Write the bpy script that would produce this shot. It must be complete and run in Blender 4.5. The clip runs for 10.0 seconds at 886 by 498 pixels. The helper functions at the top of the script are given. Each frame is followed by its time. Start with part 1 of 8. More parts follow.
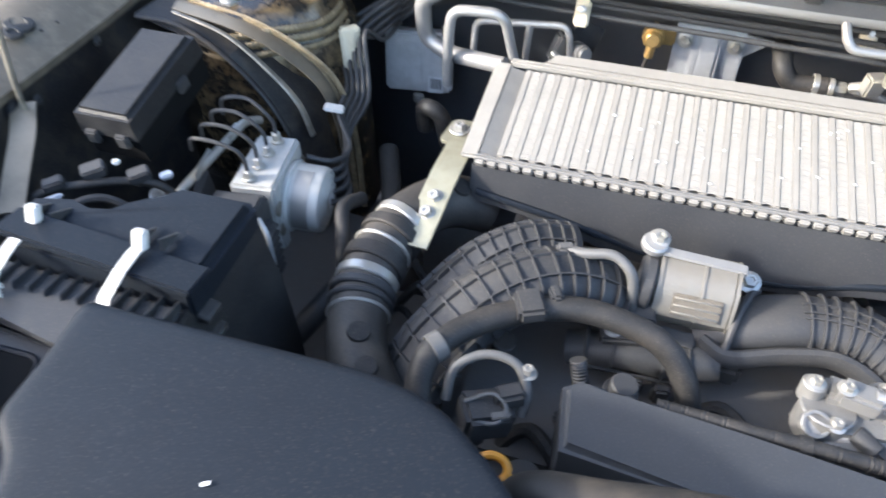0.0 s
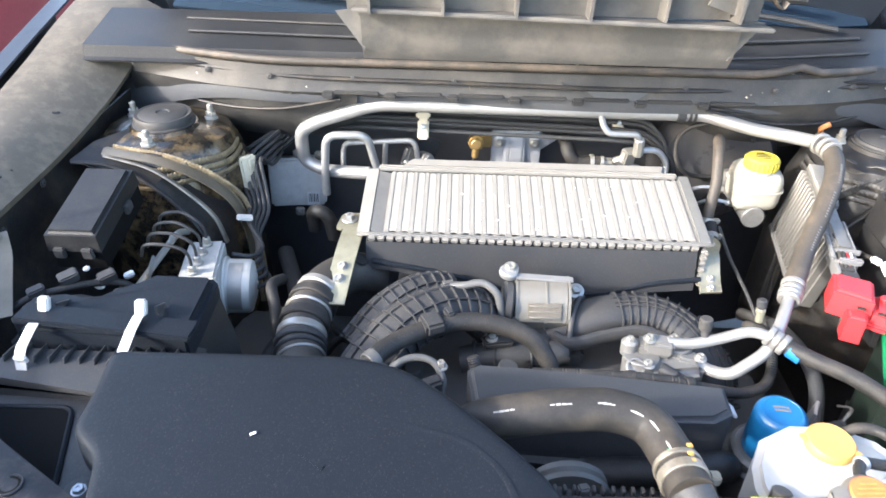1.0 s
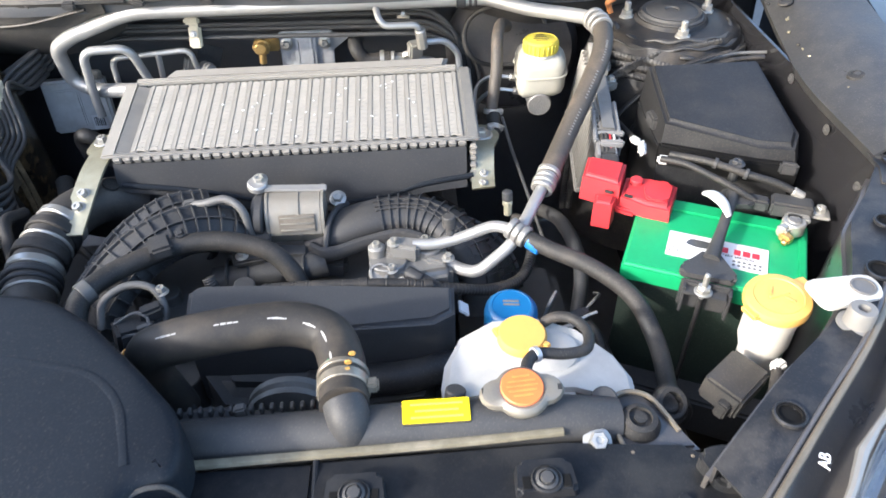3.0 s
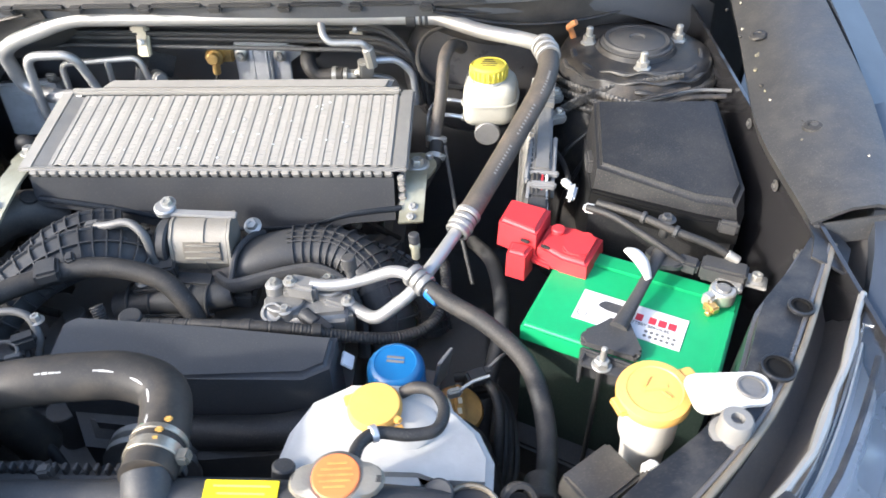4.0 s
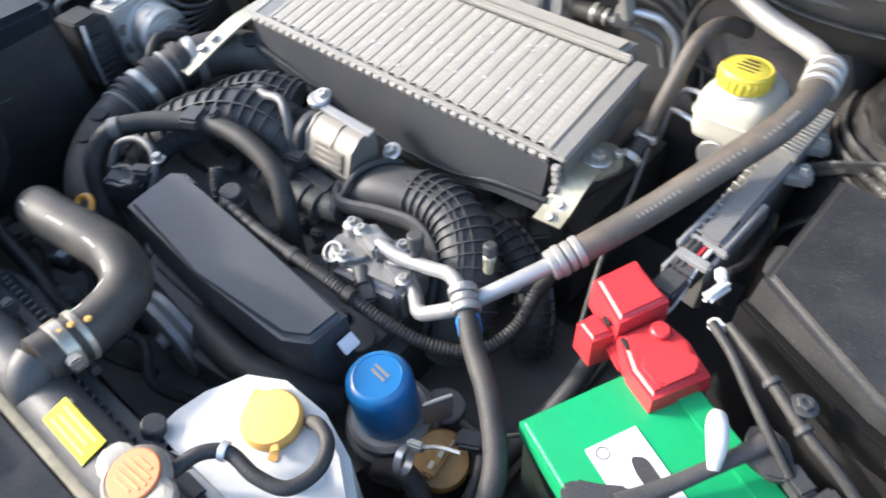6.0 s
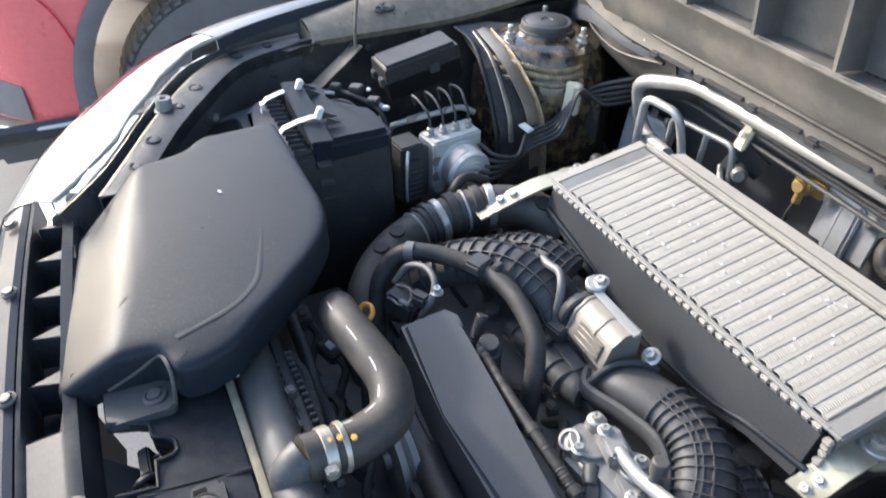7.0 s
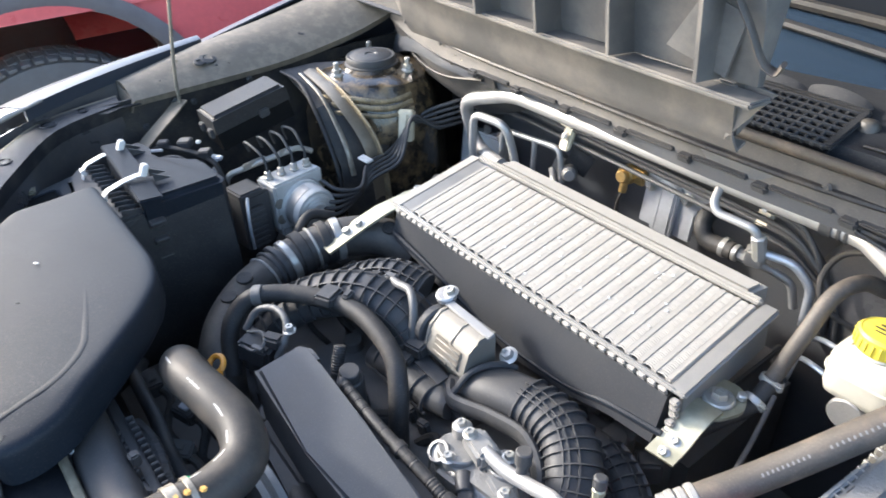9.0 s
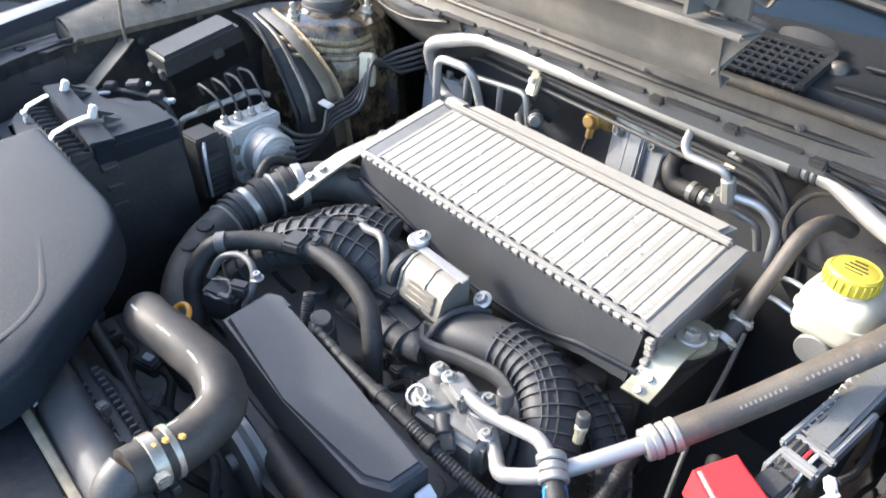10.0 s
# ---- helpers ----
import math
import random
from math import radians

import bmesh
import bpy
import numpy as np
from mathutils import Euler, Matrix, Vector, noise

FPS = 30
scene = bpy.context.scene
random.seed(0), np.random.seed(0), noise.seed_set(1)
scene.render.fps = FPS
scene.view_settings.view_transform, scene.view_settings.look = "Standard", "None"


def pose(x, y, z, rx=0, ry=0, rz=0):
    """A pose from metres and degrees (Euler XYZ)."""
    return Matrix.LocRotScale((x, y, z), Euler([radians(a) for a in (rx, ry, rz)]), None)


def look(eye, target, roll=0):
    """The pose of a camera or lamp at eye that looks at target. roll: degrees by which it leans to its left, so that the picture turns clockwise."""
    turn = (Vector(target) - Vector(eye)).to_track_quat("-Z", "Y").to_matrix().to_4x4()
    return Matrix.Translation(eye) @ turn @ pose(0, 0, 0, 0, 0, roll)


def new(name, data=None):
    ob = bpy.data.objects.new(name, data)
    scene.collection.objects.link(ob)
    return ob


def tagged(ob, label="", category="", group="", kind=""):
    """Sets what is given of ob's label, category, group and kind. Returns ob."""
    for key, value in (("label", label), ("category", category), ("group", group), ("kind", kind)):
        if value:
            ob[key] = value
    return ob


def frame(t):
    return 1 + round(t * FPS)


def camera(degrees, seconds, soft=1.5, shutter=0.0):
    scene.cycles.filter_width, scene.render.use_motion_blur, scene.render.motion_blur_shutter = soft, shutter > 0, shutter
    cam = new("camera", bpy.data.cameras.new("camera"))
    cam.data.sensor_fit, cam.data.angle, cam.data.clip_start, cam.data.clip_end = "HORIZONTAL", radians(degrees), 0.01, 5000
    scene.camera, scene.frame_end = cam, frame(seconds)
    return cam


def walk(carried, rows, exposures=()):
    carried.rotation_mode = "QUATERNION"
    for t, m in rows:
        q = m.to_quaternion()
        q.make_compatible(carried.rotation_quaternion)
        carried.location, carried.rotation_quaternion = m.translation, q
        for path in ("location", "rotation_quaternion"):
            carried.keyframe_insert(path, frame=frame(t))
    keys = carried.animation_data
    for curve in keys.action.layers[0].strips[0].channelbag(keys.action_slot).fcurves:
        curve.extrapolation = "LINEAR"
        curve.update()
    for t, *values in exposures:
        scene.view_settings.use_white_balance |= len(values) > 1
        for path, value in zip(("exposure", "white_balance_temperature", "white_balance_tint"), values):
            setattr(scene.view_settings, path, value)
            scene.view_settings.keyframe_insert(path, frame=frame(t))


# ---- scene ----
cam = camera(63.9, 10.0, soft=1.6, shutter=0.3)
PATH = [
    (0, (-0.06, -0.607, 1.389), (-0.487, 0.751, -0.016), -0.2),
    (0.2, (-0.082, -0.675, 1.397), (-0.545, 0.793, 0.12), -1.1),
    (0.3, (-0.083, -0.716, 1.409), (-0.512, 0.846, 0.236), -0.9),
    (0.5, (-0.071, -0.782, 1.421), (-0.298, 0.892, 0.351), -1.4),
    (1, (-0.093, -0.905, 1.471), (-0.12, 0.77, 0.379), 1.4),
    (1.5, (-0.023, -0.975, 1.488), (-0.018, 0.676, 0.359), 1.2),
    (2, (0.119, -1.015, 1.446), (0.162, 0.632, 0.313), -0.7),
    (2.5, (0.211, -0.973, 1.42), (0.248, 0.589, 0.172), -2.3),
    (2.7, (0.216, -0.932, 1.441), (0.285, 0.61, 0.169), -1.6),
    (3.8, (0.352, -0.768, 1.419), (0.361, 0.73, 0.093), -1.4),
    (4, (0.421, -0.774, 1.434), (0.335, 0.743, 0.133), -1.8),
    (4.5, (0.552, -0.752, 1.43), (0.173, 0.735, 0.148), -8.7),
    (5, (0.583, -0.643, 1.415), (0.205, 0.815, 0.099), -5.6),
    (5.2, (0.589, -0.613, 1.395), (0.213, 0.835, 0.067), -0.9),
    (6.3, (0.652, -0.446, 1.392), (-0.47, 0.322, -0.075), -6.6),
    (6.5, (0.628, -0.457, 1.39), (-0.579, 0.24, -0.044), -5.4),
    (6.7, (0.589, -0.496, 1.412), (-0.704, 0.217, 0.062), -1.5),
    (7, (0.572, -0.516, 1.468), (-0.862, 0.173, 0.256), 0.8),
    (7.5, (0.546, -0.511, 1.478), (-0.94, 0.183, 0.333), -0.1),
    (8, (0.56, -0.491, 1.478), (-0.947, 0.204, 0.362), -2.5),
    (8.5, (0.597, -0.494, 1.461), (-0.865, 0.306, 0.355), -2.5),
    (9, (0.616, -0.477, 1.441), (-0.716, 0.524, 0.335), -1.9),
    (9.5, (0.612, -0.487, 1.435), (-0.65, 0.587, 0.315), -1.3),
    (10, (0.589, -0.502, 1.417), (-0.592, 0.572, 0.211), 0.8),
]
walk(cam, [(t, look(eye, target, roll)) for t, eye, target, roll in PATH],
     [(0, 2.74, 6200, 10), (0.5, 2.85, 6200, 10), (2, 2.81, 6200, 10), (2.5, 2.39, 6200, 10), (4, 2.53, 6200, 10), (4.5, 2.56, 6200, 10), (5, 2.30, 6200, 10), (6.5, 2.57, 6200, 10), (7, 2.47, 6200, 10), (8, 2.41, 6200, 10), (8.5, 2.61, 6200, 10), (9, 2.69, 6200, 10), (9.5, 2.82, 6200, 10), (10, 2.85, 6200, 10)])

# ---- light ----
SUN_DIR = Vector((-0.80, -0.42, 0.44)).normalized()
world = bpy.data.worlds.new("sky")
scene.world = world
world.use_nodes = True
wn = world.node_tree.nodes
sky = wn.new("ShaderNodeTexSky")
sky.sky_type, sky.sun_disc = "NISHITA", False
sky.sun_elevation = math.asin(SUN_DIR.z)
sky.sun_rotation = math.atan2(SUN_DIR.x, SUN_DIR.y)
sky.dust_density, sky.air_density = 2.5, 1.0
wn["Background"].inputs["Strength"].default_value = 0.15
world.node_tree.links.new(sky.outputs["Color"], wn["Background"].inputs["Color"])
sun = new("sun", bpy.data.lights.new("sun", "SUN"))
sun.data.energy, sun.data.angle, sun.data.color = 1.15, radians(3.0), (1.0, 0.94, 0.85)
sun.matrix_world = look(SUN_DIR * 20, (0, 0, 0))


# ---- materials ----
def material(name, color, rough=0.5, metal=0.0, grain=0.12, scale=60.0, bump=0.15, bump_scale=400.0, stain=None, stain_amount=0.35,
             stain_scale=9.0, coat=0.0, trans=0.0, spec=0.5, rough_var=0.12, dust=None):
    """A surface with a fine grain, a broad stain, uneven gloss and relief, in metres."""
    m = bpy.data.materials.new(name)
    m.use_nodes = True
    nt = m.node_tree
    n, l = nt.nodes, nt.links
    b = n["Principled BSDF"]
    co = n.new("ShaderNodeTexCoord")
    base = (*color, 1)

    def noise_tex(sc, detail=4.0, ro=0.6):
        t = n.new("ShaderNodeTexNoise")
        t.inputs["Scale"].default_value, t.inputs["Detail"].default_value, t.inputs["Roughness"].default_value = sc, detail, ro
        l.new(co.outputs["Object"], t.inputs["Vector"])
        return t

    fine, broad = noise_tex(scale, 5.0), noise_tex(stain_scale, 6.0, 0.65)
    mix = n.new("ShaderNodeMix")
    mix.data_type = "RGBA"
    mix.inputs["A"].default_value = (*[c * (1 - grain) for c in color], 1)
    mix.inputs["B"].default_value = (*[min(1, c * (1 + grain)) for c in color], 1)
    l.new(fine.outputs["Fac"], mix.inputs["Factor"])
    out = mix.outputs["Result"]
    ramp = n.new("ShaderNodeMapRange")
    ramp.inputs["From Min"].default_value, ramp.inputs["From Max"].default_value = 0.45, 0.66
    ramp.inputs["To Min"].default_value, ramp.inputs["To Max"].default_value = 0.0, stain_amount
    l.new(broad.outputs["Fac"], ramp.inputs["Value"])
    mix2 = n.new("ShaderNodeMix")
    mix2.data_type = "RGBA"
    mix2.inputs["B"].default_value = (*(stain or [c * 0.7 for c in color]), 1)
    l.new(out, mix2.inputs["A"])
    l.new(ramp.outputs["Result"], mix2.inputs["Factor"])
    out = mix2.outputs["Result"]
    if dust is None:
        dust = 0.3 if max(color) < 0.12 and bump else 0.0
    if dust:
        # fine dust grains, thicker where the broad stain is
        grit = noise_tex(520.0, 3.0, 0.7)
        pick = n.new("ShaderNodeMapRange")
        pick.inputs["From Min"].default_value, pick.inputs["From Max"].default_value = 0.56, 0.72
        pick.inputs["To Max"].default_value = dust
        l.new(grit.outputs["Fac"], pick.inputs["Value"])
        mix3 = n.new("ShaderNodeMix")
        mix3.data_type = "RGBA"
        mix3.inputs["B"].default_value = (0.19, 0.165, 0.135, 1)
        l.new(out, mix3.inputs["A"])
        l.new(pick.outputs["Result"], mix3.inputs["Factor"])
        out = mix3.outputs["Result"]
    l.new(out, b.inputs["Base Color"])
    rr = n.new("ShaderNodeMapRange")
    rr.inputs["To Min"].default_value, rr.inputs["To Max"].default_value = max(0.02, rough - rough_var), min(1, rough + rough_var)
    l.new(broad.outputs["Fac"], rr.inputs["Value"])
    l.new(rr.outputs["Result"], b.inputs["Roughness"])
    b.inputs["Metallic"].default_value = metal
    b.inputs["Specular IOR Level"].default_value = spec
    b.inputs["Coat Weight"].default_value = coat
    b.inputs["Coat Roughness"].default_value = 0.06
    b.inputs["Transmission Weight"].default_value = trans
    if bump:
        bt = noise_tex(bump_scale, 3.0)
        bp = n.new("ShaderNodeBump")
        bp.inputs["Strength"].default_value, bp.inputs["Distance"].default_value = bump, 0.001
        l.new(bt.outputs["Fac"], bp.inputs["Height"])
        l.new(bp.outputs["Normal"], b.inputs["Normal"])
    return m


DUST = (0.20, 0.165, 0.125)
PLASTIC = material("black plastic", (0.040, 0.041, 0.043), 0.52, spec=0.32, stain=(0.085, 0.078, 0.068), stain_amount=0.45, bump=0.25, bump_scale=900)
COVER = material("satin black cover plastic", (0.011, 0.0145, 0.020), 0.46, rough_var=0.05, spec=0.13, stain=(0.009, 0.011, 0.015), stain_amount=0.25, bump=0.2, bump_scale=1200, dust=0.15)
SCUTTLE = material("dust covered scuttle", (0.042, 0.041, 0.041), 0.48, spec=0.35, stain=(0.090, 0.083, 0.074), stain_amount=0.7, stain_scale=11, bump=0.4, bump_scale=200)
DUSTY = material("dusty black plastic", (0.027, 0.027, 0.027), 0.44, stain=(0.085, 0.075, 0.062), stain_amount=0.55, stain_scale=14, bump=0.2)
DUCT = material("dusty grey duct plastic", (0.088, 0.085, 0.080), 0.6, stain=(0.18, 0.163, 0.140), stain_amount=0.7, stain_scale=13, bump=0.25)
RUBBER = material("black rubber", (0.021, 0.021, 0.021), 0.6, spec=0.35, stain=(0.07, 0.06, 0.05), stain_amount=0.5, stain_scale=21, bump=0.3, bump_scale=700)
OLD_RUBBER = material("dusty brown rubber", (0.05, 0.043, 0.036), 0.62, stain=(0.13, 0.10, 0.075), stain_amount=0.7, stain_scale=20, bump=0.4)
FOAM = material("weathered foam seal", (0.14, 0.125, 0.085), 0.85, stain=(0.26, 0.23, 0.17), stain_amount=0.6, stain_scale=30, bump=0.6, bump_scale=300)
BODY = material("dark body paint", (0.050, 0.050, 0.053), 0.30, stain=DUST, stain_amount=0.2, stain_scale=12, coat=0.5, bump=0.08)
# the gold stain paints sun glinting on the dusty gloss
TOWER = material("black tower paint with dust and sun glints", (0.020, 0.017, 0.013), 0.22, metal=0.2, stain=(0.26, 0.18, 0.09), stain_amount=0.6, stain_scale=34, coat=0.3, bump=0.5, bump_scale=140)
FENDER_IN = material("dust covered inner fender", (0.125, 0.107, 0.083), 0.55, spec=0.2, stain=(0.20, 0.168, 0.128), stain_amount=0.7, stain_scale=38, bump=0.35, bump_scale=150)
# right side panels, in a darker base colour than the left ones
FENDER_DARK = material("dark stained inner fender", (0.029, 0.030, 0.032), 0.42, stain=(0.064, 0.061, 0.056), stain_amount=0.45, stain_scale=38, bump=0.3, bump_scale=150)
COWL = material("dusty grey cowl plastic", (0.023, 0.025, 0.029), 0.5, spec=0.3, stain=(0.055, 0.054, 0.052), stain_amount=0.45, stain_scale=6, bump=0.3)
STOP_GREY = material("grey rubber stop", (0.15, 0.147, 0.14), 0.6, stain=(0.15, 0.143, 0.13), stain_amount=0.5, stain_scale=40, bump=0.2)
TANK = material("dark grey moulded tank plastic", (0.034, 0.036, 0.040), 0.40, stain=(0.06, 0.058, 0.055), stain_amount=0.3, bump=0.3, bump_scale=900)
FIREWALL = material("slate firewall paint", (0.070, 0.074, 0.082), 0.38, stain=(0.095, 0.09, 0.082), stain_amount=0.35, stain_scale=14, coat=0.2, bump=0.1)
LEVER = material("grey lever plastic", (0.20, 0.20, 0.20), 0.5, stain=(0.14, 0.138, 0.134), stain_amount=0.4, stain_scale=40, bump=0.15)
BRACE = material("pale dusty steel and edge highlight", (0.34, 0.305, 0.245), 0.34, metal=0.5, stain=(0.05, 0.045, 0.035), stain_amount=0.6, stain_scale=22, bump=0.3)
BUMPER = material("grey blue bumper paint", (0.030, 0.034, 0.042), 0.55, spec=0.08, dust=0, stain=(0.05, 0.05, 0.05), stain_amount=0.4, bump=0.0)
# near black that stands for the shade inside openings and gaps
SHADE_BLACK = material("flat black of shaded hollows", (0.008, 0.008, 0.008), 0.9, spec=0.1, bump=0)
DIP = material("orange dipstick plastic", (0.60, 0.26, 0.03), 0.45, stain=(0.45, 0.19, 0.03), stain_amount=0.4, stain_scale=60, bump=0.1)
RAIL = material("dusty dark rail paint", (0.012, 0.0135, 0.017), 0.42, spec=0.28, dust=0.15, stain=(0.07, 0.066, 0.061), stain_amount=0.5, stain_scale=24, bump=0.2)
BELT = material("matt slate cover plastic", (0.040, 0.043, 0.048), 0.55, stain=(0.045, 0.045, 0.045), stain_amount=0.4, bump=0.25, bump_scale=900)
PALE_CASE = material("pale control unit casting", (0.55, 0.55, 0.54), 0.45, metal=0.1, stain=(0.4, 0.39, 0.37), stain_amount=0.5, stain_scale=40, bump=0.3)
GREY_TUBE = material("dull grey tubing", (0.10, 0.10, 0.098), 0.5, stain=(0.06, 0.058, 0.055), stain_amount=0.5, stain_scale=30, bump=0.2)
OLD_CAST = material("stained casting", (0.19, 0.17, 0.14), 0.55, metal=0.3, stain=(0.09, 0.078, 0.06), stain_amount=0.6, stain_scale=60, bump=0.5)
GRILLE = material("rough black grille plastic", (0.015, 0.0155, 0.017), 0.50, stain=(0.04, 0.039, 0.037), stain_amount=0.5, stain_scale=16, spec=0.3, bump=0.4, bump_scale=600)
PAINT = material("dark blue grey car paint", (0.036, 0.043, 0.056), 0.38, dust=0, metal=0.1, spec=0.3, coat=0.15, stain_amount=0.1, bump=0.0)
ALU = material("bare aluminium", (0.28, 0.275, 0.262), 0.50, metal=0.55, stain=(0.34, 0.32, 0.29), stain_amount=0.4, stain_scale=35, bump=0.25, bump_scale=300)
ALU_TUBE = material("aluminium tube", (0.34, 0.338, 0.332), 0.45, metal=0.5, stain=(0.38, 0.372, 0.352), stain_amount=0.35, stain_scale=40, bump=0.1)
CORE = material("pale aluminium core", (0.262, 0.250, 0.227), 0.6, metal=0.1, spec=0.3, stain=(0.27, 0.253, 0.225), stain_amount=0.45, stain_scale=18, bump=0.3, bump_scale=500)
FIN = material("aluminium fins", (0.232, 0.222, 0.201), 0.65, metal=0.0, spec=0.3, stain=(0.21, 0.198, 0.178), stain_amount=0.5, stain_scale=22, bump=0.3)
CAST = material("cast aluminium", (0.22, 0.215, 0.205), 0.5, metal=0.45, stain=(0.2, 0.19, 0.17), stain_amount=0.6, stain_scale=45, bump=0.8, bump_scale=350)
ZINC = material("zinc plated steel", (0.42, 0.41, 0.385), 0.36, metal=0.6, stain=(0.35, 0.33, 0.25), stain_amount=0.5, stain_scale=60, bump=0.15)
OLIVE = material("yellow passivated bracket", (0.35, 0.335, 0.25), 0.45, metal=0.6, stain=(0.24, 0.23, 0.165), stain_amount=0.5, stain_scale=40, bump=0.2)
GREY_STEEL = material("blue grey steel plate", (0.50, 0.52, 0.55), 0.40, metal=0.6, stain=(0.2, 0.2, 0.2), stain_amount=0.4, bump=0.15)
SEALANT = material("rough brown sealant", (0.18, 0.14, 0.085), 0.42, metal=0.3, grain=0.6, scale=500, stain=(0.38, 0.295, 0.17), stain_amount=0.7, stain_scale=60, bump=1.0, bump_scale=420)
DUST_RUBBER = material("dull dusty duct rubber", (0.034, 0.031, 0.028), 0.6, stain=(0.10, 0.087, 0.07), stain_amount=0.7, stain_scale=14, bump=0.3)
TOWER_DARK = material("worn black tower paint, also a shade tone", (0.024, 0.024, 0.025), 0.46, spec=0.25, stain=(0.075, 0.062, 0.047), stain_amount=0.6, stain_scale=24, bump=0.5, bump_scale=120)
SEALANT_DARK = material("rough black sealant", (0.034, 0.033, 0.032), 0.42, grain=0.5, scale=500, stain=(0.10, 0.09, 0.075), stain_amount=0.5, stain_scale=50, bump=1.0, bump_scale=420)
UNIT_CAST = material("bright unit casting", (0.44, 0.435, 0.41), 0.5, metal=0.15, stain=(0.34, 0.33, 0.30), stain_amount=0.5, stain_scale=40, bump=0.5, bump_scale=350)
SILVER = material("pale machined casting", (0.20, 0.188, 0.162), 0.46, metal=0.35, stain=(0.20, 0.175, 0.14), stain_amount=0.5, stain_scale=50, bump=0.4, bump_scale=400)
BRASS = material("yellow brass", (0.62, 0.42, 0.17), 0.38, metal=0.8, stain=(0.3, 0.2, 0.08), stain_amount=0.6, stain_scale=60, bump=0.3)
WHITE = material("milky white plastic", (0.50, 0.485, 0.45), 0.42, stain=(0.36, 0.35, 0.32), stain_amount=0.45, stain_scale=18, bump=0.15)
CREAMY = material("cloudy cream tank plastic", (0.37, 0.355, 0.30), 0.42, stain=(0.31, 0.285, 0.215), stain_amount=0.6, stain_scale=14, bump=0.15)
NYLON = material("white nylon", (0.52, 0.52, 0.505), 0.45, stain=(0.6, 0.57, 0.5), stain_amount=0.5, stain_scale=60, bump=0.1)
CREAM = material("cream nylon clip", (0.55, 0.49, 0.36), 0.5, stain=(0.4, 0.35, 0.25), stain_amount=0.6, stain_scale=60, bump=0.2)
YELLOW = material("yellow cap plastic", (0.52, 0.44, 0.055), 0.4, stain=(0.55, 0.4, 0.02), stain_amount=0.5, stain_scale=40, bump=0.2)
AMBER = material("amber cap plastic", (0.60, 0.34, 0.085), 0.5, stain=(0.54, 0.30, 0.075), stain_amount=0.4, stain_scale=40, bump=0.15)
ORANGE = material("orange warning disc", (0.58, 0.16, 0.045), 0.5, stain=(0.45, 0.11, 0.03), stain_amount=0.4, stain_scale=50, bump=0.1)
DARK_ORANGE = material("brown orange filler cap", (0.45, 0.24, 0.06), 0.5, stain=(0.25, 0.13, 0.04), stain_amount=0.6, stain_scale=50, bump=0.2)
LABEL_Y = material("yellow warning label", (0.66, 0.53, 0.005), 0.6, spec=0.25, stain=(0.75, 0.62, 0.05), stain_amount=0.3, bump=0)
BLUE = material("blue filter paint", (0.010, 0.125, 0.31), 0.32, stain=(0.015, 0.15, 0.35), stain_amount=0.4, coat=0.3, bump=0.1)
BLUE_TAPE = material("blue sleeve", (0.02, 0.16, 0.45), 0.4, bump=0.1)
GREEN = material("green battery plastic", (0.010, 0.30, 0.11), 0.42, stain=(0.012, 0.25, 0.09), stain_amount=0.4, stain_scale=14, bump=0.2, bump_scale=500)
GREEN_DARK = material("dark battery case", (0.010, 0.020, 0.015), 0.5, stain=(0.01, 0.014, 0.012), stain_amount=0.5, bump=0.2)
RED = material("red terminal cover", (0.48, 0.035, 0.04), 0.42, stain=(0.5, 0.03, 0.04), stain_amount=0.4, stain_scale=30, bump=0.15)
LABEL_W = material("white paper label", (0.62, 0.62, 0.62), 0.5, stain=(0.7, 0.7, 0.7), stain_amount=0.2, bump=0)
INK = material("black print", (0.02, 0.02, 0.02), 0.6, bump=0)
INK_RED = material("red print", (0.55, 0.03, 0.05), 0.6, bump=0)
INK_WHITE = material("white print", (0.75, 0.75, 0.75), 0.6, bump=0)
INK_GREY = material("faint grey print", (0.15, 0.147, 0.14), 0.6, bump=0)
COPPER = material("orange loom tape", (0.55, 0.22, 0.08), 0.6, bump=0.3)
CAR_RED = material("red car paint", (0.80, 0.15, 0.14), 0.3, coat=1.0, stain_amount=0.1, bump=0.0)
CLADDING = material("grey wheel arch cladding", (0.185, 0.16, 0.155), 0.7, spec=0.2, stain=(0.23, 0.205, 0.195), stain_amount=0.6, stain_scale=8, bump=0.4, bump_scale=250)
TYRE = material("dusty tyre rubber", (0.17, 0.152, 0.135), 0.8, stain=(0.14, 0.12, 0.10), stain_amount=0.6, stain_scale=9, bump=0.5, bump_scale=200)
RIM = material("wheel alloy", (0.35, 0.35, 0.36), 0.35, metal=0.8, bump=0.1)
ASPHALT = material("asphalt", (0.12, 0.118, 0.115), 0.9, grain=0.5, scale=180, stain=(0.17, 0.165, 0.155), stain_amount=0.5, stain_scale=2.5, bump=1.0, bump_scale=160)
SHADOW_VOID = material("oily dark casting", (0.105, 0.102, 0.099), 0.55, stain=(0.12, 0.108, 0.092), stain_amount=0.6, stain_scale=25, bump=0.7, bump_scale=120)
GLOSS = material("gloss black moulding", (0.016, 0.016, 0.018), 0.14, dust=0.1, rough_var=0.06, stain=(0.035, 0.034, 0.033), stain_amount=0.4, stain_scale=16, coat=0.5, bump=0.05)
PANEL = material("dark radiator cover plastic", (0.013, 0.0145, 0.0175), 0.44, dust=0.1, spec=0.17, stain=(0.045, 0.044, 0.042), stain_amount=0.5, stain_scale=17, bump=0.25, bump_scale=900)
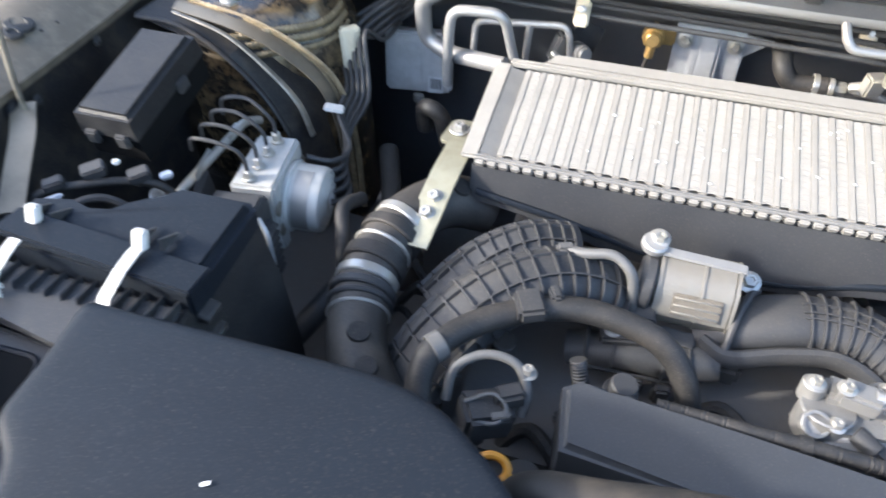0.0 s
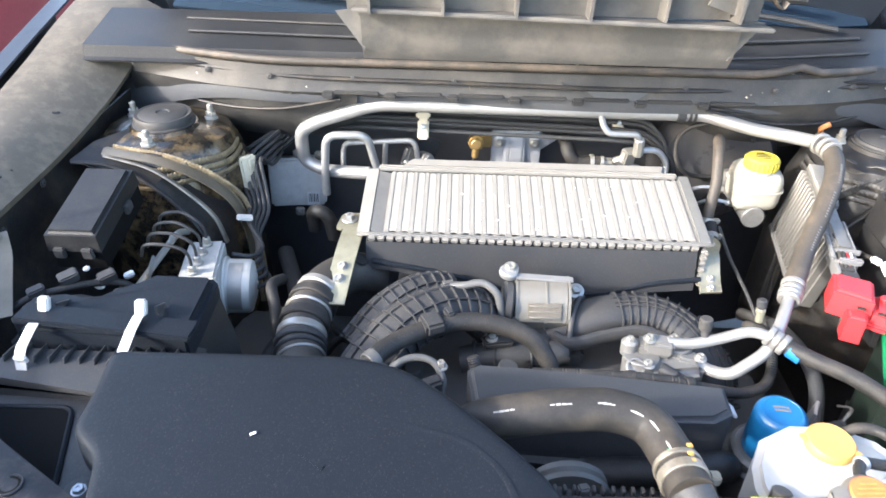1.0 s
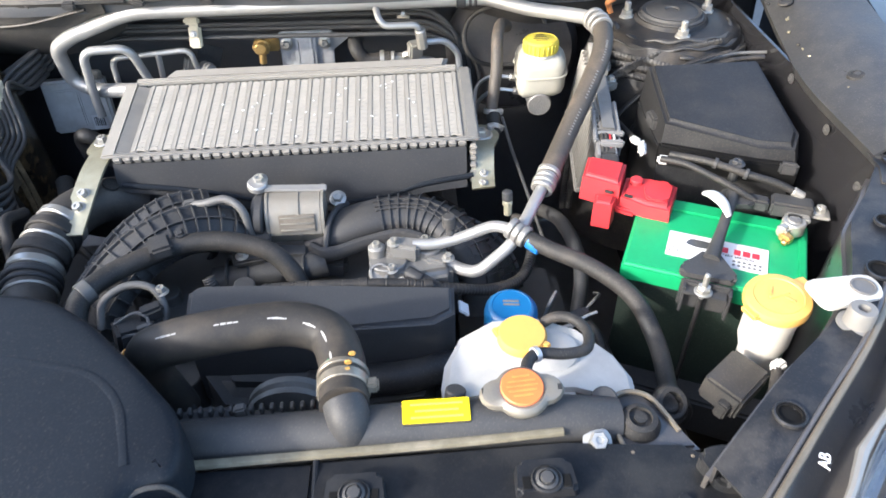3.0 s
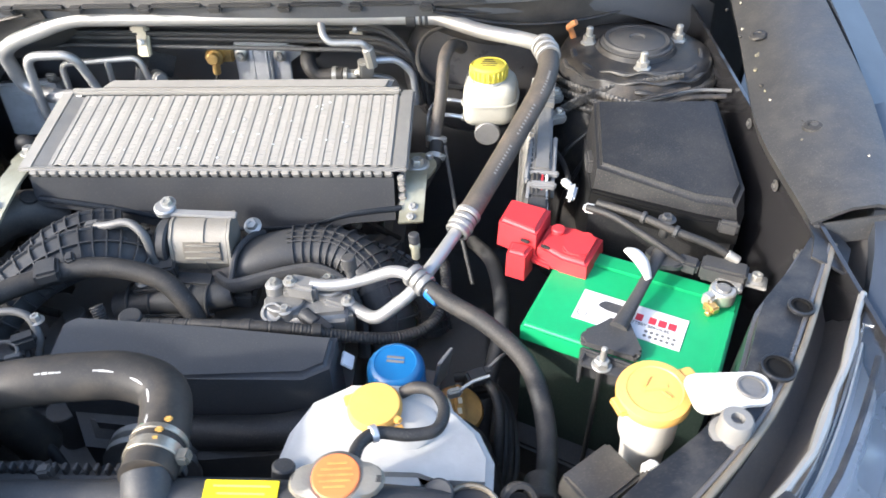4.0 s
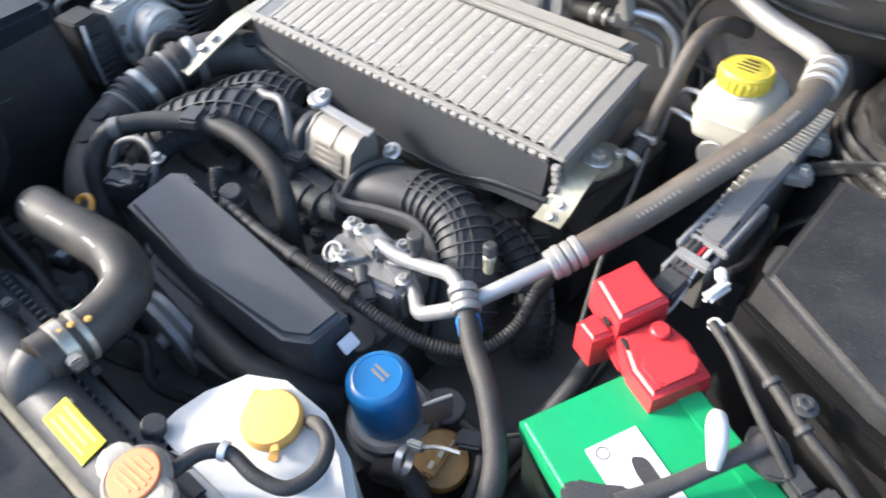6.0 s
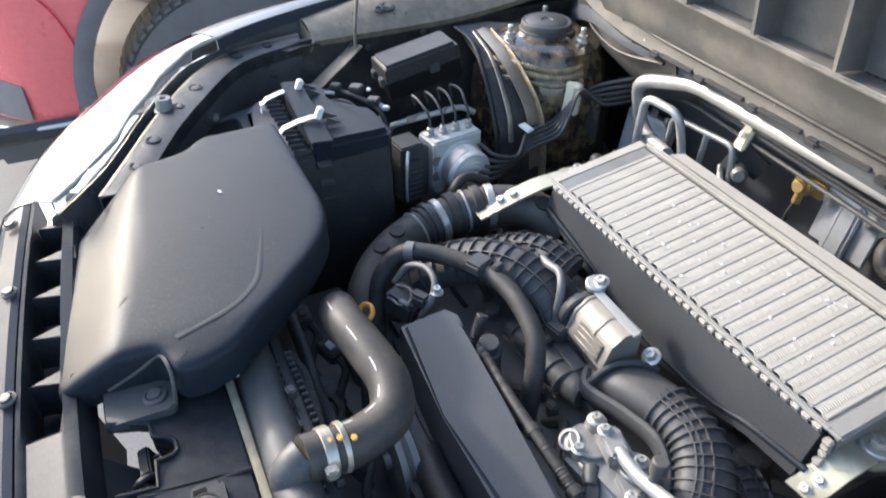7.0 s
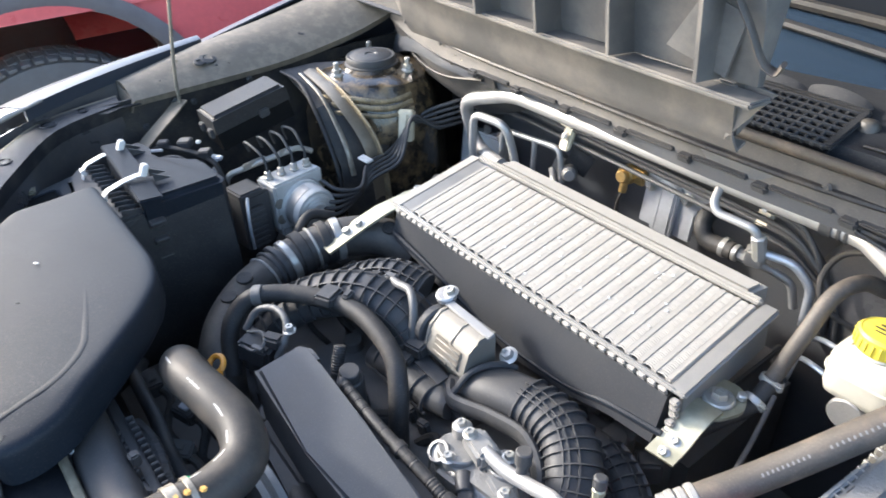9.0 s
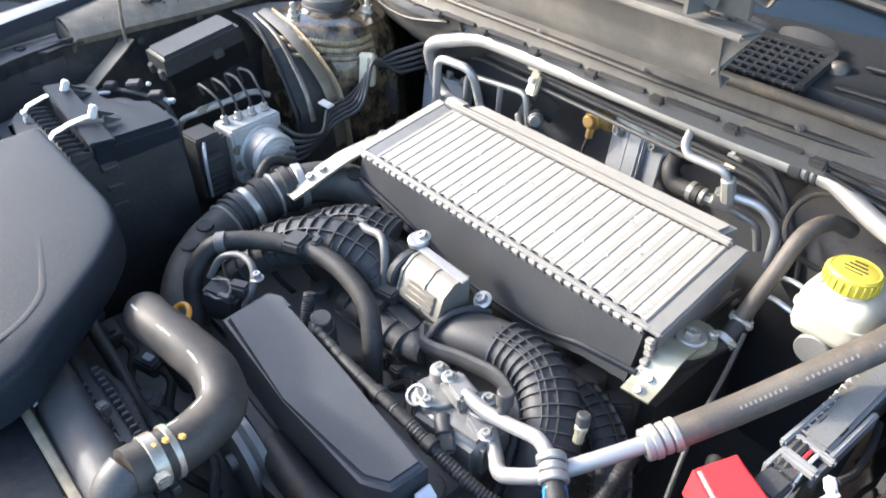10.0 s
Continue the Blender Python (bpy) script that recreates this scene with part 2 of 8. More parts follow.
LIP = material("dusty bronze rail lip", (0.21, 0.178, 0.132), 0.38, metal=0.5, stain=(0.09, 0.08, 0.06), stain_amount=0.45, stain_scale=30, bump=0.3)
# blue base and paler stain paint sky reflections in the right lamp
SLATE_LENS = material("lamp inner with mirrored sky blue", (0.15, 0.172, 0.205), 0.28, metal=0.4, stain=(0.30, 0.315, 0.34), stain_amount=0.5, stain_scale=7, bump=0.05, dust=0)
HOSE = material("smooth black hose rubber", (0.032, 0.030, 0.028), 0.52, spec=0.22, stain=(0.085, 0.070, 0.054), stain_amount=0.6, stain_scale=16, bump=0.15, dust=0.12)
REFLECTOR = material("mirror lamp reflector", (0.28, 0.29, 0.31), 0.34, metal=0.6, stain=(0.22, 0.225, 0.235), stain_amount=0.5, stain_scale=18, bump=0.1)
LENS = material("clear headlight plastic", (0.11, 0.13, 0.16), 0.10, stain_amount=0.05, bump=0, coat=1.0)


def glass(name, tint, rough=0.02):
    m = bpy.data.materials.new(name)
    m.use_nodes = True
    b = m.node_tree.nodes["Principled BSDF"]
    b.inputs["Base Color"].default_value = (*tint, 1)
    b.inputs["Roughness"].default_value = rough
    b.inputs["IOR"].default_value = 1.5
    b.inputs["Transmission Weight"].default_value = 0.35
    return m


LAMP_GLASS = glass("clear lamp cover", (0.95, 0.97, 0.98))
LAMP_GLASS.node_tree.nodes["Principled BSDF"].inputs["Transmission Weight"].default_value = 1.0
GLASS = glass("windscreen glass", (0.03, 0.05, 0.08))
GLASS.node_tree.nodes["Principled BSDF"].inputs["Specular IOR Level"].default_value = 0.22


# ---- mesh tools ----
ORIGIN = {}


def link_mesh(name, bm, mat, angle=38):
    me = bpy.data.meshes.new(name)
    bmesh.ops.recalc_face_normals(bm, faces=bm.faces)
    for f in bm.faces:
        f.smooth = True
    bm.to_mesh(me)
    bm.free()
    me.set_sharp_from_angle(angle=radians(angle))
    me.materials.append(mat)
    return new(name, me)


def thing(name, at, label, category, group="", kind=""):
    ob = new(name)
    ob.empty_display_size = 0.02
    ob.location = at
    ORIGIN[ob.name] = Vector(at)
    return tagged(ob, label, category, group, kind)


def part(name, bm, mat, parent, label=""):
    o = ORIGIN[parent.name]
    bm.transform(Matrix.Translation(-o))
    ob = link_mesh(name, bm, mat)
    ob.parent = parent
    ORIGIN[ob.name] = o
    return tagged(ob, label)


def single(name, bm, mat, label, category, group="", kind=""):
    lo = Vector((min(v.co.x for v in bm.verts), min(v.co.y for v in bm.verts), min(v.co.z for v in bm.verts)))
    hi = Vector((max(v.co.x for v in bm.verts), max(v.co.y for v in bm.verts), max(v.co.z for v in bm.verts)))
    c = (lo + hi) / 2
    c.z = lo.z
    bm.transform(Matrix.Translation(-c))
    ob = link_mesh(name, bm, mat)
    ob.location = c
    ORIGIN[ob.name] = c
    return tagged(ob, label, category, group, kind)


def bevelled(bm, edges, offset, seg=2):
    if offset > 0:
        bmesh.ops.bevel(bm, geom=list(edges), offset=offset, segments=seg, affect="EDGES", clamp_overlap=True)
    return bm


def join(*bms):
    out = bms[0]
    for b in bms[1:]:
        me = bpy.data.meshes.new("tmp")
        b.to_mesh(me)
        b.free()
        out.from_mesh(me)
        bpy.data.meshes.remove(me)
    return out


def box(c, size, turn=(0, 0, 0), bevel=0.003, seg=2):
    bm = bmesh.new()
    bmesh.ops.create_cube(bm, size=1)
    bmesh.ops.scale(bm, vec=size, verts=bm.verts)
    bevelled(bm, bm.edges, min(bevel, 0.45 * min(size)), seg)
    bm.transform(pose(*c, *turn))
    return bm


def prism(pts, z0, z1, bevel=0.003, seg=2, m=None, taper=0.0):
    """A plan outline raised from z0 to z1, with its top drawn in by taper."""
    bm = bmesh.new()
    cx, cy = sum(p[0] for p in pts) / len(pts), sum(p[1] for p in pts) / len(pts)
    lo = [bm.verts.new((p[0], p[1], z0)) for p in pts]
    hi = [bm.verts.new((cx + (p[0] - cx) * (1 - taper), cy + (p[1] - cy) * (1 - taper), z1)) for p in pts]
    k = len(pts)
    bm.faces.new(lo[::-1])
    top = bm.faces.new(hi)
    for i in range(k):
        bm.faces.new((lo[i], lo[(i + 1) % k], hi[(i + 1) % k], hi[i]))
    bevelled(bm, top.edges, bevel, seg)
    if m:
        bm.transform(m)
    return bm


def smooth_path(pts, n=8, closed=False):
    """Points on a rounded curve through pts."""
    p = [Vector(q) for q in pts]
    out = []
    k = len(p)
    for i in range(k if closed else k - 1):
        if closed:
            a, b, c, d = p[i - 1], p[i], p[(i + 1) % k], p[(i + 2) % k]
        else:
            a, b, c, d = p[max(i - 1, 0)], p[i], p[i + 1], p[min(i + 2, k - 1)]
        ab, bc, cd = max((b - a).length, 1e-4) ** 0.5, max((c - b).length, 1e-4) ** 0.5, max((d - c).length, 1e-4) ** 0.5
        m1 = (c - b) if (b - a).length < 1e-6 else (bc * ((b - a) / ab - (c - a) / (ab + bc) + (c - b) / bc))
        m2 = (c - b) if (d - c).length < 1e-6 else (bc * ((c - b) / bc - (d - b) / (bc + cd) + (d - c) / cd))
        for j in range(n):
            u = j / n
            out.append((2 * u ** 3 - 3 * u ** 2 + 1) * b + (u ** 3 - 2 * u ** 2 + u) * m1 + (-2 * u ** 3 + 3 * u ** 2) * c + (u ** 3 - u ** 2) * m2)
    if not closed:
        out.append(p[-1])
    return out


def fillet_path(pts, r, n=6):
    """A polyline whose corners are rounded with about the radius r."""
    p = [Vector(q) for q in pts]
    out = [p[0]]
    for i in range(1, len(p) - 1):
        a, b = (p[i - 1] - p[i]), (p[i + 1] - p[i])
        d = min(r, 0.45 * a.length, 0.45 * b.length)
        s, e = p[i] + a.normalized() * d, p[i] + b.normalized() * d
        for j in range(n + 1):
            u = j / n
            out.append((1 - u) ** 2 * s + 2 * u * (1 - u) * p[i] + u ** 2 * e)
    return out + [p[-1]]


def sweep(path, r, seg=14, flat=1.0, up=None):
    """A round tube along path; r: a radius, or a function of the way 0..1; flat: the height over the width."""
    bm = bmesh.new()
    path = [Vector(p) for p in path]
    rings = []
    total = max(sum((path[i + 1] - path[i]).length for i in range(len(path) - 1)), 1e-6)
    s, nrm = 0.0, None
    for i, p in enumerate(path):
        t = (path[min(i + 1, len(path) - 1)] - path[max(i - 1, 0)]).normalized()
        if nrm is None:
            ref = Vector(up) if up else (Vector((0, 0, 1)) if abs(t.z) < 0.9 else Vector((0, 1, 0)))
            nrm = (ref - t * ref.dot(t)).normalized()
        else:
            nrm = (nrm - t * nrm.dot(t)).normalized()
        bi = t.cross(nrm)
        if i:
            s += (p - path[i - 1]).length
        rad = r(s / total) if callable(r) else r
        rings.append([bm.verts.new(p + nrm * (math.cos(a) * rad * flat) + bi * (math.sin(a) * rad)) for a in [2 * math.pi * k / seg for k in range(seg)]])
    for a, b in zip(rings, rings[1:]):
        for k in range(seg):
            bm.faces.new((a[k], a[(k + 1) % seg], b[(k + 1) % seg], b[k]))
    bm.faces.new(rings[0][::-1])
    bm.faces.new(rings[-1])
    return bm


def tube(pts, r, n=8, seg=14, **kw):
    return sweep(smooth_path(pts, n), r, seg, **kw)


def pipe(pts, r, bend=0.02, seg=14):
    return sweep(fillet_path(pts, bend), r, seg)


def along(a, b):
    """The pose at a whose z axis points to b."""
    a, b = Vector(a), Vector(b)
    return Matrix.Translation(a) @ (b - a).to_track_quat("Z", "Y").to_matrix().to_4x4()


def lathe(profile, m=None, seg=28):
    bm = bmesh.new()
    rings = []
    for r, z in profile:
        if r < 1e-6:
            rings.append([bm.verts.new((0, 0, z))])
        else:
            rings.append([bm.verts.new((r * math.cos(2 * math.pi * k / seg), r * math.sin(2 * math.pi * k / seg), z)) for k in range(seg)])
    for a, b in zip(rings, rings[1:]):
        for k in range(seg):
            q = (k + 1) % seg
            if len(a) == 1 and len(b) > 1:
                bm.faces.new((a[0], b[k], b[q]))
            elif len(b) == 1 and len(a) > 1:
                bm.faces.new((a[k], a[q], b[0]))
            elif len(a) > 1:
                bm.faces.new((a[k], a[q], b[q], b[k]))
    if len(rings[0]) > 1:
        bm.faces.new(rings[0][::-1])
    if len(rings[-1]) > 1:
        bm.faces.new(rings[-1])
    if m:
        bm.transform(m)
    return bm


def rod(a, b, r, seg=16, chamfer=0.0015):
    h = (Vector(b) - Vector(a)).length
    c = min(chamfer, r * 0.4, h * 0.3)
    return lathe([(r - c, 0), (r, c), (r, h - c), (r - c, h)], along(a, b), seg)


def ring(c, axis, r, thick, width, seg=28):
    """A band round the axis: outer radius r."""
    a = Vector(c) - Vector(axis).normalized() * width / 2
    w, t = width, thick
    prof = [(r - t, 0), (r - t * 0.3, 0), (r, t * 0.3), (r, w - t * 0.3), (r - t * 0.3, w), (r - t, w)]
    bm = bmesh.new()
    m = along(a, Vector(c) + Vector(axis).normalized())
    rings = [[bm.verts.new((q * math.cos(2 * math.pi * k / seg), q * math.sin(2 * math.pi * k / seg), z)) for k in range(seg)] for q, z in prof]
    for i in range(len(rings)):
        p, q = rings[i], rings[(i + 1) % len(rings)]
        for k in range(seg):
            bm.faces.new((p[k], p[(k + 1) % seg], q[(k + 1) % seg], q[k]))
    bm.transform(m)
    return bm


def bolt_mesh(at, axis=(0, 0, 1), r=0.007, h=0.006, flange=1.5):
    at, ax = Vector(at), Vector(axis).normalized()
    a = lathe([(r * flange * 0.9, 0), (r * flange, r * 0.1), (r * flange, r * 0.25), (r * 1.05, r * 0.4)], along(at, at + ax), 18)
    b = lathe([(r, r * 0.2), (r, h * 0.85), (r * 0.85, h), (r * 0.45, h), (r * 0.4, h * 0.8), (0, h * 0.8)], along(at, at + ax), 6)
    return join(a, b)


def sheet(rows, thick=0.003):
    """A curved sheet through rows of points, thick downwards along its normals."""
    bm = bmesh.new()
    vs = [[bm.verts.new(p) for p in row] for row in rows]
    for a, b in zip(vs, vs[1:]):
        for k in range(len(a) - 1):
            bm.faces.new((a[k], a[k + 1], b[k + 1], b[k]))
    bm.normal_update()
    bmesh.ops.solidify(bm, geom=list(bm.faces), thickness=thick)
    return bm


def resample(pts, n):
    q = smooth_path(pts, 12)
    d = [0.0]
    for a, b in zip(q, q[1:]):
        d.append(d[-1] + (b - a).length)
    out, k = [], 0
    for i in range(n):
        s = d[-1] * i / (n - 1)
        while k < len(d) - 2 and d[k + 1] < s:
            k += 1
        u = (s - d[k]) / max(d[k + 1] - d[k], 1e-9)
        out.append(q[k].lerp(q[k + 1], min(max(u, 0), 1)))
    return out


def mirror(p, cx=0.025):
    return (2 * cx - p[0], *p[1:])


def inset(pts, d):
    """A closed outline moved inwards by d."""
    k = len(pts)
    area = sum(pts[i][0] * pts[(i + 1) % k][1] - pts[(i + 1) % k][0] * pts[i][1] for i in range(k))
    sg = 1 if area > 0 else -1
    out = []
    for i in range(k):
        a, b, c = Vector(pts[i - 1]), Vector(pts[i]), Vector(pts[(i + 1) % k])
        e, f = (b - a).normalized(), (c - b).normalized()
        n1, n2 = Vector((-e.y, e.x)) * sg, Vector((-f.y, f.x)) * sg
        n = (n1 + n2)
        n = n / max(n.length_squared * 0.5, 0.6)
        out.append(b + n * d)
    return out


def rounded(pts, r, n=5):
    """A closed plan outline with rounded corners."""
    k = len(pts)
    out = []
    for i in range(k):
        p, a, b = Vector(pts[i]), Vector(pts[i - 1]), Vector(pts[(i + 1) % k])
        da, db = (a - p), (b - p)
        d = min(r, 0.45 * da.length, 0.45 * db.length)
        s, e = p + da.normalized() * d, p + db.normalized() * d
        for j in range(n + 1):
            u = j / n
            out.append((1 - u) ** 2 * s + 2 * u * (1 - u) * p + u ** 2 * e)
    return out


def dense(pts, step):
    """A closed outline with points at most step apart."""
    out = []
    for i in range(len(pts)):
        a, b = Vector(pts[i]), Vector(pts[(i + 1) % len(pts)])
        n = max(1, math.ceil((b - a).length / step))
        out += [a.lerp(b, j / n) for j in range(n)]
    return out


def pillow(outline, rings, shape=None, middle=None, crown=0.0):
    """A closed moulding: rings of (inset, height) from the foot to the top, closed towards middle; shape(x, y, z) bends it."""
    bm = bmesh.new()
    loops = []
    for d, z in rings:
        loops.append([bm.verts.new((p[0], p[1], z)) for p in inset(outline, d)])
    k = len(outline)
    if middle:
        last, z0 = [v.co.copy() for v in loops[-1]], rings[-1][1]
        for f in (0.94, 0.87, 0.80, 0.72, 0.63, 0.53, 0.42, 0.30, 0.18, 0.06):
            loops.append([bm.verts.new((middle[0] + (p.x - middle[0]) * f, middle[1] + (p.y - middle[1]) * f, crown + (z0 - crown) * f * f)) for p in last])
    for a, b in zip(loops, loops[1:]):
        for i in range(k):
            bm.faces.new((a[i], a[(i + 1) % k], b[(i + 1) % k], b[i]))
    bm.faces.new(loops[0][::-1])
    bm.faces.new(loops[-1])
    if shape:
        for v in bm.verts:
            v.co = Vector(shape(*v.co))
    return bm


# ---- ground ----
bm = bmesh.new()
bmesh.ops.create_grid(bm, x_segments=60, y_segments=60, size=300)
single("ground", bm, ASPHALT, "grey worn asphalt of an open car park", "ground", kind="structure")

# ---- the car whose bonnet stands open ----
car = thing("car_body", (0.025, 0.3, 0.0), "dark car body with open bonnet and dusty engine bay", "car")
XS = [-0.78 + 1.61 * i / 40 for i in range(41)]

# firewall, lip and scuttle front, one profile carried across the car
prof = [(0.50, 0.35), (0.495, 0.60), (0.485, 0.80), (0.47, 0.90), (0.43, 0.945), (0.36, 0.972), (0.325, 0.985), (0.322, 1.0), (0.332, 1.03), (0.338, 1.052)]
rows = []
for x in XS:
    dx = abs(x - 0.025)
    back = 0.12 * max(0.0, (dx - 0.42) / 0.4) ** 1.5
    rows.append([(x, y + back + 0.006 * math.sin(9 * x + 3 * z), z - 0.10 * max(0, (dx - 0.5) / 0.3) ** 2 * (z > 0.9)) for y, z in prof])
part("firewall", sheet(rows, 0.004), FIREWALL, car, "dark painted firewall with a dusty scuttle front")
# dusty upper band of the scuttle
band = []
for x in XS:
    dx = abs(x - 0.025)
    back = 0.12 * max(0.0, (dx - 0.42) / 0.4) ** 1.5
    band.append([(x, 0.316 + back, 1.003), (x, 0.322 + back, 1.02 + 0.004 * math.sin(23 * x)), (x, 0.326 + back, 1.046), (x, 0.332 + back, 1.050), (x, 0.350 + back, 1.030)])
part("scuttle_panel", sheet(band, 0.003), SCUTTLE, car, "dusty black scuttle panel")
for s_ in (-1, 1):
    rows = []
    for i in range(19):
        x = 0.025 + s_ * (0.30 + 0.45 * i / 18)
        bk = 0.12 * max(0.0, (abs(x - 0.025) - 0.42) / 0.4) ** 1.5
        low = 0.93 + 0.05 * max(0.0, 1 - i / 6) ** 2
        rows.append([(x, 0.3155 + bk, 1.006), (x, 0.325 + bk + 0.004 * math.sin(31 * x), 0.985), (x, 0.333 + bk + 0.005 * math.sin(17 * x), 0.5 * (0.985 + low)), (x, 0.345 + bk, low), (x, 0.40 + bk, low - 0.05)])
    part("scuttle_side", sheet(rows, 0.003), SCUTTLE, car, "dusty brown scuttle side panel")
    # fold line in a dark colour that stands for the shaded crease
    part("side_fold", tube([(0.025 + s_ * 0.33, 0.315, 0.992), (0.025 + s_ * 0.45, 0.322, 0.968), (0.025 + s_ * 0.58, 0.355, 0.962), (0.025 + s_ * 0.70, 0.40, 0.978)], 0.004, seg=8, flat=0.7), TOWER_DARK, car)
seal_pts = [(x, 0.322 + 0.12 * max(0.0, (abs(x - 0.025) - 0.42) / 0.4) ** 1.5, 1.058 + (0.014 * math.exp(-((x - 0.50) / 0.03) ** 2))) for x in XS]
part("seal_lip", sweep([(x, y + 0.010, z - 0.004) for x, y, z in seal_pts], 0.0035, 8), OLD_RUBBER, car)
part("bonnet_seal", sweep(seal_pts, 0.0072, 10), OLD_RUBBER, car, "dusty rubber bonnet seal")
# trim along the lip with its notches
for i in range(7):
    x0 = -0.32 + i * 0.112
    bm = box((x0 + 0.045, 0.314, 1.006), (0.082, 0.012, 0.006), (12, 0, 0), 0.002)
    bm = join(bm, box((x0 - 0.006, 0.312, 1.001), (0.022, 0.014, 0.012), (12, 0, 0), 0.003))
    part("lip_trim", bm, PLASTIC, car)
# pressed folds on the scuttle front, the crease's shade in their dark colour
for pts in (((-0.62, 0.40, 0.985), (-0.45, 0.352, 0.992), (-0.30, 0.325, 1.0), (-0.22, 0.318, 1.0)), ((0.36, 0.318, 0.995), (0.44, 0.33, 0.985), (0.56, 0.36, 0.975), (0.74, 0.42, 0.955)),
            ((-0.60, 0.365, 1.035), (-0.40, 0.325, 1.03), (-0.10, 0.317, 1.028), (0.3, 0.317, 1.026), (0.65, 0.36, 1.03))):
    part("pressed_fold", tube(pts, 0.006, seg=8, flat=0.7), TOWER_DARK, car)
for x in (-0.55, -0.43, -0.28, -0.1, 0.09, 0.31, 0.47, 0.62):
    part("scuttle_clip", bolt_mesh((x, 0.316 + 0.12 * max(0.0, (abs(x - 0.025) - 0.42) / 0.4) ** 1.5, 1.03), (0, -1, 0.2), 0.004, 0.003), PLASTIC, car)
# small bits on the scuttle: debris, and pale ones painting white glints
for k in range(70):
    x = random.uniform(-0.66, 0.72)
    bk = 0.12 * max(0.0, (abs(x - 0.025) - 0.42) / 0.4) ** 1.5
    z = random.choice((1.006, 1.022, 1.048, 1.056)) + random.uniform(-0.006, 0.006)
    part("dirt_glint_speck", box((x, 0.316 + bk + 0.25 * (z - 1.003) + (0.01 if z > 1.05 else 0.0), z), (0.002 + 0.006 * random.random() ** 2, 0.003, 0.002 + 0.003 * random.random()), (random.uniform(0, 90), random.uniform(0, 90), 0), 0.0006, 1), random.choice((CREAM, FOAM, OLD_RUBBER)), car)

# scuttle top with air grille, windscreen and wipers
top = [[(x, 0.352, 1.036), (x, 0.362, 1.040), (x, 0.366, 1.060), (x, 0.43, 1.072), (x, 0.47, 1.080), (x, 0.51, 1.088)] for x in XS]
part("cowl_panel", sheet(top, 0.004), COWL, car, "black cowl panel under the windscreen")
# black plate below the grille bars, painting the shade of the well
part("cowl_well_shade", box((0.120, 0.385, 1.0665), (0.330, 0.084, 0.004), (12, 0, 0), 0.001), SHADE_BLACK, car)
for i in range(26):
    part("grille_bar", box((-0.040 + i * 0.0128, 0.385, 1.0710), (0.0042, 0.088, 0.006), (12, 0, 0), 0.001, 1), COWL, car)
    part("grille_slat", box((-0.040 + i * 0.0128, 0.3605, 1.050), (0.0042, 0.005, 0.026), bevel=0.001, seg=1), COWL, car)
for j in range(7):
    part("grille_bar", box((0.120, 0.345 + j * 0.0134, 1.0635 + 0.00285 * j), (0.330, 0.0042, 0.0062), (12, 0, 0), 0.001, 1), COWL, car)
part("grille_frame", box((0.120, 0.4285, 1.0835), (0.34, 0.006, 0.012), (12, 0, 0), 0.002), COWL, car)
part("grille_frame", box((0.286, 0.388, 1.0735), (0.010, 0.092, 0.008), (12, 0, 0), 0.002), COWL, car)
for x0, x1, h in ((0.12, 0.20, 0.012), (0.205, 0.285, 0.016)):
    part("cowl_hood", sheet([[(x0 + (x1 - x0) * u, 0.432 + 0.012 * v, 1.083 + h * v * math.sin(math.pi * min(1.0, 0.12 + 0.88 * u)) ** 0.6) for v in (0, 0.5, 1.0)] for u in [k / 12 for k in range(13)]], 0.003), COWL, car)
part("cowl_knob", lathe([(0.0135, -0.012), (0.0130, 0.002), (0.0115, 0.006), (0.007, 0.009), (0, 0.0095)], pose(0.298, 0.414, 1.074, -14), 28), DUSTY, car, "round black wiper spindle cap")
part("cowl_ridge", tube([(-0.60, 0.42, 1.078), (-0.2, 0.405, 1.078), (-0.06, 0.40, 1.078)], 0.005, seg=8, flat=0.7), COWL, car)
part("cowl_ridge", tube([(0.325, 0.425, 1.082), (0.45, 0.43, 1.084), (0.66, 0.46, 1.088)], 0.005, seg=8, flat=0.7), COWL, car)
part("cowl_ridge", tube([(0.315, 0.372, 1.068), (0.45, 0.378, 1.070), (0.66, 0.41, 1.075)], 0.004, seg=8, flat=0.7), DUSTY, car)
part("cowl_ridge", tube([(-0.62, 0.475, 1.086), (-0.2, 0.455, 1.086), (0.12, 0.45, 1.086)], 0.004, seg=8, flat=0.7), DUSTY, car)
ws = []
for j in range(9):
    v = j / 8
    ws.append([(0.025 + (u / 12 - 0.5) * (1.42 - 0.22 * v), 0.475 + 1.03 * v + 0.10 * (abs(u / 12 - 0.5) * 2) ** 2, 1.082 + 0.615 * v) for u in range(13)])
glass_part = part("windscreen", sheet(ws, 0.006), GLASS, car, "tinted blue windscreen reflecting the sky")
part("dashboard", sheet([[(x, 0.60, 0.98), (x, 0.95, 1.02), (x, 1.25, 0.98), (x, 1.4, 0.6)] for x in (-0.68, 0, 0.72)], 0.01), PLASTIC, car)
part("wiper_arm", tube([(0.62, 0.47, 1.10), (0.50, 0.50, 1.112), (0.25, 0.53, 1.125), (0.02, 0.55, 1.135)], 0.011, seg=8, flat=0.5), PLASTIC, car)
part("wiper_blade", tube([(0.58, 0.535, 1.135), (0.3, 0.565, 1.148), (0.0, 0.58, 1.156)], 0.007, seg=8, flat=1.2), RUBBER, car)
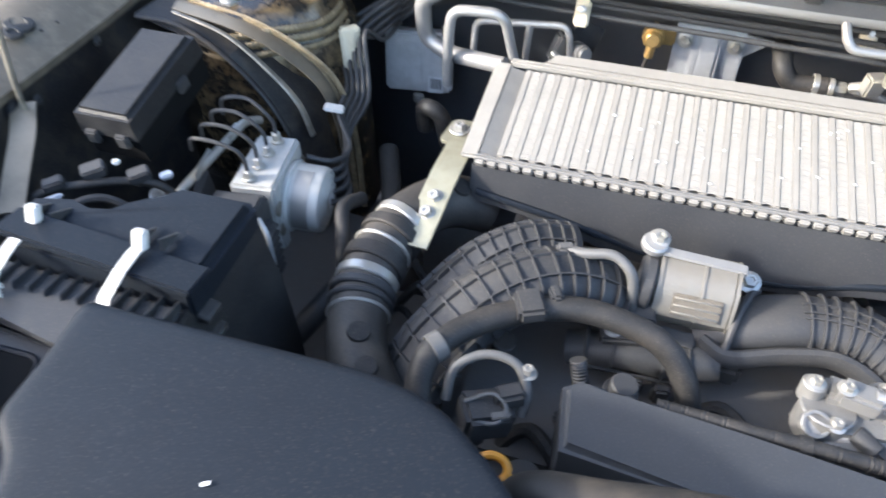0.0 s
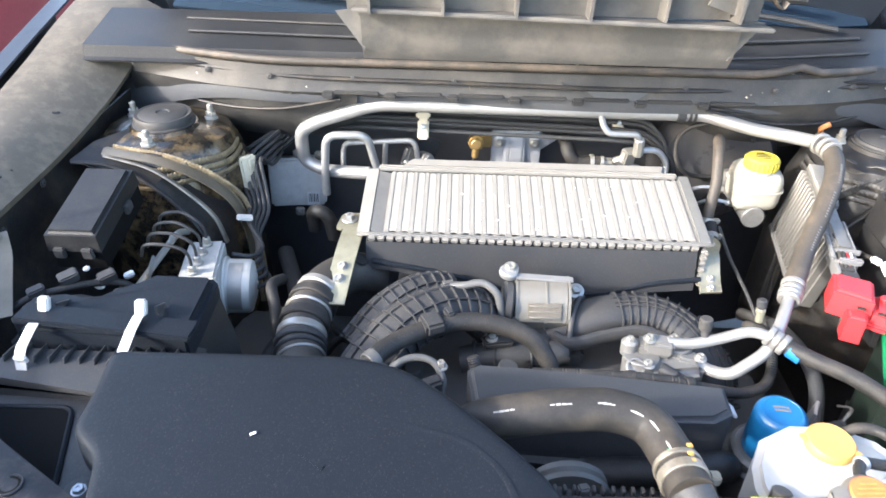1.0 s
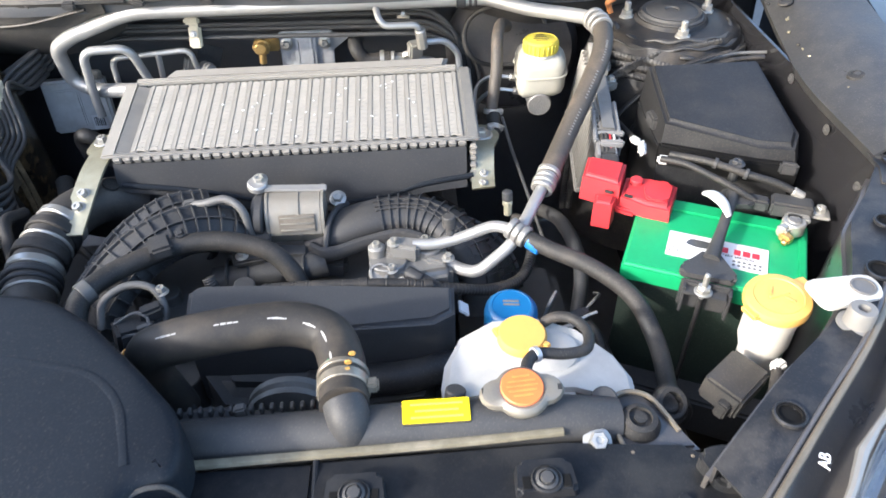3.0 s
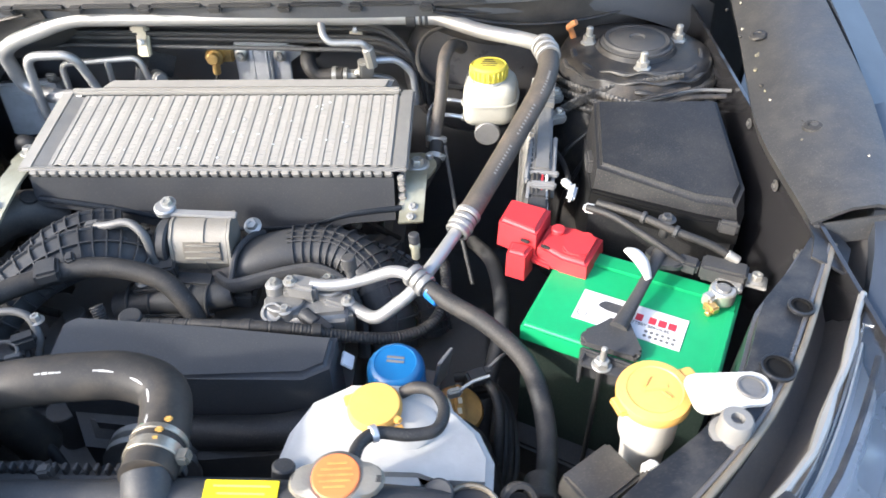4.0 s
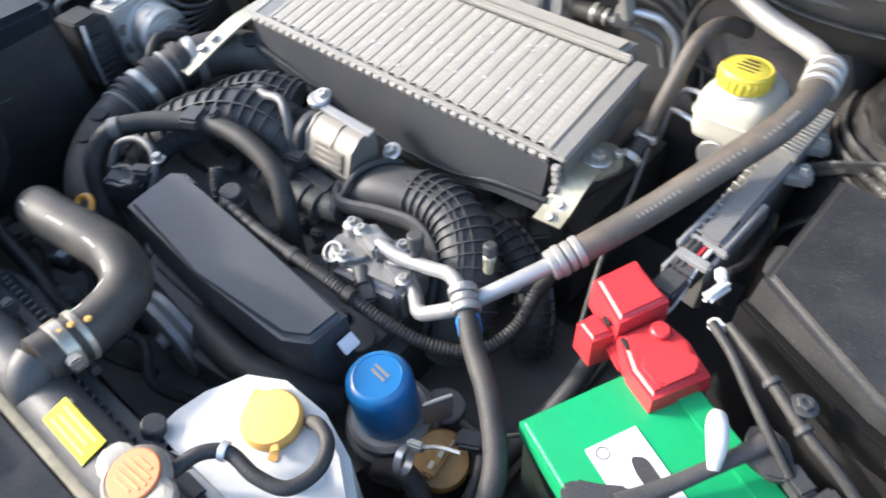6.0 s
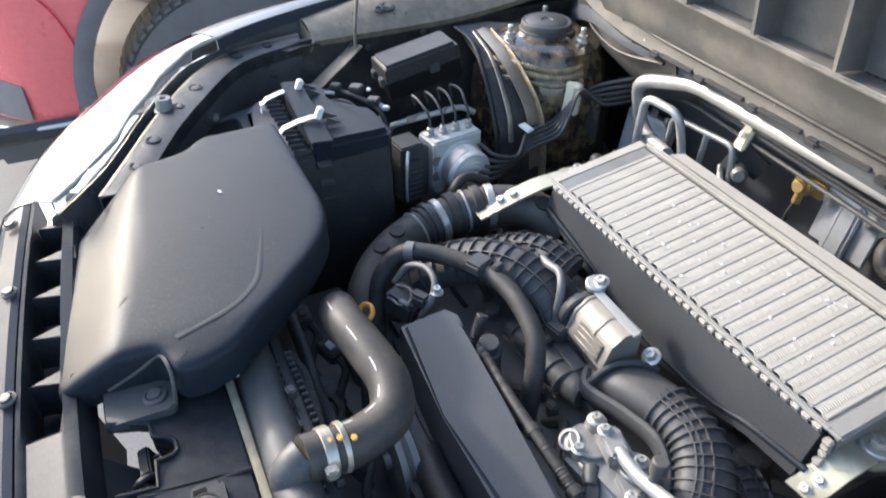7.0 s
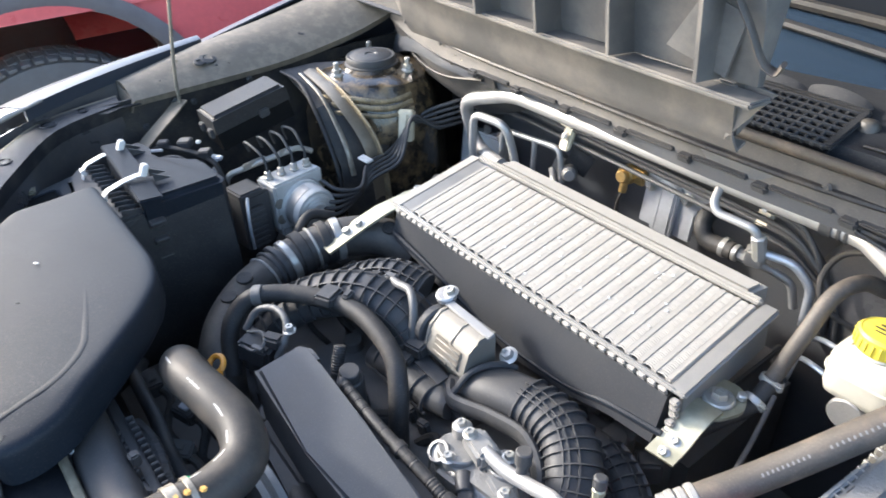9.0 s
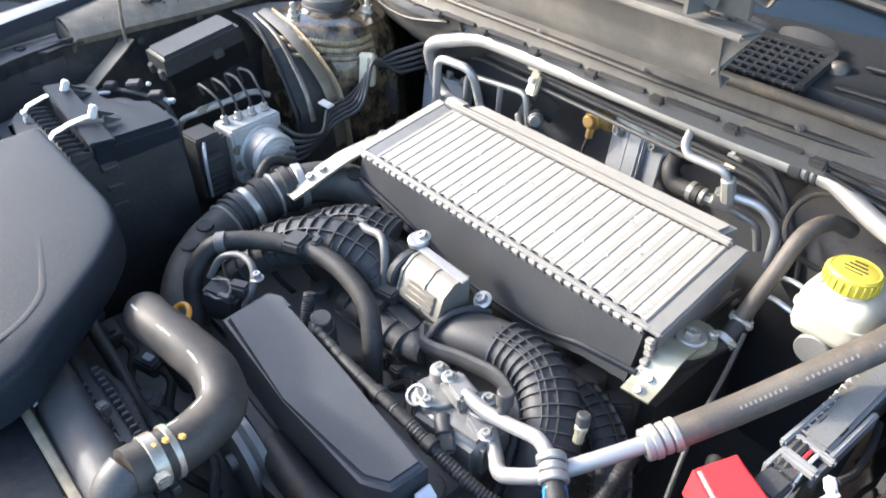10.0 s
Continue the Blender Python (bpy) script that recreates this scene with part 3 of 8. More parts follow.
part("wiper_arm", tube([(-0.02, 0.455, 1.10), (-0.2, 0.49, 1.115), (-0.42, 0.53, 1.128), (-0.6, 0.57, 1.13)], 0.011, seg=8, flat=0.5), PLASTIC, car)
part("wiper_blade", tube([(-0.1, 0.525, 1.135), (-0.4, 0.565, 1.145), (-0.66, 0.62, 1.15)], 0.007, seg=8, flat=1.2), RUBBER, car)
# roof, pillars and doors close the car behind the glass
def shell(cx, sections):
    rows = []
    for y, w, zs, wt, zt in sections:
        half = [(w, zs - 0.10), (w, zs), (wt + 0.25 * (w - wt), zs + 0.80 * (zt - zs)), (wt * 0.92, zt), (wt * 0.5, zt + 0.015), (0, zt + 0.02)]
        rows.append([(cx - a, y, z) for a, z in half] + [(cx + a, y, z) for a, z in half[-2::-1]])
    return sheet(rows, 0.012)


part("roof", shell(0.025, [(1.42, 0.70, 1.52, 0.60, 1.66), (1.7, 0.68, 1.56, 0.60, 1.71), (2.4, 0.66, 1.56, 0.60, 1.72), (3.3, 0.66, 1.52, 0.58, 1.68), (3.9, 0.68, 1.35, 0.58, 1.52), (4.15, 0.72, 1.05, 0.6, 1.15)]), PAINT, car)
for sx in (-1, 1):
    part("pillar", tube([(0.025 + sx * 0.80, 0.62, 1.08), (0.025 + sx * 0.74, 1.0, 1.36), (0.025 + sx * 0.66, 1.45, 1.62)], 0.035, seg=10), PAINT, car)
    part("side_window", sheet([[(0.025 + sx * 0.90, y, 1.06), (0.025 + sx * 0.84, y, 1.25), (0.025 + sx * 0.69, y + 0.02, z)] for y, z in ((0.75, 1.12), (1.1, 1.38), (1.5, 1.56), (2.4, 1.57), (3.3, 1.53), (3.9, 1.36))], 0.005), GLASS, car)
part("tailgate", sheet([[(x, 4.15, 1.15), (x, 4.25, 0.95), (x, 4.3, 0.6), (x, 4.2, 0.3)] for x in (-0.9, -0.4, 0.025, 0.45, 0.95)], 0.01), PAINT, car)

# bonnet, held open, with the air duct for the cooler on its underside
hood = []
for j in range(15):
    v = j / 14
    hood.append([(0.025 + (u / 16 - 0.5) * (1.46 - 0.25 * v ** 3), 0.62 - 0.78 * v, 1.13 + 1.08 * v - 0.06 * (abs(u / 16 - 0.5) * 2) ** 3 + 0.05 * math.sin(math.pi * v)) for u in range(17)])
part("bonnet", sheet(hood, -0.014), PAINT, car, "open bonnet of dark paint")
duct = part("bonnet_air_duct", sheet([[(x, 0.130, 1.142), (x, 0.118, 1.138), (x, 0.106, 1.155), (x, 0.098, 1.195), (x, 0.095, 1.207)] for x in (-0.232, -0.215, 0.03, 0.27, 0.297)], 0.003), DUCT, car, "dusty grey plastic air duct hanging under the bonnet")
part("duct_ledge", box((0.045, 0.080, 1.209), (0.57, 0.036, 0.006), (-6, 1.2, 0), 0.002), DUCT, car)
part("duct_wall", sheet([[(x, 0.098, 1.21), (x, 0.088, 1.27), (x, 0.06, 1.35), (x, 0.02, 1.45), (x, -0.03, 1.56)] for x in (-0.25, -0.1, 0.05, 0.2, 0.315)], 0.003), DUCT, car)
for i in range(6):
    x = -0.215 + i * 0.0985
    part("duct_rib", join(prism([(0.095, 1.209), (0.056, 1.214), (0.045, 1.30), (0.03, 1.40), (0.045, 1.40), (0.085, 1.29)], -0.002, 0.002, 0, m=Matrix(((0, 0, 1, x), (1, 0, 0, 0), (0, 1, 0, 0), (0, 0, 0, 1))))), DUCT, car)
for s, x in ((-1, -0.228), (1, 0.29)):
    part("duct_end", sheet([[(x, 0.118, 1.15), (x + 0.008 * s, 0.10, 1.205), (x + 0.02 * s, 0.092, 1.27), (x + 0.02 * s, 0.03, 1.45)], [(x + s * 0.004, 0.135, 1.165), (x + s * 0.012, 0.125, 1.21), (x + s * 0.022, 0.118, 1.28), (x + s * 0.022, 0.07, 1.46)]], 0.003), DUCT, car)
    part("duct_gusset", prism([(0, 0), (0.04, 0.055), (0.0, 0.06)], -0.0015, 0.0015, 0, m=Matrix(((s, 0, 0, x), (0, 0, 1, 0.104), (0, 1, 0, 1.15), (0, 0, 0, 1)))), DUCT, car)
part("duct_hook", tube([(0.268, 0.062, 1.335), (0.290, 0.066, 1.30), (0.312, 0.070, 1.265), (0.326, 0.076, 1.238), (0.336, 0.080, 1.232), (0.341, 0.080, 1.240)], 0.0065, seg=8, flat=0.35), OLD_RUBBER, car)
part("duct_flap", prism([(0.235, 1.235), (0.262, 1.285), (0.300, 1.27), (0.290, 1.215)], -0.002, 0.002, 0.0005, 1, m=Matrix(((1, 0, 0, 0), (0.25, 0, 1, 0.012), (0, 1, 0, 0), (0, 0, 0, 1)))), DUCT, car)

# inner fenders, strut towers, aprons, rails, outer wings and headlights, one set a side
def side_set(s):
    X = (lambda x: 0.025 + s * x)
    k_ = 0.0 if s < 0 else 1.0
    inner = resample([(X(0.758), -0.172, 0.955), (X(0.757), 0.02, 0.957), (X(0.755 + 0.024 * k_), 0.15, 0.962), (X(0.745 + 0.055 * k_), 0.32, 0.99), (X(0.735 + 0.065 * k_), 0.45, 1.03), (X(0.73 + 0.06 * k_), 0.60, 1.06)], 18)
    mid = resample([(X(0.79), -0.172, 0.968), (X(0.81), 0.02, 0.985), (X(0.81 + 0.012 * k_), 0.15, 0.995), (X(0.805 + 0.030 * k_), 0.32, 1.025), (X(0.80 + 0.035 * k_), 0.45, 1.06), (X(0.79 + 0.035 * k_), 0.60, 1.09)], 18)
    outer = resample([(X(0.835), -0.175, 0.975), (X(0.872), 0.02, 1.0), (X(0.885), 0.15, 1.015), (X(0.892), 0.32, 1.045), (X(0.895), 0.45, 1.075), (X(0.895), 0.60, 1.105)], 18)
    rows = []
    for b, c, d in zip(inner, mid, outer):
        w = 0.004 * math.sin(21 * b.y)
        rows.append([d + Vector((0, 0, -0.02)), d, c.lerp(d, 0.5) + Vector((0, 0, 0.008)), c + Vector((0, 0, 0.004 + w)), b.lerp(c, 0.4) + Vector((0, 0, 0.003)), b, b + Vector((s * 0.004, 0, -0.012))])
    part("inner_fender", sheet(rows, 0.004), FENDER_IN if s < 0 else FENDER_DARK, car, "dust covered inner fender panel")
    for y, r in ((-0.02, 0.012), (0.0, 0.018), (0.21, 0.012)):
        part("panel_plug", lathe([(r, 0), (r * 0.9, 0.003), (r * 0.5, 0.004), (r * 0.4, 0.002), (0, 0.002)], Matrix.Translation((X(0.80 + 1.2 * (r - 0.012)), y, 0.984 + 0.05 * y)) @ pose(0, 0, 0, 0, -s * 18, 0), 18), RUBBER, car)
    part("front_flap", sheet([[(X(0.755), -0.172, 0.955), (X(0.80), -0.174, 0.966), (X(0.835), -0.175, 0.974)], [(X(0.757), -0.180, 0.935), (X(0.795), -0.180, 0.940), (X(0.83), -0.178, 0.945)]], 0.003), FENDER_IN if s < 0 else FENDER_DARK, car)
    part("rail_plate", sheet([[(X(0.752), -0.160, 0.951), (X(0.778), -0.185, 0.948), (X(0.783), -0.205, 0.946)], [(X(0.748), -0.195, 0.953), (X(0.765), -0.210, 0.951), (X(0.772), -0.225, 0.949)], [(X(0.735), -0.225, 0.953), (X(0.748), -0.236, 0.952), (X(0.760), -0.246, 0.950)]], 0.003), RAIL, car, "dark stepped plate between rail and fender")
    # apron: the wall of the bay below
    ap = [[(X(0.764), y, 0.958), (X(0.768), y, 0.93), (X(0.755), y, 0.86), (X(0.75), y, 0.7), (X(0.70), y, 0.45), (X(0.68), y, 0.305)] for y in (-0.36, -0.24, -0.1, 0.05, 0.2, 0.35, 0.58)]
    part("apron", sheet(ap, 0.004), TOWER_DARK if s < 0 else GLOSS, car, "dark painted inner wing apron")
    for y, z in ((-0.16, 0.90), (-0.06, 0.925), (0.06, 0.94), (-0.22, 0.86), (-0.04, 0.83)):
        part("apron_bolt", bolt_mesh((X(0.760), y, z), (-s, 0, 0), 0.005, 0.004), PLASTIC, car)
    # strut tower
    c = (X(0.647), 0.283, 0.0)
    seg = 40
    prof_t = [(0.155, 0.55), (0.150, 0.78), (0.142, 0.86), (0.128, 0.905), (0.118, 0.925), (0.112, 0.937), (0.10, 0.942), (0.062, 0.946), (0.058, 0.952), (0.0, 0.952)]
    bm = lathe(prof_t, Matrix.Translation(c), seg)
    for v in bm.verts:
        a = math.atan2(v.co.y - c[1], v.co.x - c[0])
        f = 1 + 0.035 * math.sin(3 * a + 1) * (0.8 < v.co.z < 0.94)
        v.co.x, v.co.y = c[0] + (v.co.x - c[0]) * f, c[1] + (v.co.y - c[1]) * f
    tower = part("strut_tower", bm, TOWER if s < 0 else TOWER_DARK, car, "dusty black strut tower with golden sun glints in its colour" if s < 0 else "worn black strut tower")
    seam_mat, brace_mat = (SEALANT, BRACE) if s < 0 else (SEALANT_DARK, TOWER_DARK)
    rise = 0.0 if s < 0 else -0.009
    part("strut_cap", lathe([(0.055, 0.950), (0.055, 0.954), (0.051, 0.956), (0.051, 0.966 + rise), (0.049, 0.969 + rise), (0.043, 0.968 + rise), (0.040, 0.970 + rise), (0.012, 0.971 + rise), (0.010, 0.969 + rise), (0, 0.969 + rise)], Matrix.Translation(c), 36), PLASTIC, tower, "black plastic strut cap")
    for a in (-90, 30, 150) if s < 0 else (-92, 18, 166):
        rn = 0.083 if s < 0 else 0.073
        px, py = c[0] + rn * math.cos(radians(a)), c[1] + rn * math.sin(radians(a))
        part("strut_nut", join(lathe([(0.013, 0.943), (0.013, 0.947), (0.0095, 0.949), (0.0095, 0.957)], Matrix.Translation((px, py, 0)), 6), rod((px, py, 0.95), (px, py, 0.971), 0.0055, 12)), ZINC, tower, "zinc plated nut")
    # pinch seam with its sealant, round the tower's front
    for r0, z0, wd in ((0.127, 0.917, 0.008), (0.131, 0.904, 0.008), (0.135, 0.890, 0.006)):
        path = [Vector((c[0] + r0 * math.cos(a), c[1] + r0 * math.sin(a), z0 + 0.004 * math.sin(5 * a))) for a in [math.pi * (0.98 + 1.04 * i / 330) for i in range(331)]]
        part("sealant_seam", sweep(path, lambda u, wd=wd: 0.40 * wd * (0.90 + 0.09 * math.sin(u * 420)), 8, flat=2.2), seam_mat, tower, "rough dusty sealant seam")
    for off in (0.0, 0.012):
        path = resample([(X(0.70), 0.185, 0.946), (X(0.605 - off), 0.178, 0.930), (X(0.545 - off), 0.180, 0.900), (X(0.508 - off), 0.186, 0.862), (X(0.492 - off), 0.192, 0.81), (X(0.486 - off), 0.195, 0.74), (X(0.484 - off), 0.195, 0.62)], 300)
        part("sealant_seam", sweep(path, lambda u: 0.0031 * (0.86 + 0.12 * math.sin(u * 480)), 8, flat=1.8), seam_mat, tower, "rough dusty sealant seam")
    if s < 0:
        # dusty flange strip; bronze colour carries the gold light on its face
        part("tower_flange", sheet([[p + Vector((0, -0.026, -0.004)), p + Vector((0, -0.013, 0.001)), p + Vector((0, -0.002, -0.002))] for p in resample([(X(0.71), 0.184, 0.947), (X(0.605), 0.177, 0.931), (X(0.545), 0.179, 0.901), (X(0.508), 0.185, 0.863), (X(0.492), 0.191, 0.81), (X(0.486), 0.194, 0.74)], 40)], 0.002), LIP, tower, "dusty flange with golden light put into its colour")
    # folded brace from tower to apron; the left bright edge is a painted highlight
    part("brace_rib", tube([(X(0.745), 0.125, 0.945), (X(0.69), 0.135, 0.935), (X(0.62), 0.125, 0.905), (X(0.565), 0.12, 0.85), (X(0.535), 0.12, 0.78), (X(0.53), 0.12, 0.72)], 0.0048, seg=10, flat=0.6), TOWER_DARK, car, "dark folded brace")
    part("brace_rib", tube([(X(0.70), 0.145, 0.948), (X(0.625), 0.145, 0.925), (X(0.57), 0.142, 0.885), (X(0.53), 0.14, 0.84), (X(0.515), 0.14, 0.79)], lambda u: 0.0030 + 0.0030 * u, seg=8, flat=0.6), brace_mat, car, "folded edge with its highlight put in as pale metal" if s < 0 else "")
    if s > 0:
        # pressed ridges round the tower and a thin pipe at its foot
        for r0, z0, a0, a1, t_ in ((0.098, 0.944, 1.02, 1.98, 0.0040), (0.112, 0.936, 1.05, 2.02, 0.0034), (0.122, 0.925, 1.45, 2.10, 0.0042), (0.138, 0.905, 1.40, 2.05, 0.0046)):
            part("pressed_ridge", sweep([Vector((c[0] + r0 * math.cos(a), c[1] + r0 * math.sin(a), z0 + 0.005 * math.sin(3 * a) + 0.002 * math.sin(13 * a + 40 * r0))) for a in [math.pi * (a0 + (a1 - a0) * i / 90) for i in range(91)]], lambda u, t_=t_: t_ * (1 + 0.35 * math.sin(37 * u)), 8, flat=0.7), SEALANT_DARK, tower)
        part("foot_pipe", tube([(0.640, 0.140, 0.925), (0.690, 0.150, 0.930), (0.740, 0.158, 0.936), (0.785, 0.150, 0.940)], 0.0028, seg=8), GREY_TUBE, car)
    else:
        part("brace_sheet", sheet([[(X(0.75), 0.13, 0.943), (X(0.74), 0.2, 0.945), (X(0.70), 0.26, 0.945)], [(X(0.62), 0.13, 0.90), (X(0.60), 0.18, 0.915), (X(0.58), 0.24, 0.92)], [(X(0.545), 0.13, 0.80), (X(0.53), 0.18, 0.82), (X(0.51), 0.25, 0.83)], [(X(0.53), 0.13, 0.6), (X(0.51), 0.2, 0.6), (X(0.50), 0.3, 0.6)]], 0.003), TOWER_DARK, car)
    # headlamp rail with its holes
    if s > 0:
        line_i = [(0.452, -0.556, 0.926), (0.505, -0.508, 0.932), (0.559, -0.461, 0.937), (0.611, -0.421, 0.941), (0.658, -0.363, 0.944), (0.700, -0.278, 0.947), (0.735, -0.239, 0.949), (0.772, -0.19, 0.952)]
        line_o = [(0.472, -0.607, 0.925), (0.482, -0.597, 0.928), (0.547, -0.533, 0.936), (0.629, -0.453, 0.943), (0.672, -0.404, 0.945), (0.705, -0.356, 0.946), (0.737, -0.302, 0.948), (0.765, -0.25, 0.950), (0.790, -0.205, 0.953)]
        line_e = [(0.497, -0.660, 0.905), (0.507, -0.641, 0.912), (0.533, -0.613, 0.918), (0.560, -0.583, 0.922), (0.590, -0.548, 0.928), (0.640, -0.503, 0.934), (0.686, -0.454, 0.938), (0.732, -0.388, 0.943), (0.773, -0.319, 0.948), (0.797, -0.274, 0.952), (0.819, -0.229, 0.957), (0.846, -0.157, 0.966), (0.876, -0.06, 0.98), (0.910, 0.02, 0.99)]
    else:
        line_i = [(-0.35, -0.52, 0.924), (-0.406, -0.488, 0.930), (-0.493, -0.437, 0.940), (-0.58, -0.375, 0.945), (-0.669, -0.309, 0.949), (-0.72, -0.20, 0.952)]
        line_o = [(-0.37, -0.588, 0.924), (-0.444, -0.547, 0.930), (-0.53, -0.498, 0.940), (-0.614, -0.449, 0.944), (-0.69, -0.395, 0.947), (-0.75, -0.32, 0.952), (-0.772, -0.19, 0.956)]
        line_e = [(-0.350, -0.645, 0.945), (-0.388, -0.612, 0.950), (-0.440, -0.572, 0.956), (-0.57, -0.500, 0.970), (-0.70, -0.414, 0.980), (-0.745, -0.341, 0.985), (-0.79, -0.251, 0.988), (-0.83, -0.12, 0.994), (-0.862, 0.02, 1.0)]
    rail_i, rail_o = resample(line_i, 18), resample(line_o, 18)
    if s < 0:
        rail_i = [a.lerp(b, 0.38) for a, b in zip(rail_i, rail_o)]
    rows = [[(a.x, a.y, a.z - 0.022), a, a.lerp(b, 0.5) + Vector((0, 0, 0.003)), b, (b.x, b.y, b.z - 0.03)] for a, b in zip(rail_i, rail_o)]
    rail = part("headlamp_rail", sheet(rows, 0.003), RAIL, car, "dark painted headlamp support rail")
    lip = [a + Vector((0, 0, 0.002)) for a in rail_o]
    part("rail_flange", sweep(lip, 0.0032, 8, flat=0.8), LIP, rail, "dusty bronze rolled lip")
    part("rail_groove", sweep([a.lerp(b, 0.86) + Vector((0, 0, 0.002)) for a, b in zip(rail_i, rail_o)], 0.0022, 8, flat=0.6), BODY, rail)
    for k, r in ((3, 0.0095), (0, 0.0105), (1, 0.0075)) if s > 0 else ((2, 0.006), (4, 0.0075), (7, 0.006), (9, 0.0085), (13, 0.0095), (15, 0.006)):
        p = rail_i[k].lerp(rail_o[k], 0.5)
        if s > 0 and k < 2:
            p = Vector(((0.684, -0.366, 0.9465), (0.727, -0.294, 0.9495))[k])
        # black disc on the uncut rail, for the dark inside of the hole
        part("rail_hole", join(ring(p + Vector((0, 0, 0.004)), (0, 0, 1), r + 0.003, 0.003, 0.004), lathe([(r, 0.0), (0, 0.0005)], Matrix.Translation(p + Vector((0, 0, 0.0035))), 20)), SHADE_BLACK, rail)
        part("hole_rim", ring(p + Vector((0, 0, 0.0045)), (0, 0, 1), r + 0.0045, 0.002, 0.004), RAIL, rail)
    # bump stop of grey rubber
    p = Vector((0.630, -0.428, 0.943)) if s > 0 else Vector((-0.572, -0.470, 0.944))
    single("bump_stop", lathe([(0.018, -0.004), (0.018, 0.0005), (0.0135, 0.002), (0.0130, 0.004), (0.0130, 0.018), (0.0115, 0.0205), (0.0055, 0.0205), (0.0045, 0.014), (0, 0.014)], Matrix.Translation(p), 24), STOP_GREY,
           "pale grey bonnet bump stop screwed into the headlamp rail", "bump stop", "bonnet bump stops")
    # outer wing and headlamp
    e_in = resample(line_e, 26)
    e_out = resample([(X(0.47), -0.745, 0.84), (X(0.62), -0.68, 0.86), (X(0.745), -0.57, 0.88), (X(0.83), -0.45, 0.90), (X(0.885), -0.33, 0.91), (X(0.935), -0.15, 0.925), (X(0.955), 0.02, 0.945)], 26)
    crest = resample([(-0.36, -0.684, 0.942), (-0.477, -0.634, 0.958), (-0.595, -0.565, 0.966), (-0.705, -0.490, 0.972), (-0.782, -0.396, 0.978), (-0.828, -0.296, 0.984), (-0.862, -0.15, 0.992), (-0.885, 0.02, 1.0)], 26) if s < 0 else [a.lerp(b, 0.3) + Vector((0, 0, 0.014)) for a, b in zip(e_in, e_out)]
    rows = []
    for a, c_, b in zip(e_in, crest, e_out):
        rows.append([a + Vector((0, 0, -0.02)), a, a.lerp(c_, 0.5) + Vector((0, 0, 0.003)), c_, c_.lerp(b, 0.45) + Vector((0, 0, 0.012)), b, b + Vector((s * 0.02, -0.012, -0.09)), b + Vector((s * 0.01, 0, -0.25))])
    lamp = part("headlamp", sheet(rows[:15], 0.003), LAMP_GLASS, car, "clear headlamp with pale reflections")
    lamp.visible_shadow = False
    bowl = []
    for i, (a, b) in enumerate(zip(e_in[:15], e_out[:15])):
        w = (0.010 * math.sin(i * 1.15) + 0.006 * math.sin(i * 2.7)) * (1.0 if s < 0 else 0.25)
        bowl.append([a.lerp(b, f) + Vector((0, 0, -dz + w * (f > 0.1) * (f < 0.95))) for f, dz in ((0.06, 0.020), (0.10, 0.034), (0.22, 0.030), (0.27, 0.052), (0.42, 0.060), (0.55, 0.044), (0.60, 0.058), (0.78, 0.048), (0.97, 0.022))])
    part("reflector", sheet(bowl, 0.002), REFLECTOR if s < 0 else SLATE_LENS, lamp, "stepped reflector behind the clear cover")
    part("wing_panel", sheet(rows[14:], 0.004), PAINT, car, "dark painted front wing")
    part("lamp_seal", sweep([a + Vector((-s * 0.004, 0.004 + 0.0025 * math.sin(i * 1.9), 0.004)) for i, a in enumerate(e_in[:16])], lambda u: (0.0036 if s < 0 else 0.0042) + 0.0012 * math.sin(u * 31), 8), CORE if s < 0 else ALU, lamp, "pale sealing bead of the headlamp")
    # thin strip added to suggest a reflection streak along the lens
    for f, mt_, rr in ((0.13, RAIL, 0.0026),):
        part("lamp_streak", sweep([a.lerp(b, f) + Vector((0, 0, 0.012 * min(1.0, 3 * f, 3.2 * (1 - f)) + 0.003)) for a, b in zip(e_in[1:14], e_out[1:14])], rr, 8, flat=0.5), mt_, lamp, "thin dark strip added as a streak on the cover")
    hw = []
    for a, b in zip(rail_o, [e_in[int(i * 25 / 17 * 0.88)] for i in range(18)]):
        hw.append([(a.x, a.y, a.z - 0.035), (0.5 * (a.x + b.x), 0.5 * (a.y + b.y), a.z - 0.055), (b.x, b.y, b.z - 0.02)])
    part("lamp_housing", sheet(hw, 0.003), BODY, car, "black headlamp housing")
    back = resample([(X(0.885), 0.02, 0.99), (X(0.90), 0.2, 1.025), (X(0.905), 0.4, 1.065), (X(0.905), 0.60, 1.105)], 10)
    part("wing_rear", sheet([[p, (p.x + s * 0.045, p.y, p.z - 0.01), (p.x + s * 0.07, p.y, p.z - 0.06), (p.x + s * 0.075, p.y, 0.6), (p.x + s * 0.06, p.y, 0.35)] for p in back], 0.004), PAINT, car)
    part("body_side", sheet([[(X(0.94), y, 1.02), (X(0.955), y, 0.8), (X(0.95), y, 0.5), (X(0.9), y, 0.28)] for y in (0.6, 2.0, 4.2)], 0.01), PAINT, car)
    part("lamp_tab", join(box((X(0.60) + 0.02 * s, -0.505, 0.945), (0.05, 0.03, 0.004), (0, 0, s * 35), 0.0015), bolt_mesh((X(0.60) + 0.02 * s, -0.505, 0.947), (0, 0, 1), 0.005, 0.005)), RAIL, car)
    part("apron_front", sheet([[(a.x, a.y, a.z - 0.018), (a.x - s * 0.0, a.y + 0.01, 0.75), (a.x, a.y + 0.02, 0.45), (a.x, a.y + 0.02, 0.305)] for a in rail_i], 0.004), BODY, car)


side_set(-1)
side_set(1)
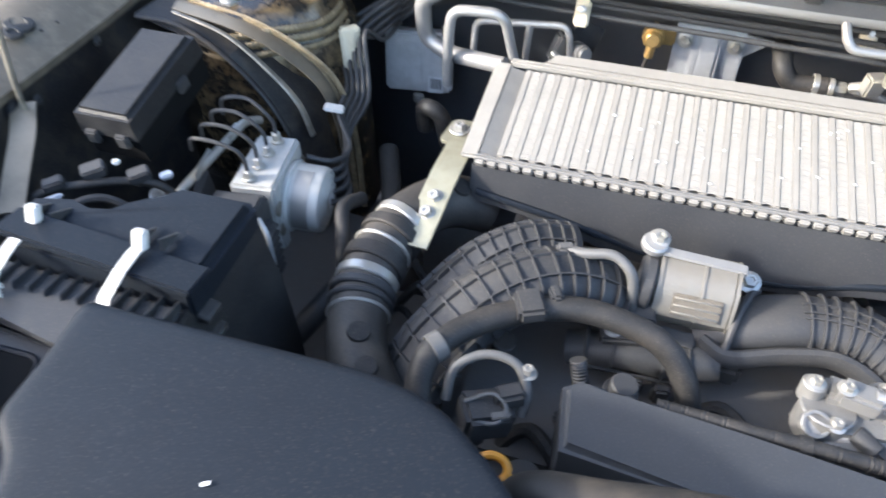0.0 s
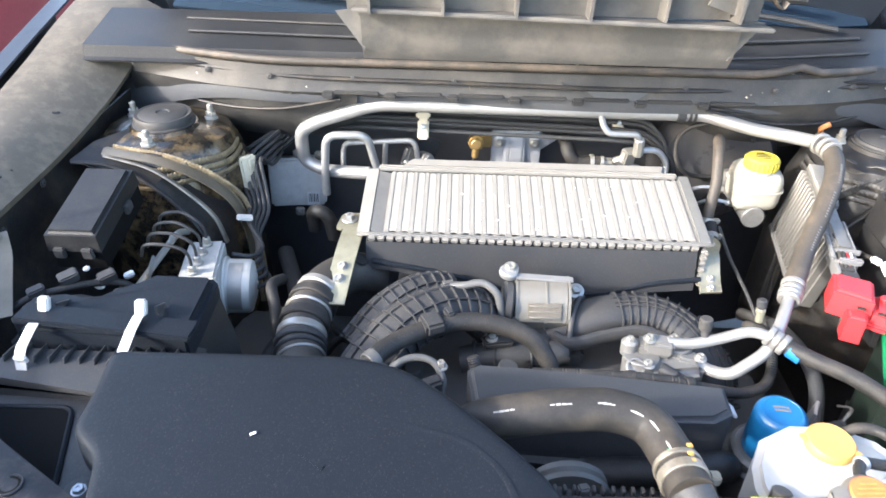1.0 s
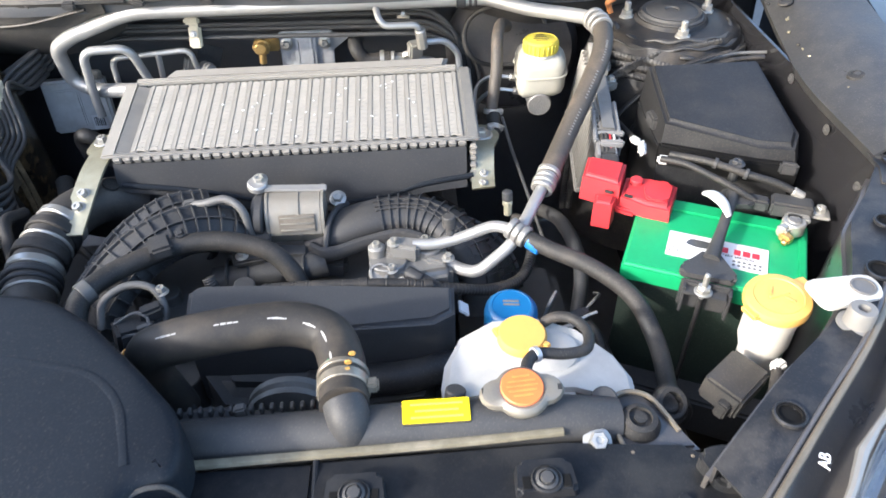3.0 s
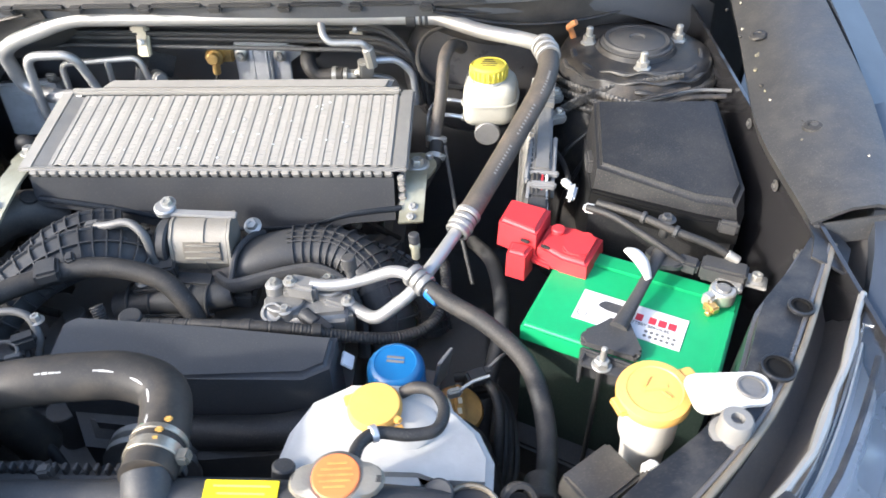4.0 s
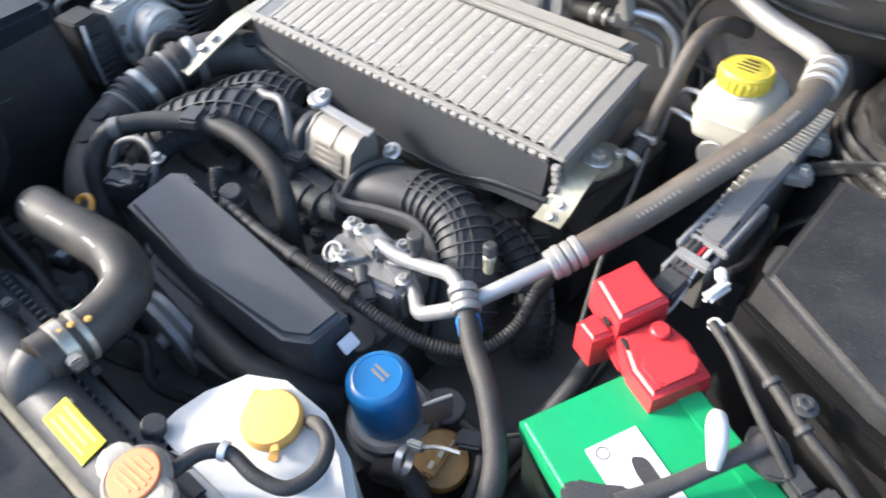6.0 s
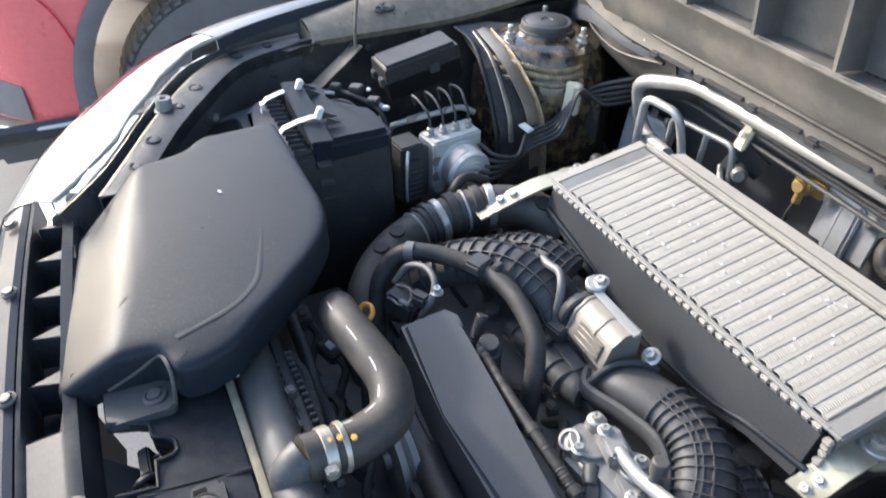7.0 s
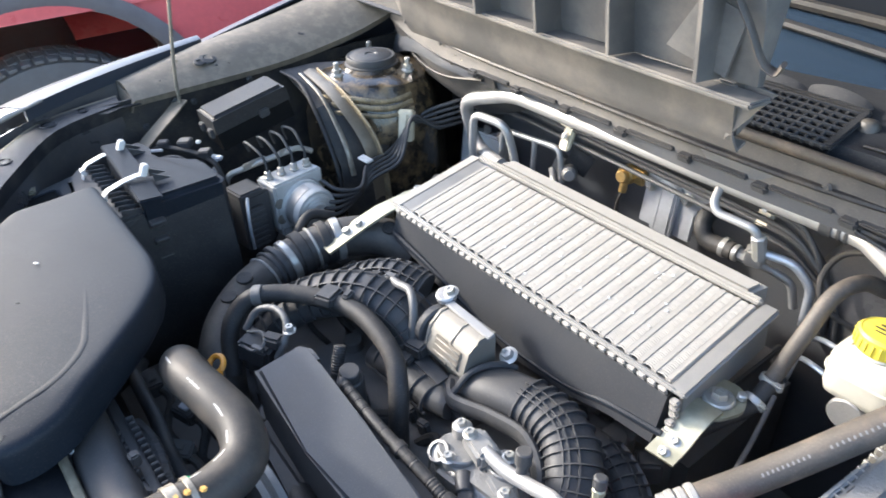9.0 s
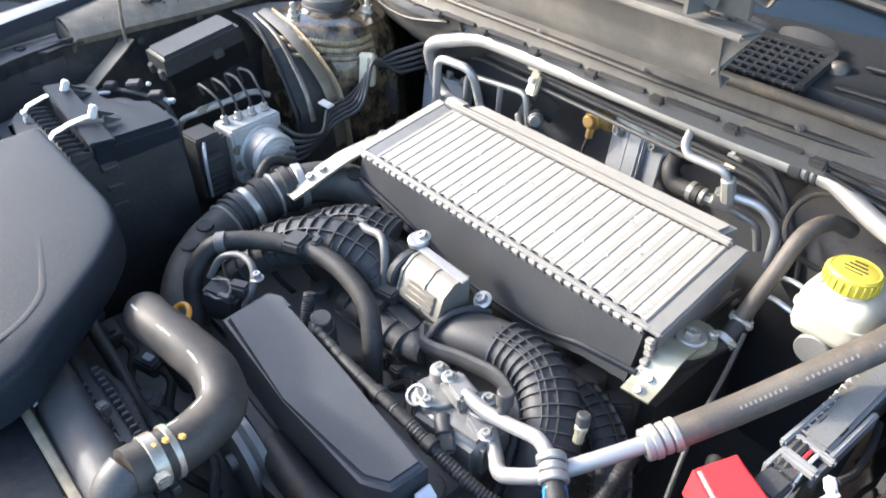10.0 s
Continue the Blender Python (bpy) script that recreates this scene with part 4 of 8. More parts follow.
for k in range(60):
    side = -1 if k < 22 else 1
    y, u = random.uniform(-0.12, 0.42), random.random()
    part("dirt_glint_speck", box((0.025 + side * (0.775 + 0.06 * u), y, 0.972 + 0.02 * u + 0.14 * max(0.0, y - 0.15)), (0.002 + 0.008 * random.random() ** 3, 0.002 + 0.003 * random.random(), 0.003), (0, 0, random.uniform(0, 180)), 0.0006, 1), random.choice((CREAM, FOAM, RUBBER)), car)
# lettering on the lamp housings
for x, y, turn in ((0.5415, -0.568, 62), (-0.470, -0.575, -62)):
    txt = bpy.data.curves.new("lamp_letters", "FONT")
    txt.body, txt.size, txt.extrude = "AB", 0.013, 0.0004
    ob = new("lamp_letters", txt)
    me = bpy.data.meshes.new_from_object(ob)
    bpy.data.objects.remove(ob)
    bm = bmesh.new()
    bm.from_mesh(me)
    bm.transform(pose(x, y, 0.9275, 0, 0, turn))
    part("lamp_letters", bm, INK_WHITE, car)

# front: radiator cover panel, grille top, bumper
panel = [(0.118, -0.499), (0.345, -0.497), (0.45, -0.505), (0.478, -0.525), (0.508, -0.553), (0.480, -0.598), (0.40, -0.603), (0.30, -0.608), (0.20, -0.614), (0.123, -0.62)]
cov = thing("radiator_cover", (0.3, -0.55, 0.86), "dusty black plastic radiator cover panel with clips", "cover panel")
bm = prism(panel, 0.872, 0.884, 0.003)
for v in bm.verts:
    v.co.z += max(0.0, -0.545 - v.co.y) * 0.28
part("panel", bm, PANEL, cov)
left = [(-0.02, -0.498), (0.118, -0.499), (0.120, -0.618), (0.115, -0.618), (0.112, -0.583), (0.081, -0.581), (0.077, -0.567), (0.071, -0.561), (0.059, -0.561), (0.053, -0.566), (0.049, -0.580), (0.031, -0.582), (0.027, -0.595), (0.025, -0.62), (-0.02, -0.62)]
bm = prism(left, 0.868, 0.880, 0.003)
for v in bm.verts:
    v.co.z += max(0.0, -0.545 - v.co.y) * 0.28
part("latch_panel", bm, PANEL, cov)
part("opening_rim", sweep([(x, y, 0.882 + max(0.0, -0.545 - y) * 0.28) for x, y in left[3:-1]], 0.0024, 8), PANEL, cov)
part("panel_apron", prism([(0.13, -0.598), (0.455, -0.590), (0.462, -0.632), (0.13, -0.645)], 0.878, 0.8965, 0.002), PANEL, cov)
part("panel_joint", tube([(0.121, -0.500, 0.885), (0.1225, -0.55, 0.887), (0.1235, -0.60, 0.901)], 0.0028, seg=8), PANEL, cov)
part("dull_stain", prism(rounded([(0.428, -0.560), (0.436, -0.562), (0.438, -0.575), (0.434, -0.586), (0.426, -0.584), (0.425, -0.57)], 0.004), 0.8875, 0.8955, 0.0003, 1), PANEL, cov)
for x, y in ((0.158, -0.5405), (0.319, -0.5385)):
    bm = prism(rounded([(x - 0.029, y - 0.018), (x + 0.029, y - 0.018), (x + 0.026, y + 0.016), (x - 0.026, y + 0.016)], 0.006), 0.878, 0.9035, 0.005, 3, taper=0.12)
    pad = part("raised_pad", bm, PANEL, cov)
    part("pad_seat", lathe([(0.0135, 0), (0.0135, 0.0022), (0.012, 0.0030), (0.0115, 0.0018), (0, 0.0016)], Matrix.Translation((x, y - 0.006, 0.9028)), 24), GRILLE, pad)
    for sx in (-1, 1):
        # slot drawn as a thin black tab, its inner shade as colour
        part("pad_slot", box((x + 0.017 * sx, y - 0.008, 0.9035), (0.007, 0.012, 0.0014), bevel=0.0004, seg=1), SHADE_BLACK, pad)
def push_clip(x, y, z, parent, r=0.011):
    part("push_clip", lathe([(r, 0), (r, 0.002), (r * 0.75, 0.0035), (r * 0.7, 0.002), (r * 0.62, 0.002), (r * 0.55, 0.0055), (0, 0.006)], pose(x, y, z, 8), 20), PLASTIC, parent)


push_clip(0.158, -0.5465, 0.9040, cov, 0.0095)
push_clip(0.319, -0.5445, 0.9040, cov, 0.0095)
part("corner_tab", prism(rounded([(0.452, -0.528), (0.470, -0.522), (0.492, -0.524), (0.508, -0.546), (0.496, -0.566), (0.462, -0.560)], 0.008), 0.884, 0.9035, 0.004), PANEL, cov)
push_clip(0.4845, -0.5455, 0.9035, cov, 0.0125)
part("panel_fold", sheet([[(0.505, -0.552, 0.905), (0.500, -0.575, 0.905), (0.490, -0.597, 0.905)], [(0.497, -0.553, 0.888), (0.491, -0.575, 0.892), (0.482, -0.597, 0.898)]], 0.003), PANEL, cov)
part("fold_gusset", prism([(0.452, -0.592), (0.486, -0.596), (0.470, -0.575)], 0.893, 0.9035, 0.001, 1), PANEL, cov)
push_clip(0.160, -0.600, 0.900, cov, 0.006)
for k in range(46):
    x, y = random.uniform(0.13, 0.47), random.uniform(-0.60, -0.51)
    part("dirt_glint_speck", lathe([(0.0011 + 0.0016 * random.random() ** 2, 0), (0, 0.0006)], Matrix.Translation((x, y, 0.8845 + max(0.0, -0.545 - y) * 0.28)), 7), FENDER_IN, cov)
single("seal_strip", sweep(smooth_path([(-0.02, -0.497, 0.885), (0.12, -0.494, 0.886), (0.25, -0.492, 0.888), (0.345, -0.488, 0.889)], 6), 0.0048, 8, flat=0.8), FOAM, "weathered olive foam strip along the radiator cover edge", "seal strip")
# latch pocket
latch = thing("bonnet_latch", (0.075, -0.585, 0.80), "bonnet latch and spring, coloured dark for the shaded pocket", "latch")
part("pocket", sheet([[(x, -0.56, 0.868), (x, -0.565, 0.82), (x, -0.60, 0.81), (x, -0.64, 0.86)] for x in (0.02, 0.05, 0.09, 0.125)], 0.003), SHADOW_VOID, latch)
# plate, spring and hook take dark colours for the pocket's shade
part("latch_plate", join(box((0.055, -0.59, 0.855), (0.035, 0.012, 0.03), (20, 0, 0), 0.002), box((0.10, -0.592, 0.855), (0.03, 0.012, 0.03), (20, 0, 0), 0.002)), GRILLE, latch)
part("spring", sweep([(0.045 + 0.0015 * k, -0.58 + 0.006 * math.sin(k * 1.3), 0.862 + 0.006 * math.cos(k * 1.3)) for k in range(40)], 0.0016, 6), RAIL, latch)
part("catch_hook", tube([(0.075, -0.575, 0.84), (0.077, -0.585, 0.868), (0.082, -0.60, 0.872), (0.084, -0.612, 0.855)], 0.004, seg=8), RAIL, latch)
# grille top flange and bumper
fr, skin = [], []
for i in range(31):
    x = -0.43 + 0.91 * i / 30
    d = abs(x - 0.025) / 0.455
    y0 = -0.622 - 0.02 * (1 - d * d)
    dip = 0.055 * min(1.0, max(0.0, (0.01 - x) / 0.03))
    fr.append([(x, y0 + 0.012, 0.875), (x, y0, 0.908), (x, y0 - 0.012, 0.912), (x, y0 - 0.016, 0.911 - dip), (x, y0 - 0.046, 0.908 - dip), (x, y0 - 0.050, 0.912), (x, y0 - 0.054, 0.913), (x, y0 - 0.056, 0.900)])
    skin.append([(x, y0 - 0.0575, 0.895), (x, y0 - 0.0575, 0.909), (x, y0 - 0.065, 0.912), (x, y0 - 0.085, 0.905), (x, y0 - 0.105, 0.87), (x, y0 - 0.115, 0.80), (x, y0 - 0.12, 0.6), (x, y0 - 0.07, 0.35)])
grille = thing("front_bumper", (0.025, -0.7, 0.35), "black grille top and bumper", "bumper")
part("grille_top", sheet(fr, 0.004), PANEL, grille)
part("bumper_skin", sheet(skin, 0.004), BUMPER, grille, "glossy grey painted bumper edge")
for x in (-0.36, -0.285, -0.21, -0.135, -0.06):
    yy = -0.637 - 0.02 * (1 - ((x - 0.025) / 0.455) ** 2)
    part("gusset", prism([(x - 0.016, yy + 0.018), (x + 0.016, yy + 0.018), (x + 0.004, yy - 0.030)], 0.86, 0.906, 0.001, 1), GRILLE, grille)
for x in (-0.366, -0.216, -0.037):
    push_clip(x, -0.703, 0.914, grille, 0.010)
for x, y in ((0.124, -0.648), (0.2985, -0.638), (0.442, -0.622)):
    push_clip(x, y, 0.917, grille, 0.012)
part("grille_tab", prism(rounded([(0.412, -0.600), (0.470, -0.598), (0.474, -0.640), (0.424, -0.650)], 0.005), 0.906, 0.917, 0.002), GLOSS, grille)
corner = []
for a_, b_ in zip(resample([(0.466, -0.598, 0.900), (0.486, -0.600, 0.902), (0.500, -0.620, 0.902), (0.506, -0.652, 0.900), (0.506, -0.70, 0.895)], 12), resample([(0.474, -0.640, 0.902), (0.478, -0.642, 0.903), (0.478, -0.654, 0.903), (0.476, -0.675, 0.900), (0.474, -0.72, 0.895)], 12)):
    corner.append([a_ + Vector((0, 0, -0.02)), a_, a_.lerp(b_, 0.2) + Vector((0, 0, 0.007)), a_.lerp(b_, 0.5) + Vector((0, 0, 0.010)), a_.lerp(b_, 0.8) + Vector((0, 0, 0.006)), b_, b_ + Vector((0, 0, -0.02))])
part("bumper_corner", sheet(corner, 0.003), GLOSS, grille, "gloss black curved bumper corner")
part("corner_ear", join(prism(rounded([(0.474, -0.590), (0.500, -0.590), (0.512, -0.618), (0.500, -0.640), (0.484, -0.625)], 0.010), 0.896, 0.909, 0.003), lathe([(0.007, 0), (0.0065, 0.002), (0.004, 0.002), (0, 0.001)], Matrix.Translation((0.489, -0.602, 0.9085)), 18)), GLOSS, grille)
push_clip(0.520, -0.652, 0.908, grille, 0.013)
part("lamp_foot", prism(rounded([(0.500, -0.640), (0.535, -0.636), (0.555, -0.665), (0.520, -0.680), (0.500, -0.668)], 0.006), 0.890, 0.9075, 0.003), PANEL, grille)
# lower closing: undertray and side fill so that the bay has a floor
part("undertray", box((0.025, 0.0, 0.30), (1.36, 1.1, 0.02)), SHADOW_VOID, car)
part("crossmember", tube([(-0.62, -0.15, 0.42), (-0.3, -0.05, 0.40), (0.35, -0.05, 0.40), (0.66, -0.15, 0.42)], 0.05, seg=10), SHADOW_VOID, car)

# bonnet prop, clipped to the apron
prop = thing("bonnet_prop", (-0.73, -0.095, 0.92), "thin grey steel bonnet prop rod in its pivot", "prop rod")
part("rod", tube([(-0.722, -0.092, 0.932), (-0.716, -0.09, 0.99), (-0.702, -0.078, 1.10), (-0.655, -0.04, 1.40), (-0.61, 0.0, 1.70)], 0.0034, seg=10), BRACE, prop)
part("pivot", join(lathe([(0.012, 0), (0.012, 0.006), (0.006, 0.008), (0, 0.008)], along((-0.737, -0.092, 0.932), (-0.6, -0.092, 0.932)), 18), box((-0.735, -0.092, 0.925), (0.008, 0.018, 0.024), bevel=0.002)), RAIL, prop)
for sx in (-0.80, 0.85):
    for sy in (0.30, 2.95):
        part("road_wheel", lathe([(0.0, -0.10), (0.22, -0.11), (0.30, -0.115), (0.345, -0.10), (0.352, 0.0), (0.345, 0.10), (0.30, 0.115), (0.22, 0.10), (0, 0.08)], along((sx, sy, 0.352), (sx + 1, sy, 0.352)), 40), TYRE, car)

# ---- intercooler ----
IC = Matrix.Translation((0.037, 0.158, 0.875)) @ pose(0, 0, 0, 9.6)
ic = thing("intercooler", (0.033, 0.158, 0.80), "silver top mounted intercooler with fine fins", "intercooler")
W, D = 0.532, 0.168
part("core_block", join(box((0.004, 0, -0.029), (W - 0.01, D - 0.004, 0.040), bevel=0.001)), FIN, ic).data.transform(Matrix.Identity(4))
bpy.data.objects["core_block"].matrix_local = Matrix.Translation(-ORIGIN[ic.name]) @ IC @ Matrix.Translation(ORIGIN[ic.name])
NB = 25
X0, X1 = -0.239, 0.260
pitch = (X1 - X0) / NB


def ic_part(name, bm, mat, label="", parent=None):
    bm.transform(IC)
    return part(name, bm, mat, parent or ic, label)


for i in range(NB + 1):
    x = X0 + i * pitch
    ic_part("tube_bar", box((x, 0, -0.0044), (0.0092, D - 0.004, 0.0098), bevel=0.0016, seg=2), CORE)
for i in range(NB):
    x = X0 + (i + 0.5) * pitch
    bm = bmesh.new()
    n = 50
    prev = None
    for j in range(2 * n + 1):
        y = -D / 2 + 0.004 + (D - 0.008) * j / (2 * n)
        z = (0.0006 + 0.0003 * math.sin(j * 2.1 + i)) if j % 2 else -0.0006
        cur = (bm.verts.new((x - 0.0060, y, z - 0.0006)), bm.verts.new((x, y + 0.0012, z)), bm.verts.new((x + 0.0060, y, z - 0.0006)))
        if prev:
            bm.faces.new((prev[0], prev[1], cur[1], cur[0]))
            bm.faces.new((prev[1], prev[2], cur[2], cur[1]))
        prev = cur
    ic_part("fin_strip", bm, FIN)
ic_part("front_rim", box((0.002, -D / 2 - 0.003, -0.0022), (W + 0.014, 0.008, 0.0085), bevel=0.003), ALU)
for i in range(36):
    x = -0.262 + i * 0.01495
    ic_part("crimp_tooth", box((x, -D / 2 - 0.0085, -0.0068), (0.0126, 0.005, 0.0115), (18, 0, 0), 0.0018, 2), CORE)
ic_part("rear_rim", box((0, D / 2 + 0.005, 0.002), (W + 0.002, 0.010, 0.011), bevel=0.003), CORE)
ic_part("rear_header", prism([(-W / 2 + 0.035, 0.0), (W / 2 - 0.02, 0.0), (W / 2 - 0.012, 0.03), (-W / 2 + 0.055, 0.03)], -0.03, 0.0, 0.006, m=pose(0, D / 2 + 0.008, 0.004)), CORE)
ic_part("end_plate", box((-0.2755, 0, -0.0030), (0.024, D + 0.012, 0.008), (0, -4, 0), 0.003), CORE)
ic_part("end_slope", box((-0.2535, 0, -0.0048), (0.026, D - 0.004, 0.006), (0, 12, 0), 0.001), ALU)
ic_part("end_plate", box((0.2785, 0.002, -0.0028), (0.022, D + 0.016, 0.009), bevel=0.003), ALU)
ic_part("end_slope", box((0.2655, 0, -0.0056), (0.010, D - 0.004, 0.006), (0, -16, 0), 0.001), FIN)
for s in (-1, 1):
    ic_part("side_plate", box((s * (W / 2 + 0.002 + 0.012 * (s > 0)), 0.0, -0.032), (0.005, D, 0.06), bevel=0.001), ALU)
for k in range(6):
    z = -0.014 - 0.0105 * k
    ic_part("side_tooth", box((0.279, -D / 2 - 0.009 - 0.028 * min(1.0, max(0.0, (-0.034 - z) / 0.05)), z), (0.011, 0.010, 0.0082), bevel=0.002, seg=2), CORE)
for k in range(40):
    x, y = random.gauss(0.10, 0.13), random.uniform(-D / 2 + 0.012, D / 2 - 0.01)
    if abs(x) < W / 2 - 0.02:
        ic_part("stone_mark", box((x, y, 0.0012), (0.002 + 0.004 * random.random() ** 2, 0.002 + 0.002 * random.random(), 0.0006), (0, 0, random.uniform(0, 180)), 0.0003, 1), LABEL_W)
# plastic outlet tank below, with its deeper middle at the throttle
outline = [(-0.272, 0.0), (0.268, 0.0), (0.268, -0.060), (0.20, -0.068), (0.13, -0.092), (0.02, -0.10), (-0.06, -0.088), (-0.14, -0.062), (-0.20, -0.048), (-0.272, -0.04)]
bm = prism(outline, -0.012, 0.17, 0.008, 3, m=Matrix(((1, 0, 0, 0.0), (0, 0, 1, -D / 2 + 0.004), (0, 1, 0, -0.014), (0, 0, 0, 1))))
bmesh.ops.bevel(bm, geom=[e for e in bm.edges if e.calc_length() > 0.15 and abs(e.verts[0].co.y - e.verts[1].co.y) > 0.1], offset=0.01, segments=2, affect="EDGES")
for v in bm.verts:
    if v.co.y < -D / 2 + 0.012 and v.co.z < -0.02:
        v.co.y -= 0.028 * min(1.0, (-0.02 - v.co.z) / 0.05)
ic_part("outlet_tank", bm, TANK, "black plastic outlet tank under the core")
ic_part("tank_seam", tube([(-0.262, -D / 2 - 0.026, -0.040), (-0.14, -D / 2 - 0.031, -0.060), (-0.05, -D / 2 - 0.034, -0.084), (0.03, -D / 2 - 0.035, -0.094), (0.13, -D / 2 - 0.034, -0.088), (0.2, -D / 2 - 0.032, -0.066), (0.278, -D / 2 - 0.028, -0.056)], 0.0045, seg=8), COVER)

# mounting brackets
def plate_strip(pts, width, thick, axis=(1, 0, 0)):
    ax = Vector(axis).normalized() * width / 2
    path = fillet_path(pts, 0.012)
    bm = sheet([[p - ax, p + ax] for p in path], thick)
    return bm


bl = thing("intercooler_bracket", (-0.26, 0.0, 0.79), "olive plated bracket with two bolts holding the intercooler", "bracket", "intercooler brackets")
part("strap", plate_strip([(-0.258, 0.105, 0.847), (-0.262, 0.06, 0.842), (-0.266, 0.02, 0.829), (-0.269, -0.012, 0.817), (-0.273, -0.048, 0.803)], 0.036, 0.004, (1, -0.08, 0.05)), OLIVE, bl)
part("foot_plate", prism(rounded([(-0.292, 0.112), (-0.245, 0.112), (-0.245, 0.165), (-0.286, 0.165)], 0.010), 0.838, 0.8425, 0.001), OLIVE, bl)
for p in ((-0.269, -0.006, 0.821), (-0.266, 0.016, 0.829)):
    part("bolt", bolt_mesh(p, (-0.1, -0.4, 0.9), 0.0075, 0.010), ZINC, bl)
part("upper_bolt", join(bolt_mesh((-0.271, 0.14, 0.8425), (0, 0, 1), 0.0085, 0.012), ring((-0.271, 0.14, 0.8445), (0, 0, 1), 0.014, 0.005, 0.003)), ZINC, bl)
br = thing("intercooler_bracket", (0.335, 0.12, 0.78), "pale plated bracket with a slotted tab and large bolt", "bracket", "intercooler brackets")
part("plate", prism(rounded([(0.308, 0.090), (0.352, 0.098), (0.366, 0.135), (0.350, 0.168), (0.312, 0.165)], 0.012), 0.821, 0.826, 0.0015), OLIVE, br)
part("strap", plate_strip([(0.334, 0.112, 0.826), (0.333, 0.092, 0.824), (0.331, 0.076, 0.812), (0.330, 0.058, 0.796), (0.329, 0.036, 0.788)], 0.036, 0.004, (1, 0.1, 0)), OLIVE, br)
part("bolt", join(bolt_mesh((0.335, 0.130, 0.826), (0, 0, 1), 0.010, 0.013, 1.9), ring((0.335, 0.130, 0.829), (0, 0, 1), 0.018, 0.006, 0.004), rod((0.352, 0.150, 0.826), (0.352, 0.150, 0.835), 0.006, 8)), ZINC, br)
for p in ((0.331, 0.060, 0.801), (0.329, 0.043, 0.793)):
    part("slot_stud", bolt_mesh(p, (0, -0.5, 0.85), 0.0055, 0.006), ZINC, br)

# ---- air conditioning pipe across the firewall ----
ac = thing("air_conditioning_pipe", (0.0, 0.33, 0.83), "bright aluminium air conditioning pipe with rubber hose end", "pipe")
part("main_pipe", pipe([(-0.255, 0.318, 0.842), (-0.35, 0.352, 0.828), (-0.394, 0.366, 0.842), (-0.390, 0.345, 0.915), (-0.355, 0.338, 0.938), (-0.243, 0.333, 0.978), (0.345, 0.338, 0.974)], 0.0128, 0.035, 18), ALU_TUBE, ac)
part("pipe_union", join(ring((0.318, 0.338, 0.974), (1, 0, 0), 0.0152, 0.004, 0.016), ring((0.334, 0.338, 0.974), (1, 0, 0), 0.0145, 0.003, 0.005), ring((0.343, 0.338, 0.974), (1, 0, 0), 0.0150, 0.003, 0.005)), PLASTIC, ac, "black pipe union clip")
part("branch_pipe", pipe([(0.34, 0.337, 0.974), (0.365, 0.333, 0.974), (0.432, 0.291, 0.969), (0.498, 0.262, 0.968), (0.520, 0.228, 0.975)], 0.0115, 0.02, 16), ALU_TUBE, ac)
part("crimp", join(ring((0.522, 0.215, 0.978), (0.1, -0.9, 0.1), 0.0185, 0.006, 0.010), ring((0.525, 0.198, 0.979), (0.1, -0.9, 0.0), 0.0185, 0.006, 0.008), ring((0.5265, 0.185, 0.978), (0.1, -0.9, -0.1), 0.0180, 0.005, 0.006)), ALU, ac)
hose_pts = [(0.5235, 0.206, 0.978), (0.527, 0.175, 0.974), (0.518, 0.138, 0.958), (0.484, 0.078, 0.924), (0.447, 0.022, 0.886), (0.410, -0.044, 0.859)]
part("hose", tube(hose_pts, 0.0150, 10, 18), OLD_RUBBER, ac, "smooth dusty rubber hose with pale print")
# print along the hose as small bars
hp = smooth_path(hose_pts, 30)
for i in range(50, 130, 2):
    a, b = hp[i], hp[i + 1]
    if i % 26 < 20:
        t = (b - a).normalized()
        nn = (Vector((0.15, -0.75, 0.65)) - t * t.dot(Vector((0.15, -0.75, 0.65)))).normalized()
        bm = box((0, 0, 0), (0.0020, 0.0034, 0.0004), bevel=0)
        bm.transform(Matrix.Translation(a + nn * 0.0152) @ Matrix((t.to_tuple(), nn.cross(t).to_tuple(), nn.to_tuple())).transposed().to_4x4())
        part("print_bar", bm, INK_GREY, ac)
d = Vector((-0.035, -0.065, -0.02)).normalized()
c0 = Vector((0.408, -0.047, 0.858))
part("crimp", join(*[ring(c0 + d * k, d, 0.0172 - 0.001 * (j % 2), 0.006, 0.009) for j, k in enumerate((-0.012, -0.002, 0.008, 0.016))]), ALU, ac)
part("lower_pipe", pipe([tuple(c0), (0.372, -0.112, 0.842), (0.345, -0.150, 0.826), (0.300, -0.158, 0.788), (0.275, -0.135, 0.778), (0.245, -0.120, 0.792)], 0.0086, 0.018, 14), ALU_TUBE, ac)
part("upper_pipe", pipe([(0.352, -0.142, 0.845), (0.325, -0.128, 0.846), (0.285, -0.125, 0.826), (0.250, -0.128, 0.818), (0.215, -0.126, 0.818)], 0.0078, 0.015, 14), ALU_TUBE, ac)
part("service_port", join(rod((0.348, -0.098, 0.838), (0.347, -0.094, 0.862), 0.0055), rod((0.347, -0.095, 0.852), (0.347, -0.094, 0.860), 0.0070, 8)), OLIVE, ac)
part("port_cap", rod((0.347, -0.094, 0.860), (0.346, -0.092, 0.874), 0.0072, 10), PLASTIC, ac, "black port cap")
part("service_port", join(rod((0.268, -0.124, 0.822), (0.266, -0.118, 0.838), 0.006), rod((0.266, -0.118, 0.838), (0.265, -0.116, 0.856), 0.0095, 10)), PLASTIC, ac, "black port cap")
d2 = Vector((0.04, -0.035, -0.012)).normalized()
